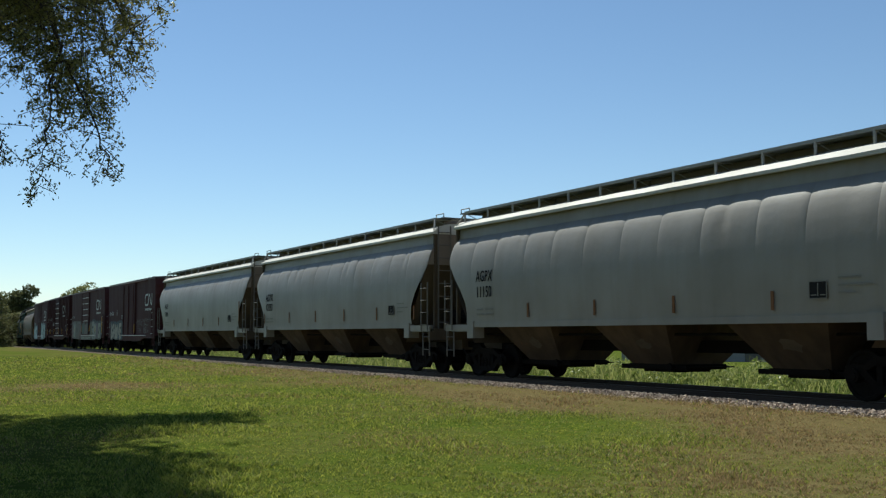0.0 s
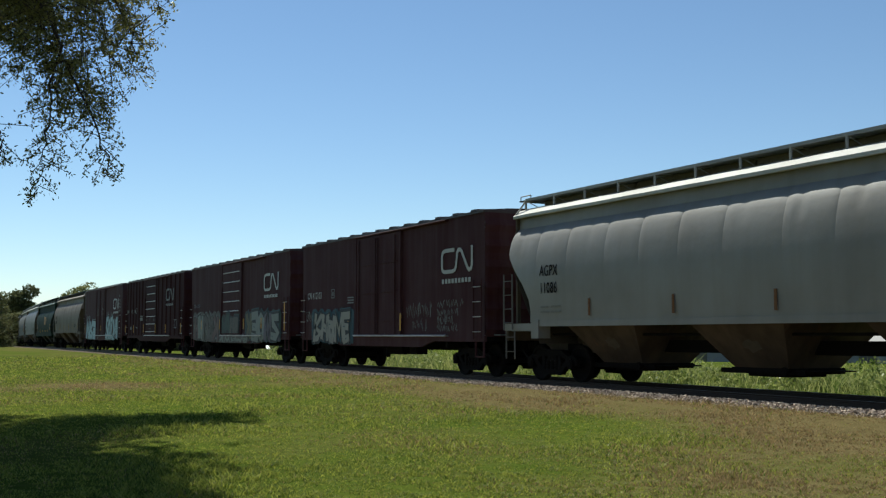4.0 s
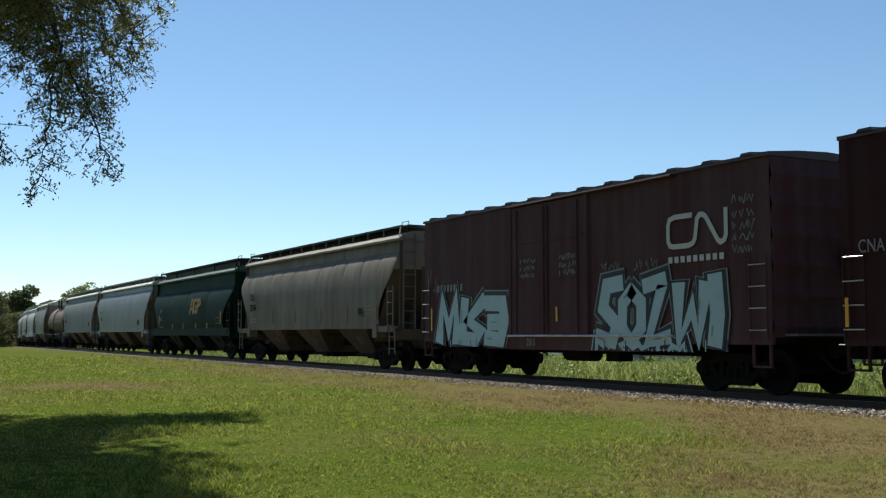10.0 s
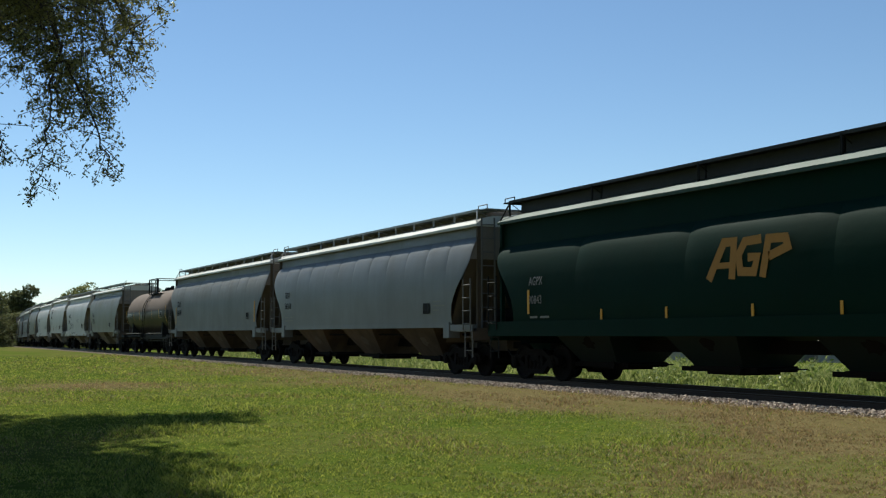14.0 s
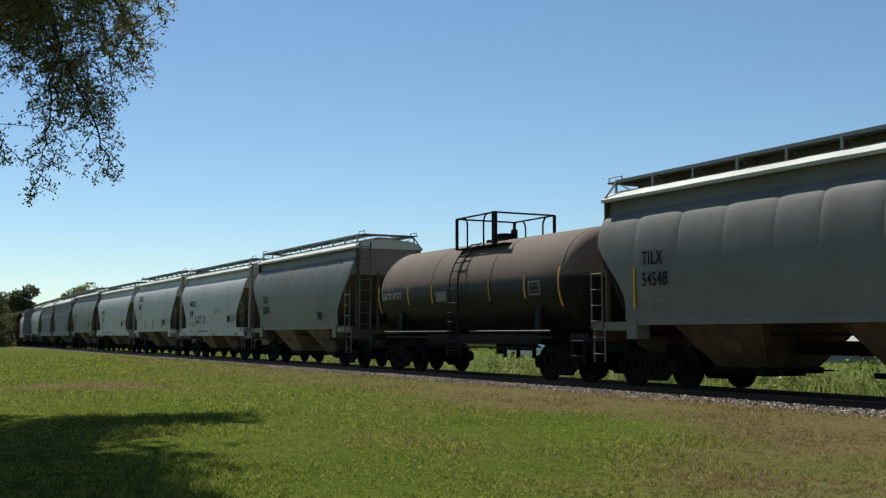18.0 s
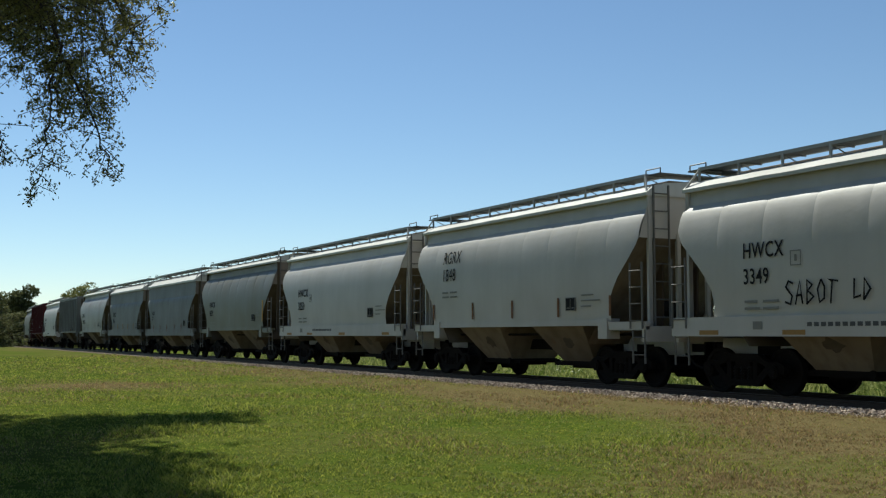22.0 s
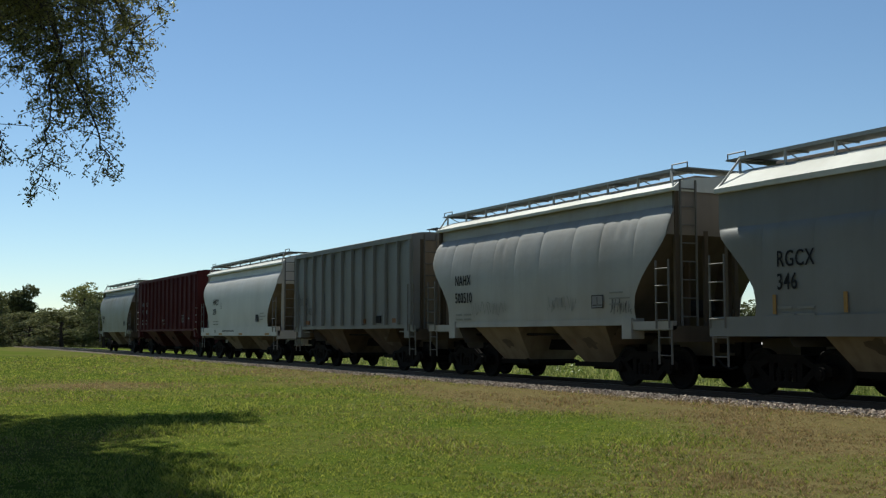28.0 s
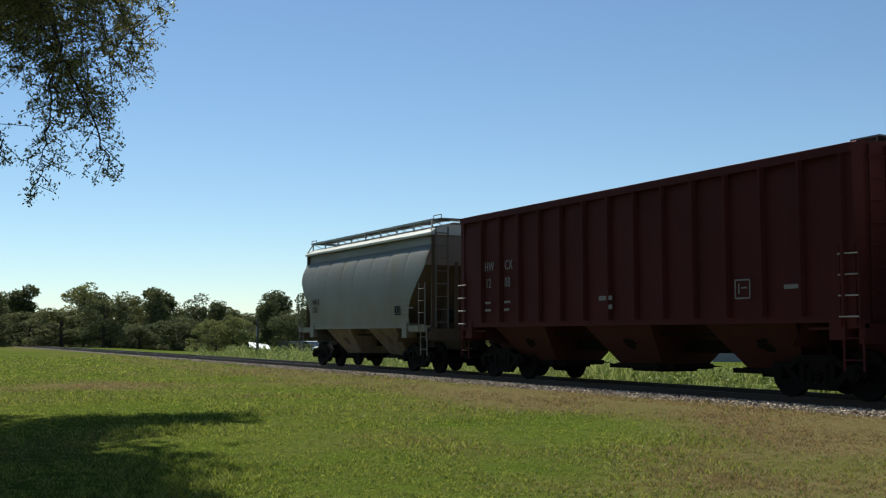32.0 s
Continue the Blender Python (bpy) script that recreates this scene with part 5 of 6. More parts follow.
    bars("car_number", [(-6.3 + k * 0.2, 2.42, 0.12, 0.2) for k in range(8)], y, CHALKDIM, g)
    fat_letters(g, "MRE", -6.1, -2.25, 0.98, 2.2, y - 0.02, [SPRAY["ice"]], SPRAY["dark"], SPRAY["dull"], 21, 0.34)
    lettering("sprayed_date", "2013", -1.2, 0.9, 0.26, y - 0.11, CHALKDIM, g)
    fat_letters(g, "SOZMI", 1.7, 6.2, 1.02, 2.3, y - 0.02, [SPRAY["ice"]], SPRAY["dark"], SPRAY["dull"], 23, 0.38)
    fat_letters(g, "MIMIM", 1.6, 4.9, 0.84, 1.0, y - 0.024, [SPRAY["ice"]], SPRAY["dark"], SPRAY["ice"], 24, 0.7, 0.82)
    scrawl(g, 1.9, 2.62, 0.8, 0.2, y - 0.01, FADED, 61, 3)
    scrawl(g, 3.1, 2.6, 0.8, 0.2, y - 0.01, FADED, 62, 4)
    scrawl(g, -6.9, 2.3, 0.7, 0.75, y - 0.01, FADED, 63, 2)
    for row, zz in enumerate((2.75, 2.98, 3.2, 3.42, 3.72)):
        scrawl(g, 6.2, zz, 0.62, 0.16, y - 0.012, SPRAY["dull"], 80 + row, 3)
    for zz in (2.62, 2.8, 2.98):
        scrawl(g, -1.55, zz, 0.7, 0.12, y - 0.075, FADED, int(zz * 50), 4)
        scrawl(g, 0.25, zz, 0.75, 0.13, y - 0.075, CHALKDIM, int(zz * 60), 4)
    slab("reflector_stripe", (-6.55, -6.48, y - 0.09, y - 0.08, 1.3, 1.95), YELLOW, g)
    slab("reflector_stripe", (0.15, 0.22, y - 0.12, y - 0.11, 1.5, 1.85), YELLOW, g)

    hcar, L = grain(-130.28, -146.6, BEIGE, "dusty beige " + three, "TILX", "55044", x=1.57, z1=2.66, z2=2.2, roof_mat=DUSTY, brow=0.43)
    placard(hcar, 5.63, 1.78)
    stripes(hcar, (-6.9, -3.6, -0.9, 1.9, 4.4, 6.9), 1.66, OCHRE, 0.5)
    i, L = grain(-148.25, -164.0, GREEN, "dark green three-bay covered hopper car with an orange emblem", "AGPX", "90843", panels=4, eave=4.22, brow=0.7, slope=SLOPE_GREEN, skirt=True, board_mat=BLACK, rails=BLACK, roof_mat=GREENROOF, size=0.3, x=1.93, z1=2.42, z2=1.95)
    emblem(i)
    stripes(i, (-2.89, -0.59, 1.94, 4.08), 1.4, YELLOW, 0.36, 0.06)
    stripes(i, (-5.95, 6.55), 1.7, YELLOW, 0.6, 0.08)
    bars("stencil_box", [(5.75, 1.72, 0.42, 0.02), (5.75, 2.0, 0.42, 0.02), (5.75, 1.72, 0.02, 0.3), (6.15, 1.72, 0.02, 0.3)], side_y(1.9, i), CHALKDIM, i)
    j, L = grain(-165.24, -182.07, BLUISH, "blue-grey " + three, "TILX", "56210", x=1.6, size=0.34)
    placard(j, 5.8, 1.8, mat=BLACK)
    k_, L = grain(-183.2, -199.68, FLATGREY, "clean grey " + three, "TILX", "54548", x=1.75, z1=2.68, z2=2.22)
    placard(k_, 5.97, 1.86)
    stripes(k_, (-6.75, 7.0), 1.75, YELLOW, 0.9)
    place(tank_car(11.9, "black tank car with a dusty brown top and railed platform"), -200.6, -212.5)

    m_, L = grain(-214.33, -225.3, GREENISH, "grey-green " + two, "TILX", "33675", 2, 9, x=1.55, z1=2.5, z2=2.05)
    placard(m_, 2.65, 1.72, 0.36)
    n_, L = grain(-226.6, -237.7, WHITE, "white " + two + " and black scrawls", "HWCX", "3349", 2, 9, x=1.98, z1=2.62, z2=2.13, skirt=True, eave=4.2)
    placard(n_, 3.37, 1.76)
    sprayed_word(n_, "SABOT", -2.5, 1.72, 1.25, 0.42, side_y(1.95, n_) - 0.012, INK)
    sprayed_word(n_, "LD", -0.95, 1.76, 0.42, 0.36, side_y(1.95, n_) - 0.012, INK)
    scrawl(n_, 0.97, 2.15, 1.3, 0.35, side_y(2.3, n_) - 0.012, INK, 43, 4)
    scrawl(n_, 3.7, 1.75, 0.5, 0.4, side_y(1.95, n_) - 0.012, INK, 44, 2)
    o_, L = grain(-238.94, -249.85, WHITE, "white " + two + " and brown stripes", "RGRX", "1848", 2, 9, size=0.5, x=1.74, z1=3.22, z2=2.72)
    placard(o_, 2.83, 1.74, 0.4)
    stripes(o_, (-4.3, -1.95, 0.15, 2.3, 4.4), 1.6, RUSTSTRIPE, 0.46)
    p_, L = grain(-251.08, -262.3, WHITE, "clean white " + two, "HWCX", "3253", 2, 7, x=2.05, z1=2.63, z2=2.14, skirt=True, eave=4.2)
    placard(p_, 3.33, 1.76)
    for car in (n_, p_):
        sill_marks(car, 11.2)
    q_, L = grain(-263.64, -274.6, GREENISH, "mossy grey " + two, "HWCX", "6059", 2, 9, size=0.38, x=1.75, z1=2.5, z2=2.1)
    placard(q_, 3.12, 1.77, 0.4)
    stripes(q_, (4.45,), 1.75, YELLOW, 0.9)
    r_, L = grain(-276.09, -286.9, FLATGREY, "blue-grey two-bay covered hopper car with flat sides", "RGCX", "352", 2, 8, size=0.28, x=1.6, z1=2.35, z2=2.05, flat=True, skirt=True, eave=4.05)
    placard(r_, 3.6, 1.65, 0.34)
    stripes(r_, (-3.4, -1.8, -0.2, 1.5, 3.0), 1.35, RUSTSTRIPE, 0.4, 0.06)
    s_, L = grain(-288.5, -298.8, FLATGREY, "grey two-bay covered hopper car with orange stripes", "RGCX", "346", 2, 8, x=1.68, z1=2.42, z2=2.0, flat=True, skirt=True, eave=4.05)
    placard(s_, 3.88, 1.6, 0.42, 0.3, CHALKDIM)
    stripes(s_, (-3.54, -1.88, -0.19, 1.41, 3.03), 1.55, OCHRE, 0.36, 0.08)
    t_, L = grain(-300.3, -311.16, PALE, "grey weathered " + two, "NAHX", "500510", 2, 9, size=0.4, x=1.57, z1=2.56, z2=2.07)
    placard(t_, 3.0, 1.78, 0.44, 0.3, CHALKDIM)
    for x0, z0, w, h, m, seed in ((-3.0, 1.7, 1.9, 0.34, FADED, 51), (0.9, 1.75, 1.3, 0.34, FADED, 52), (3.5, 1.66, 0.8, 0.3, PRINT, 53)):
        scrawl(t_, x0, z0, w, h, side_y(z0 + 0.15, t_) - 0.006, m, seed, 6)
    u = place(ribbed_hopper(10.35, 2, FLATGREY, "blue-grey two-bay covered hopper car with outside posts", 11, 4.3, SLOPE, 31, 0.1), -312.4, -322.75)
    lettering("reporting_mark", "RGCX", -4.77, 2.3, 0.4, -1.565, PRINT, u, 1.1)
    lettering("car_number", "36 092", -4.49, 1.92, 0.38, -1.565, PRINT, u, 1.25)
    slab("consolidated_stencil", (2.48, 2.82, -1.572, -1.54, 1.56, 1.8), INK, u)
    for x in (-3.9, 1.4, 3.9):
        slab("rust_patch", (x - 0.17, x + 0.17, -1.57, -1.54, 1.56, 1.7), RUSTSTRIPE, u)
    v, L = grain(-325.28, -336.5, WHITE, "bright white " + two, "HWCX", "3291", 2, 7, size=0.4, x=1.95, z1=2.6, z2=2.15, skirt=True, eave=4.2)
    placard(v, 3.2, 1.74, 0.38)
    sill_marks(v, 11.2)
    w = place(ribbed_hopper(13.88, 3, RED, "red three-bay covered hopper car with outside posts", 15, 4.46, SLOPE_RED, 33, 0.1, (-5.73, 0.96), 0.75), -337.53, -351.41)
    for x, z, s in ((-5.53, 2.88, "HW"), (-4.48, 2.88, "CX"), (-5.47, 2.43, "12"), (-4.48, 2.43, "08")):
        lettering("reporting_mark", s, x, z, 0.36, -1.62, CHALKDIM, w, 1.05)
    bars("stencil_box", [(4.12, 1.85, 0.42, 0.03), (4.12, 2.2, 0.42, 0.03), (4.12, 1.85, 0.03, 0.38), (4.51, 1.85, 0.03, 0.38), (4.22, 1.95, 0.03, 0.2), (4.3, 2.05, 0.15, 0.03)], -1.62, CHALKDIM, w)
    bars("small_print", [(-5.5, 2.0, 0.3, 0.06), (-4.5, 2.0, 0.3, 0.06), (-5.5, 1.8, 0.3, 0.06), (-4.5, 1.8, 0.25, 0.06), (-0.3, 1.95, 0.5, 0.1), (0.0, 1.75, 0.2, 0.1), (5.4, 2.0, 0.4, 0.08)], -1.62, CHALKDIM, w)
    x_, L = grain(-353.82, -364.58, GREENISH, "mossy grey-green " + two, "HWCX", "1570", 2, 8, size=0.3, x=1.4, z1=2.3, z2=2.0)
    placard(x_, 3.5, 1.78, 0.36)
    bm = bmesh.new()
    box(bm, -L / 2 - 0.42, -L / 2 - 0.3, -0.55, -0.4, 1.1, 1.35)
    part("marker_box", bm, YELLOW, x_)


def emblem(car):
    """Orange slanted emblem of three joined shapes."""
    y = side_y(2.6, car) - 0.012
    bm = bmesh.new()
    z0, z1 = 2.28, 3.05
    for k, (pts, wd) in enumerate(((((0.78, z0), (1.22, z1 - 0.08), (1.5, z1 - 0.08), (1.42, z0)), 0.18), (((1.02, z0 + 0.24), (1.4, z0 + 0.24)), 0.12), (((2.2, z1 - 0.08), (1.8, z1 - 0.1), (1.62, z0 + 0.42), (1.66, z0 + 0.1), (2.02, z0 + 0.08), (2.12, z0 + 0.36), (1.9, z0 + 0.36)), 0.17), (((2.25, z0), (2.42, z1 - 0.09), (2.85, z1 - 0.1), (2.9, z0 + 0.5), (2.45, z0 + 0.36)), 0.17))):
        stroke(bm, pts, wd, y - 0.002 * k)
    part("emblem", bm, ORANGE, car)


# ---------------------------------------------------------------- greenery
BARK = plain("bark", (0.06, 0.045, 0.035), 0.9, 0.0, 0.5, 8)
LEAF = leafy("tree_leaf", (0.11, 0.11, 0.03), (0.26, 0.23, 0.075), 0.55, 0.4)
# Leaf colours lightened and blued, with the haze of distance painted in.
FAR_LEAVES = [leafy("far_leaf_" + n, a, b, 0.3, 0.85, 0.08) for n, a, b in (("dark", (0.07, 0.08, 0.036), (0.14, 0.145, 0.065)), ("mid", (0.1, 0.11, 0.045), (0.2, 0.195, 0.085)), ("light", (0.14, 0.155, 0.05), (0.26, 0.25, 0.1)))]


def leaves_mesh(name, centres, sizes, mat, parent, rng, droop=0.0, slim=0.45):
    """Many small pointed leaves in one mesh."""
    c = np.array(centres)
    n = len(c)
    s = np.array(sizes)[:, None]
    d = rng.normal(size=(n, 3))
    d[:, 2] -= droop
    d /= np.linalg.norm(d, axis=1)[:, None]
    u = np.cross(d, rng.normal(size=(n, 3)))
    u /= np.linalg.norm(u, axis=1)[:, None] + 1e-9
    pts = np.empty((n, 4, 3))
    pts[:, 0] = c
    pts[:, 1] = c + d * s * 0.5 + u * s * slim * 0.5
    pts[:, 2] = c + d * s
    pts[:, 3] = c + d * s * 0.5 - u * s * slim * 0.5
    me = bpy.data.meshes.new(name)
    me.from_pydata(pts.reshape(-1, 3).tolist(), [], np.arange(n * 4).reshape(n, 4).tolist())
    me.materials.append(mat)
    ob = new(name, me)
    ob.parent = parent
    return ob


def limb(bm, path, r0, r1, seg=7):
    n = len(path) - 1
    for k in range(n):
        ra = r0 + (r1 - r0) * k / n
        rb = r0 + (r1 - r0) * (k + 1) / n
        tube(bm, path[k], path[k + 1], ra, seg, rb)


def near_tree():
    """Spreading tree with drooping twigs; its trunk stands beside the viewer's left."""
    rng = np.random.default_rng(4)
    root = new("drooping_tree")
    root.location = (-19.2, -18.2, LAWN)
    base = Vector(root.location)
    trunk = [Vector((0, 0, -0.1)), Vector((0.1, 0.05, 1.2)), Vector((0.15, 0.15, 2.4)), Vector((0.3, 0.3, 3.6))]
    bm = bmesh.new()
    limb(bm, trunk, 0.34, 0.22, 12)
    part("trunk", bm, BARK, root)
    fork = trunk[-1]
    leaves, sizes = [], []
    wood = bmesh.new()

    def spray(start, length, spread, dens, lean, big=1.0):
        """A drooping twig with leaves along it."""
        p = Vector(start)
        d = Vector(lean).normalized()
        path = [p.copy()]
        steps = max(3, int(length / 0.14))
        for k in range(steps):
            d = (d + Vector((rng.normal() * 0.12, rng.normal() * 0.12, -0.16 + rng.normal() * 0.06))).normalized()
            p = p + d * (length / steps)
            path.append(p.copy())
            for _ in range(dens):
                q = p + Vector(rng.normal(size=3) * spread)
                leaves.append(tuple(q))
                sizes.append(rng.uniform(0.045, 0.085) * big)
        limb(wood, path[::3] + [path[-1]], 0.005, 0.002, 3)
        return path

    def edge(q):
        """True inside the crown's outline, cut to fit the camera's view."""
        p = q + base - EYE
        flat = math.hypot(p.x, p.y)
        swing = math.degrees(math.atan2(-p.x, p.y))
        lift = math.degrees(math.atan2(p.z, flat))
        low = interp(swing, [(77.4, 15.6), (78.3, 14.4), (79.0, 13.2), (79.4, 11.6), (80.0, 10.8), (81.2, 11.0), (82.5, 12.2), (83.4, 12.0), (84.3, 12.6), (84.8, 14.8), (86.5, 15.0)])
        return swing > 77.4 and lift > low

    # big limbs of the crown
    limbs = bmesh.new()
    tips = []
    for k in range(13):
        a = k * math.tau / 13 + rng.uniform(-0.2, 0.2)
        reach, rise = rng.uniform(3.0, 4.6), rng.uniform(2.0, 4.8)
        path = [fork]
        for j in range(1, 6):
            u = j / 5
            path.append(fork + Vector((math.cos(a) * reach * u + rng.normal() * 0.12, math.sin(a) * reach * u + rng.normal() * 0.12, rise * (u ** 0.7) - 0.5 * u * u)))
        limb(limbs, path, 0.13, 0.03, 8)
        tips += [(p, a) for p in path[2:]]
    # limbs hanging toward the line, placed to fit the camera's view
    hang = [
        [(-16.4, -15.0, 6.9), (-15.29, -14.18, 5.26), (-15.21, -14.29, 4.3), (-15.19, -14.37, 3.75), (-15.17, -14.42, 3.0)],
        [(-16.3, -14.9, 6.7), (-15.47, -14.04, 4.93), (-15.37, -13.69, 4.07), (-15.31, -13.5, 3.53), (-15.31, -13.45, 3.3)],
        [(-16.6, -14.6, 6.8), (-15.57, -13.45, 6.2), (-15.53, -13.22, 5.62), (-15.55, -13.12, 4.9)],
        [(-16.2, -14.4, 6.7), (-14.89, -13.19, 6.3), (-14.81, -12.95, 5.65)],
        [(-15.17, -15.2, 5.0), (-15.25, -15.04, 4.2), (-15.32, -14.9, 3.75), (-15.37, -14.83, 3.42)],
    ]
    for path in hang:
        pts = [EYE + (Vector(p) - EYE) * 0.8 - base for p in path]
        bent = [fork + (pts[0] - fork) * 0.5 + Vector((0, 0, 2.2))]
        for a, b in zip(pts, pts[1:]):
            for j in range(5):
                bent.append(a.lerp(b, j / 5) + Vector(rng.normal(size=3)) * 0.035)
        limb(limbs, bent + [pts[-1]], 0.02, 0.003, 6)
        last = len(pts) - 1
        for k in range(len(pts) - 1):
            n = max(1, int((pts[k + 1] - pts[k]).length / 0.04))
            for j in range(n):
                u = (k + j / n) / last
                p = pts[k].lerp(pts[k + 1], j / n)
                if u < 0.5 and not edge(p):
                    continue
                out = Vector((rng.normal(), rng.normal(), -0.2 + rng.normal() * 0.3))
                spray(p, rng.uniform(0.2, 0.6) * (1.15 - 0.65 * u), 0.026, 15 if u < 0.45 else (12 if u < 0.75 else 9), out, 0.68)
    # crown over trunk, mass behind the hanging limbs; trimmed to fit the camera's view
    def clump(q, n, length, lean, big=1.0):
        for _ in range(n):
            s_ = q + Vector(rng.normal(size=3)) * 0.3
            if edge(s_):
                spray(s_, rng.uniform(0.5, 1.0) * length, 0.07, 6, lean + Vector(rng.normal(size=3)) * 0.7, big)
    for p, a in tips:
        clump(p, 16, 0.9, Vector((math.cos(a), math.sin(a), 0)))
    for _ in range(1700):
        q = EYE + (Vector((rng.uniform(-18.2, -14.7), rng.uniform(-16.0, -12.7), rng.uniform(4.3, 7.4))) - EYE) * 0.8 - base
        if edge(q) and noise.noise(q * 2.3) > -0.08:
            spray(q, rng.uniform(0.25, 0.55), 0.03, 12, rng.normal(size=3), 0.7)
    # high crown beyond the trunk, unseen, added to shade lawn and block sky
    unseen_crown = [((-21.5, -16.5, 8.5), 1.6, 46), ((-22.5, -15.0, 9.3), 1.5, 46), ((-24.0, -14.2, 9.8), 1.2, 40), ((-25.5, -13.4, 10.3), 0.9, 40), ((-26.6, -12.6, 10.7), 0.7, 34), ((-27.0, -11.7, 11.0), 0.6, 40), ((-27.3, -11.0, 11.3), 0.4, 26),
            ((-20.0, -15.6, 9.2), 1.2, 60), ((-17.5, -15.8, 8.5), 1.1, 60), ((-20.5, -14.7, 9.2), 0.9, 60), ((-19.0, -14.5, 8.8), 0.8, 60), ((-17.8, -15.0, 8.6), 0.8, 60), ((-14.0, -16.6, 9.5), 1.6, 50), ((-12.0, -17.5, 8.5), 1.6, 50), ((-15.5, -18.5, 8.0), 1.6, 50), ((-10.5, -16.4, 9.0), 1.5, 40), ((-18.0, -17.5, 8.0), 1.5, 46), ((-20.5, -18.5, 9.0), 1.6, 40), ((-22.5, -17.8, 8.0), 1.4, 36),
            ((-24.8, -15.8, 10.4), 1.1, 30), ((-20.5, -13.6, 9.6), 0.9, 24), ((-28.5, -15.2, 11.6), 1.1, 36), ((-29.5, -14.8, 11.9), 0.6, 16),
            ((-17.0, -15.1, 8.2), 0.7, 60), ((-18.4, -14.9, 8.2), 0.7, 60), ((-17.2, -14.5, 8.2), 0.5, 40), ((-19.4, -15.1, 8.3), 0.7, 60), ((-20.6, -15.0, 8.4), 0.6, 60), ((-22.0, -14.9, 8.6), 0.6, 50), ((-18.6, -14.2, 8.4), 0.4, 24)]
    # unseen grid of clumps, added only to dim the sky light
    unseen_crown += [((-24.0 + 2.6 * (k % 7), -17.0 - 1.9 * (k // 7), 8.4 + 0.5 * math.sin(k * 2.1)), 1.5, 34) for k in range(28)]
    for c, r, n in unseen_crown:
        c = Vector(c) - base
        path = [fork]
        for j in range(1, 5):
            path.append(fork.lerp(c, j / 4) + Vector((rng.normal() * 0.15, rng.normal() * 0.15, 0.8 * math.sin(math.pi * j / 4) + rng.normal() * 0.1)))
        limb(limbs, path, 0.1, 0.015, 7)
        for _ in range(n):
            q = c + Vector(rng.normal(size=3)) * r * 0.6
            clump(q, 5, 0.8, Vector((rng.normal(), rng.normal(), -0.2)), 2.7)
    part("limb", limbs, BARK, root)
    part("twig_spray", wood, BARK, root)
    leaves_mesh("leaves", leaves, sizes, LEAF, root, rng, 0.5, 0.42)
    tagged(root, "green tree with drooping leafy twigs over the lawn", "tree")


def far_tree_kind(seed, shape, mat):
    """One tree of the wood behind the line, about 10 m tall."""
    rng = np.random.default_rng(seed)
    root = new("tree")
    bm = bmesh.new()
    limb(bm, [Vector((0, 0, -0.4)), Vector((0.1, 0, 2.0)), Vector((0.0, 0.15, 5.0)), Vector((0.1, 0, 7.5))], 0.25, 0.06, 8)
    blobs = []
    for k in range(34):
        if shape == "tall":
            z = rng.uniform(1.5, 9.4)
            r = 2.1 * math.sin(math.pi * min(1, (z + 0.6) / 10.6)) ** 0.6
        elif shape == "round":
            z = rng.uniform(1.2, 8.8)
            r = 3.6 * math.sin(math.pi * min(1, (z + 0.3) / 9.8)) ** 0.55
        else:
            z = rng.uniform(0.3, 8.4)
            r = 4.4 * math.sin(math.pi * min(1, (z + 1.6) / 10.8)) ** 0.7
        a = rng.uniform(0, math.tau)
        d = r * rng.uniform(0.35, 1.0)
        c = Vector((math.cos(a) * d, math.sin(a) * d, z))
        blobs.append((c, rng.uniform(0.7, 1.35)))
        limb(bm, [Vector((0.05, 0, max(1.0, z * 0.75))), c], 0.07, 0.02, 5)
    part("trunk", bm, BARK, root)
    centres, sizes = [], []
    for c, r in blobs:
        for _ in range(170):
            v = rng.normal(size=3)
            v = v / np.linalg.norm(v) * r * rng.uniform(0.55, 1.1) ** 0.5
            centres.append((c.x + v[0], c.y + v[1], c.z + v[2] * 0.8))
            sizes.append(rng.uniform(0.2, 0.42))
    leaves_mesh("crown", centres, sizes, mat, root, rng, 0.2, 0.7)
    return root


def around(bearing, dist):
    """A spot so many degrees left of straight across the line, and metres, from the viewer."""
    b = radians(bearing)
    x, y = EYE.x - math.sin(b) * dist, EYE.y + math.cos(b) * dist
    return x, y


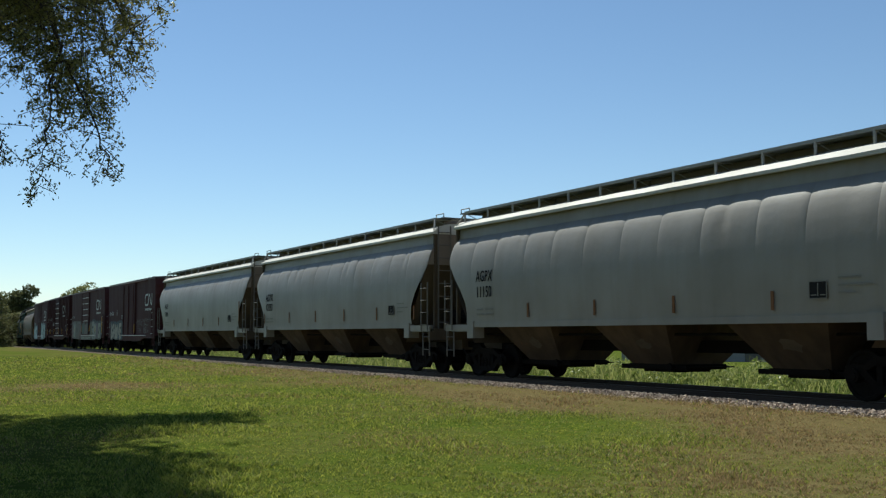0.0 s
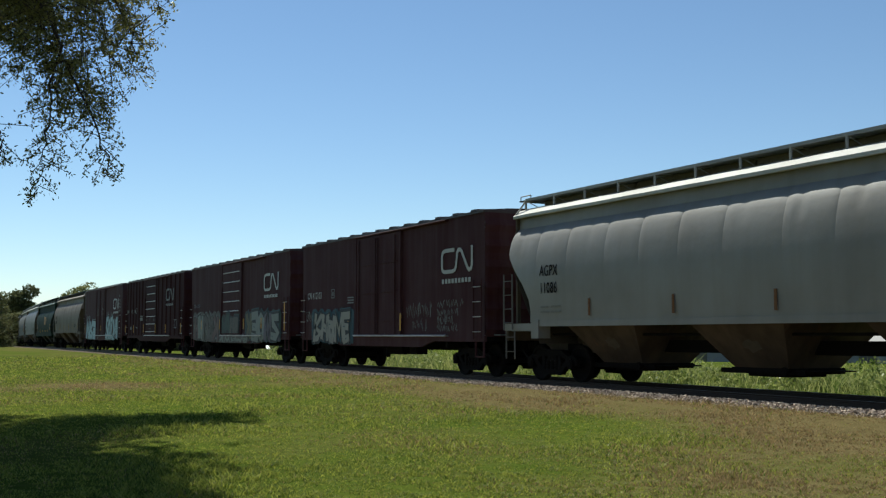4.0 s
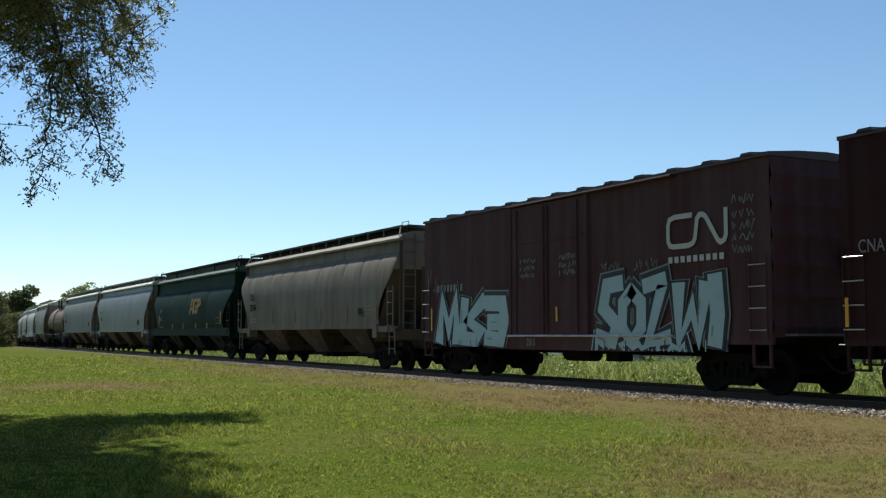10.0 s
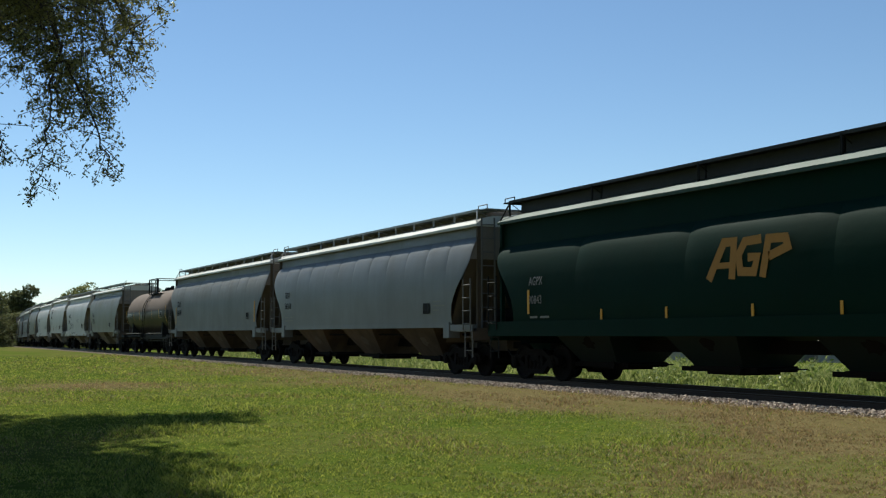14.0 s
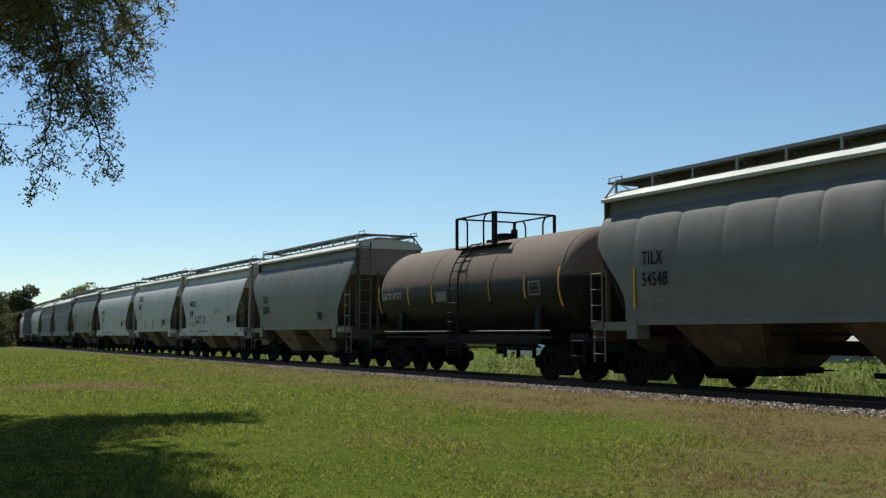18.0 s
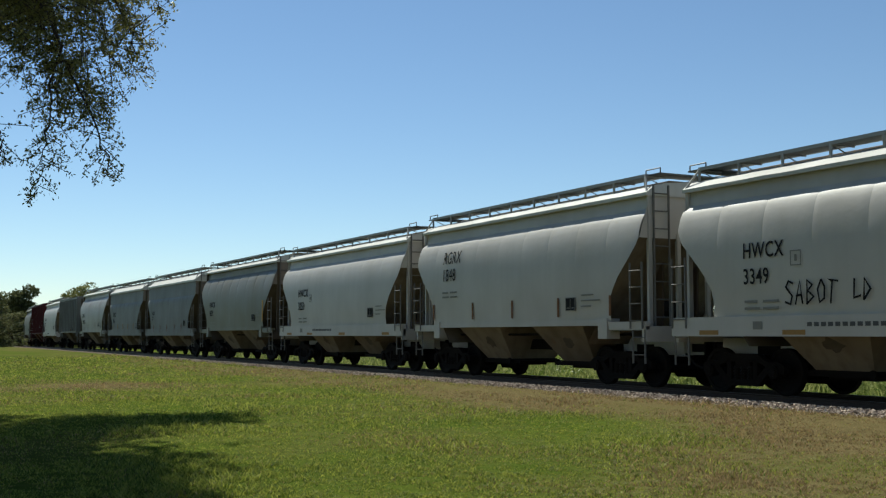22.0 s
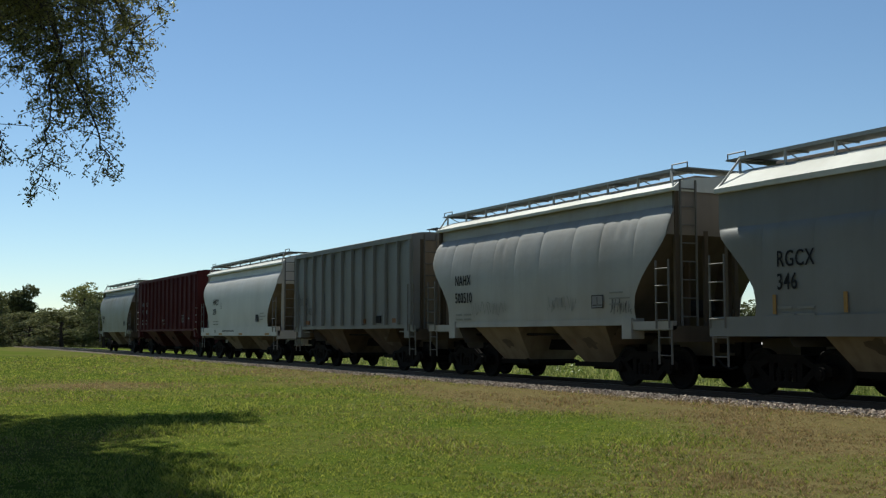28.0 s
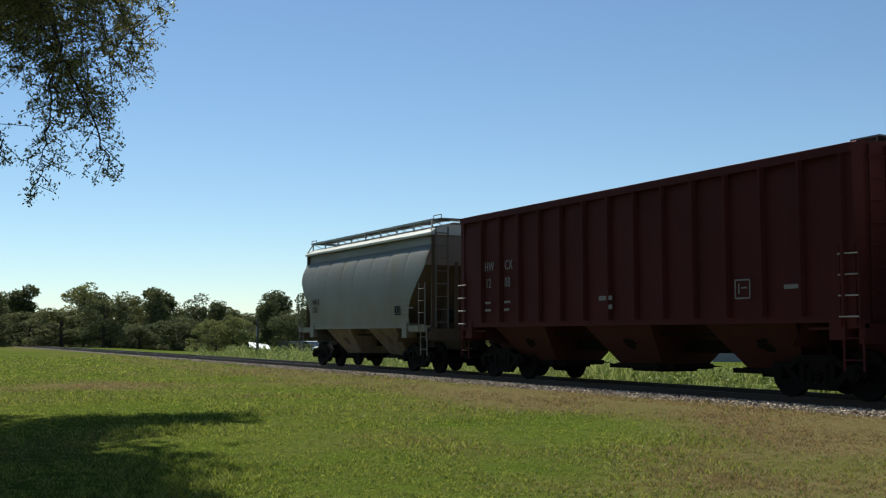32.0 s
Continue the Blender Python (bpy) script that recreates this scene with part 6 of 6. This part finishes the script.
def build_wood():
    D, M, Lt = FAR_LEAVES
    kinds = {}
    for k, (shape, mat) in enumerate((("tall", D), ("round", M), ("broad", D), ("round", Lt), ("broad", M), ("round", D), ("tall", M), ("broad", Lt))):
        r = far_tree_kind(40 + k, shape, mat)
        kinds[(shape, "DML"[(D, M, Lt).index(mat)])] = r
    words = {"tall": "tall narrow", "round": "round-crowned", "broad": "broad low"}
    tone = {"D": "dark green", "M": "green", "L": "light green"}
    used = set()
    # bearing, distance, height, width factor, kind
    plan = [
        (86.0, 170, 8.0, 1.2, "broad", "M"), (84.9, 175, 8.2, 1.0, "round", "M"), (83.5, 185, 9.6, 1.1, "tall", "D"), (84.2, 215, 9.4, 1.0, "round", "D"),
        (82.6, 230, 7.6, 1.2, "broad", "D"), (81.9, 235, 7.2, 1.2, "broad", "D"), (81.2, 225, 7.4, 1.0, "broad", "M"),
        (80.6, 170, 9.0, 1.1, "round", "L"), (80.0, 190, 9.6, 1.0, "round", "M"), (79.6, 150, 6.6, 1.25, "round", "D"), (79.2, 200, 9.6, 1.0, "broad", "M"),
        (78.5, 205, 9.8, 1.0, "round", "L"), (77.8, 210, 9.6, 0.9, "broad", "M"), (77.1, 195, 9.6, 1.0, "tall", "M"), (76.9, 200, 9.8, 1.1, "tall", "D"),
        (76.0, 215, 9.6, 1.2, "broad", "D"), (75.3, 215, 9.2, 1.2, "broad", "M"), (74.6, 205, 9.3, 1.1, "round", "D"), (74.1, 118, 3.6, 1.5, "broad", "L"), (75.0, 120, 2.8, 1.6, "broad", "L"),
        (73.7, 205, 8.8, 1.2, "broad", "M"), (72.9, 210, 8.4, 1.2, "broad", "D"), (73.2, 112, 3.8, 1.3, "round", "L"), (72.1, 180, 7.4, 1.2, "broad", "D"), (71.5, 160, 6.4, 1.0, "tall", "D"),
        (71.0, 165, 8.0, 1.2, "tall", "D"), (70.2, 135, 6.4, 1.1, "broad", "D"), (71.3, 84, 1.3, 1.6, "broad", "L"), (69.9, 82, 1.6, 1.5, "broad", "D"), (69.4, 128, 6.6, 1.1, "broad", "D"), (68.6, 130, 7.2, 1.1, "round", "D"), (67.6, 140, 7.0, 1.2, "broad", "D"),
    ]
    b = 66.2
    rng = random.Random(9)
    while b > 30:
        plan.append((b, rng.uniform(150, 230), rng.uniform(6, 9), rng.uniform(1.0, 1.4), *rng.choice((("broad", "D"), ("round", "M"), ("broad", "M"), ("tall", "D")))))
        b -= rng.uniform(1.2, 2.0)
    back = []
    b = 87.0
    while b > 66:
        back.append((b, rng.uniform(225, 262), rng.uniform(7.4, 9.0), 1.4, *rng.choice((("broad", "D"), ("round", "D"), ("broad", "M")))))
        back.append((b + 0.3, rng.uniform(160, 215), rng.uniform(4.5, 6.5), 1.9, *rng.choice((("broad", "D"), ("broad", "M"), ("broad", "D")))))
        b -= rng.uniform(0.6, 0.95)
    plan = [(b_, d_, h_ * 1.07, w_, s_, m_) for b_, d_, h_, w_, s_, m_ in plan] + back
    for bearing, dist, height, wide, shape, m in plan:
        x, y = around(bearing, dist)
        z = ground_height(x, y) - 0.1
        mat = Matrix.Translation((x, y, z)) @ Matrix.Rotation(rng.uniform(0, 6), 4, "Z") @ Matrix.Diagonal((height / 9.6 * wide, height / 9.6 * wide, height / 9.6, 1))
        src = kinds[(shape, m)]
        if (shape, m) in used:
            ob = copy_thing(src, mat)
        else:
            src.matrix_basis = mat
            ob = src
            used.add((shape, m))
        low = height < 4.5
        tagged(ob, f"{tone[m]} {'bushy shrub' if low else words[shape] + ' tree'} at the edge of the wood", "shrub" if low else "tree", "trees behind the line")


def blades(name, xs, ys, heights, widths, lean, mat, label, rng):
    n = len(xs)
    zs = np.array([ground_height(x, y) for x, y in zip(xs, ys)])
    base = np.stack([xs, ys, zs - 0.01], 1)
    a = rng.uniform(0, math.tau, n)
    u = np.stack([np.cos(a), np.sin(a), np.zeros(n)], 1) * (widths * 0.5)[:, None]
    b = rng.uniform(0, math.tau, n)
    tip = np.stack([np.cos(b) * lean * heights, np.sin(b) * lean * heights, heights], 1)
    mid = tip * np.array([0.35, 0.35, 0.6])
    pts = np.empty((n, 5, 3))
    pts[:, 0], pts[:, 1] = base - u, base + u
    pts[:, 2], pts[:, 3] = base + mid + u * 0.8, base + mid - u * 0.8
    pts[:, 4] = base + tip
    idx = np.arange(n)[:, None] * 5
    me = bpy.data.meshes.new(name)
    quads, tris = idx + np.array([0, 1, 2, 3]), idx + np.array([3, 2, 4])
    me.from_pydata(pts.reshape(-1, 3).tolist(), [], quads.tolist() + tris.tolist())
    me.materials.append(mat)
    tagged(new(name, me), label, "grass", kind="stuff")


def dryness(x, y):
    """How parched the lawn is: along the line, in patches and toward the open corner."""
    def step(v, lo, hi):
        u = min(1.0, max(0.0, (v - lo) / (hi - lo)))
        return u * u * (3 - 2 * u)
    if y > 1.5:
        return 0.06
    spot = noise.noise(Vector((x * 0.2 + 3, y * 0.3, 0.5))) * 0.6 + noise.noise(Vector((x * 0.8, y * 0.8, 2.5))) * 0.4
    edge = step(y + 0.5 * spot, -6.4, -4.2) * (0.35 + 0.65 * step(x, -60, -30))
    open_side = step(y + 0.69 * x + 1.5 * spot, -16.6, -13.4)
    worn = math.exp(-((x + 31 + 1.2 * spot) / 2.6) ** 2) * step(-y, 7.0, 10.5)
    return min(0.95, max(0.02, 0.08 + 0.8 * edge + 0.48 * open_side + spot * 0.6 + 0.75 * worn))


def build_grass():
    rng = np.random.default_rng(12)
    n = 400000
    u = rng.random(n)
    dist = 9.0 * (75 / 9.0) ** (u ** 1.15)
    bear = np.radians(rng.uniform(38, 86, n))
    xs, ys = EYE.x - np.sin(bear) * dist, EYE.y + np.cos(bear) * dist
    keep = ys < -2.05
    xs, ys, dist = xs[keep], ys[keep], dist[keep]
    tuft = np.array([noise.noise(Vector((x * 4.5, y * 4.5, 7.0))) for x, y in zip(xs, ys)])
    keep = rng.random(len(xs)) < np.clip(0.75 + 1.3 * tuft, 0.25, 1.0)
    xs, ys, dist, tuft = xs[keep], ys[keep], dist[keep], tuft[keep]
    dry = np.array([dryness(x, y) for x, y in zip(xs, ys)])
    is_dry = rng.random(len(xs)) < dry
    lush = np.array([noise.noise(Vector((x * 0.4, y * 0.55, 9.0))) for x, y in zip(xs, ys)])
    h = rng.uniform(0.016, 0.042, len(xs)) * np.clip(1.0 + 1.6 * lush, 0.7, 1.8) * (1 + 0.9 * tuft) * (1 + dist / 80)
    w = rng.uniform(0.007, 0.014, len(xs)) * np.maximum(1, dist / 13)
    green = leafy("grass_blade", (0.055, 0.095, 0.01), (0.37, 0.375, 0.068), 0.5, 0.5, 0.15)
    straw = leafy("dry_blade", (0.14, 0.096, 0.042), (0.45, 0.325, 0.155), 0.35, 0.7, 0.1)
    for flag, name, mat, label in ((False, "lawn_grass", green, "short mown green grass"), (True, "dry_grass", straw, "short dry straw-coloured grass")):
        k = is_dry == flag
        blades(name, xs[k], ys[k], h[k] * (0.8 if flag else 1.0), w[k], 0.85, mat, label, rng)
    # rank grass beyond the line
    n = 90000
    dist = 19 * (75 / 19.0) ** rng.random(n)
    bear = np.radians(rng.uniform(38, 84, n))
    xs, ys = EYE.x - np.sin(bear) * dist, EYE.y + np.cos(bear) * dist
    c = np.array([RADIUS - math.sqrt(RADIUS ** 2 - (BEND - x) ** 2) if x < BEND else 0.0 for x in xs])
    off = ys - c
    keep = (off > 2.7) & (off < 16)
    xs, ys, dist, off = xs[keep], ys[keep], dist[keep], off[keep]
    clumpy = np.array([noise.noise(Vector((x * 0.7, y * 0.7, 3.0))) for x, y in zip(xs, ys)])
    h = rng.uniform(0.14, 0.6, len(xs)) * np.clip((off - 2.2) / 2.0, 0.3, 1.0) * np.clip(1.0 + 1.5 * clumpy, 0.35, 2.0)
    w = rng.uniform(0.012, 0.022, len(xs)) * np.maximum(1, dist / 25)
    weed = leafy("weed_blade", (0.07, 0.12, 0.02), (0.42, 0.42, 0.15), 0.45, 0.6, 0.1)
    blades("rank_grass", xs, ys, h, w * 1.15, 0.75, weed, "tall uncut grass and weeds beyond the rails", rng)
    # broad-leaved weeds among the rank grass
    centres, sizes = [], []
    for _ in range(420):
        px, py = -6.0 - 70.0 * rng.random() ** 1.4, rng.uniform(3.0, 7.5)
        tall = rng.uniform(0.25, 0.75) * min(1.0, (py - 2.2) / 1.6)
        gz = ground_height(px, py)
        for _ in range(46):
            u = rng.random()
            centres.append((px + rng.normal() * 0.22 * (1.1 - u), py + rng.normal() * 0.22 * (1.1 - u), gz + 0.05 + tall * u))
            sizes.append(rng.uniform(0.06, 0.14))
    leaves_mesh("leafy_weeds", centres, sizes, leafy("weed_leaf", (0.08, 0.13, 0.02), (0.36, 0.38, 0.12), 0.4, 0.5, 0.2), None, rng, 0.1, 0.55)
    tagged(bpy.data.objects["leafy_weeds"], "leafy green weeds in the rank grass beyond the rails", "weeds", kind="stuff")
    # stones of the near shoulder
    k = 26000
    s = -3.0 - 60 * rng.random(k) ** 1.5
    off = rng.uniform(-2.55, -1.3, k)
    verts, faces = [], []
    octa = np.array([(1, 0, 0), (-1, 0, 0), (0, 1, 0), (0, -1, 0), (0, 0, 1), (0, 0, -1)], float)
    tri = [(0, 2, 4), (2, 1, 4), (1, 3, 4), (3, 0, 4), (2, 0, 5), (1, 2, 5), (3, 1, 5), (0, 3, 5)]
    table = [(-2.75, -0.42), (-2.4, -0.21), (-2.05, -0.11), (-1.7, -0.08), (-1.4, -0.12), (-1.05, -0.17)]
    for i in range(k):
        r = rng.uniform(0.018, 0.042)
        pts = octa * r * rng.uniform(0.6, 1.3, (6, 3))
        q, _ = np.linalg.qr(rng.normal(size=(3, 3)))
        pts = pts @ q + (s[i], off[i], interp(off[i], table) + r * 0.3)
        verts += pts.tolist()
        faces += [(a + 6 * i, b + 6 * i, c + 6 * i) for a, b, c in tri]
    me = bpy.data.meshes.new("ballast_stones")
    me.from_pydata(verts, [], faces)
    m, t, b = material("ballast_stone", 0.9, 0.0, 0.05)
    g = t.nodes.new("ShaderNodeNewGeometry")
    t.links.new(blend(t, g.outputs["Random Per Island"], (0.11, 0.08, 0.06), (0.6, 0.49, 0.39)), b.inputs["Base Color"])
    me.materials.append(m)
    tagged(new("ballast_stones", me), "loose grey and pinkish crushed stones of the shoulder", "ballast", kind="stuff")


def far_things():
    """What stands beyond the line: post, shed, parked cars."""
    wood = plain("post_wood", (0.09, 0.075, 0.06), 0.9, 0.0, 0.4)
    x, y = around(71.97, 66)
    root = new("line_post")
    root.location = (x, y, ground_height(x, y))
    bm = bmesh.new()
    box(bm, -0.06, 0.06, -0.06, 0.06, -0.2, 2.4)
    part("post", bm, wood, root)
    bm = bmesh.new()
    box(bm, -0.12, 0.12, -0.085, -0.065, 1.3, 1.85)
    part("plate", bm, CHALKDIM, root, "small pale plate")
    tagged(root, "dark wooden trackside post with a small pale plate", "post")
    white = plain("white_roof_sheet", (0.75, 0.75, 0.73), 0.5, 0.0, 0.1)
    dark = plain("shed_wall", (0.12, 0.11, 0.1), 0.8, 0.0, 0.3)
    x, y = around(71.9, 92)
    shed = new("shed")
    facing = math.atan2(EYE.y - y, EYE.x - x) + math.pi / 2
    shed.matrix_basis = Matrix.Translation((x, y, ground_height(x, y))) @ Matrix.Rotation(facing, 4, "Z")
    bm = bmesh.new()
    box(bm, -0.6, 0.7, -0.6, 0.6, -0.1, 0.6)
    part("wall", bm, dark, shed)
    bm = bmesh.new()
    q = [bm.verts.new(v) for v in ((-0.75, -0.8, 0.68), (1.0, -0.8, 0.5), (0.75, 0.7, 0.85), (-0.85, 0.7, 1.1))]
    r = [bm.verts.new((v.co.x, v.co.y, v.co.z + 0.05)) for v in q]
    bm.faces.new(q)
    bm.faces.new(r)
    for i in range(4):
        bm.faces.new((q[i], q[(i + 1) % 4], r[(i + 1) % 4], r[i]))
    bmesh.ops.recalc_face_normals(bm, faces=bm.faces)
    part("roof", bm, white, shed, "bright white metal roof")
    tagged(shed, "low shed with a bright white metal roof", "shed")
    # long low building across the field, half hidden by the weeds
    pale = plain("pale_siding", (0.26, 0.26, 0.25), 0.7, 0.0, 0.2, 2)
    tin = plain("tin_roof", (0.38, 0.36, 0.33), 0.8, 0.0, 0.25, 1.2)
    x, y = around(46.2, 88)
    hall = new("long_building")
    hall.matrix_basis = Matrix.Translation((x, y, ground_height(x, y))) @ Matrix.Rotation(radians(40), 4, "Z")
    bm = bmesh.new()
    prism(bm, [(-10, -0.3), (10, -0.3), (10, 1.3), (-10, 1.3)], -3.0, 3.0)
    part("wall", bm, pale, hall)
    for side in (-1, 1):
        bm = bmesh.new()
        q = [bm.verts.new(v) for v in ((-10.4, side * 3.4, 1.22), (10.4, side * 3.4, 1.22), (10.4, 0, 1.9), (-10.4, 0, 1.9))]
        r = [bm.verts.new((v.co.x, v.co.y, v.co.z + 0.08)) for v in q]
        bm.faces.new(q)
        bm.faces.new(r)
        for i in range(4):
            bm.faces.new((q[i], q[(i + 1) % 4], r[(i + 1) % 4], r[i]))
        bmesh.ops.recalc_face_normals(bm, faces=bm.faces)
        part("roof", bm, tin, hall, "pale sheet-metal roof")
    for k in range(5):
        bm = bmesh.new()
        box(bm, -8.6 + k * 4, -7.4 + k * 4, -3.04, -2.98, 0.0, 1.0)
        part("door", bm, dark, hall)
    tagged(hall, "long low pale building with a sheet-metal roof beyond the field", "building")
    glass = plain("car_glass", (0.03, 0.035, 0.04), 0.08, 0.0, 0.1)
    paints = [plain("car_" + n, c, 0.3, 0.0, 0.05) for n, c in (("silver", (0.45, 0.46, 0.47)), ("white", (0.75, 0.75, 0.74)), ("dark", (0.05, 0.05, 0.06)))]

    def parked(body):
        car = new("parked_car")
        bm = bmesh.new()
        prism(bm, [(-2.2, 0.35), (-2.25, 0.75), (-2.0, 0.92), (-1.2, 0.98), (1.15, 0.95), (2.05, 0.78), (2.2, 0.6), (2.2, 0.35)], -0.85, 0.85)
        part("body", bm, body, car)
        bm = bmesh.new()
        prism(bm, [(-1.7, 0.95), (-1.2, 1.38), (0.3, 1.42), (1.1, 0.95)], -0.74, 0.74)
        part("cabin", bm, glass, car)
        bm = bmesh.new()
        prism(bm, [(-1.22, 1.385), (-1.1, 1.44), (0.25, 1.47), (0.35, 1.42)], -0.76, 0.76)
        part("roof", bm, body, car)
        for xw in (-1.35, 1.35):
            for yw in (-0.78, 0.78):
                bm = bmesh.new()
                tube(bm, (xw, yw - 0.1, 0.32), (xw, yw + 0.1, 0.32), 0.32, 16)
                part("tyre", bm, BLACK, car)
        return car
    spots = [(70.1, 100, 2, 20), (69.3, 104, 1, 25), (57.6, 92, 1, 40), (56.2, 95, 0, 35)]
    names = {0: "silver", 1: "white", 2: "dark"}
    made = {}
    for bearing, dist, col, turn in spots:
        x, y = around(bearing, dist)
        m = Matrix.Translation((x, y, ground_height(x, y))) @ Matrix.Rotation(radians(turn), 4, "Z")
        if col in made:
            ob = copy_thing(made[col], m)
        else:
            ob = made[col] = parked(paints[col])
            ob.matrix_basis = m
        tagged(ob, f"{names[col]} car parked on the grass beyond the line", "car", "parked cars")


# ---------------------------------------------------------------- motion of the train
def motions():
    spin = 0.457
    turn = []
    t = 0.0
    while t < 32.0001:
        turn.append((t, advance(t) / spin))
        t += 1 / FPS
    first = {}
    for root, s0, arm in CARS:
        rows = []
        for k in range(33):
            s = s0 + advance(k)
            a, _ = on_line(s + arm)
            b, _ = on_line(s - arm)
            d = a - b
            m = Matrix.Translation((a + b) / 2) @ Matrix.Rotation(math.atan2(d.y, d.x), 4, "Z") @ Matrix.Rotation(-math.asin(d.z / d.length), 4, "Y")
            rows.append((k, m))
        walk(root, rows)
        for ws in [o for o in root.children_recursive if o.name.startswith("wheelset")]:
            key = round(ws.location.x, 2)
            if key not in first:
                x = ws.location.x
                walk(ws, [(tt, Matrix.Translation((x, 0, 0.457)) @ Matrix.Rotation(a, 4, "Y")) for tt, a in turn])
                first[key] = ws
            else:
                src = first[key].animation_data
                ws.rotation_mode = "QUATERNION"
                ws.animation_data_create()
                ws.animation_data.action = src.action
                ws.animation_data.action_slot = src.action_slot


build_ground()
build_track()
build_train()
near_tree()
build_wood()
far_things()
build_grass()
motions()
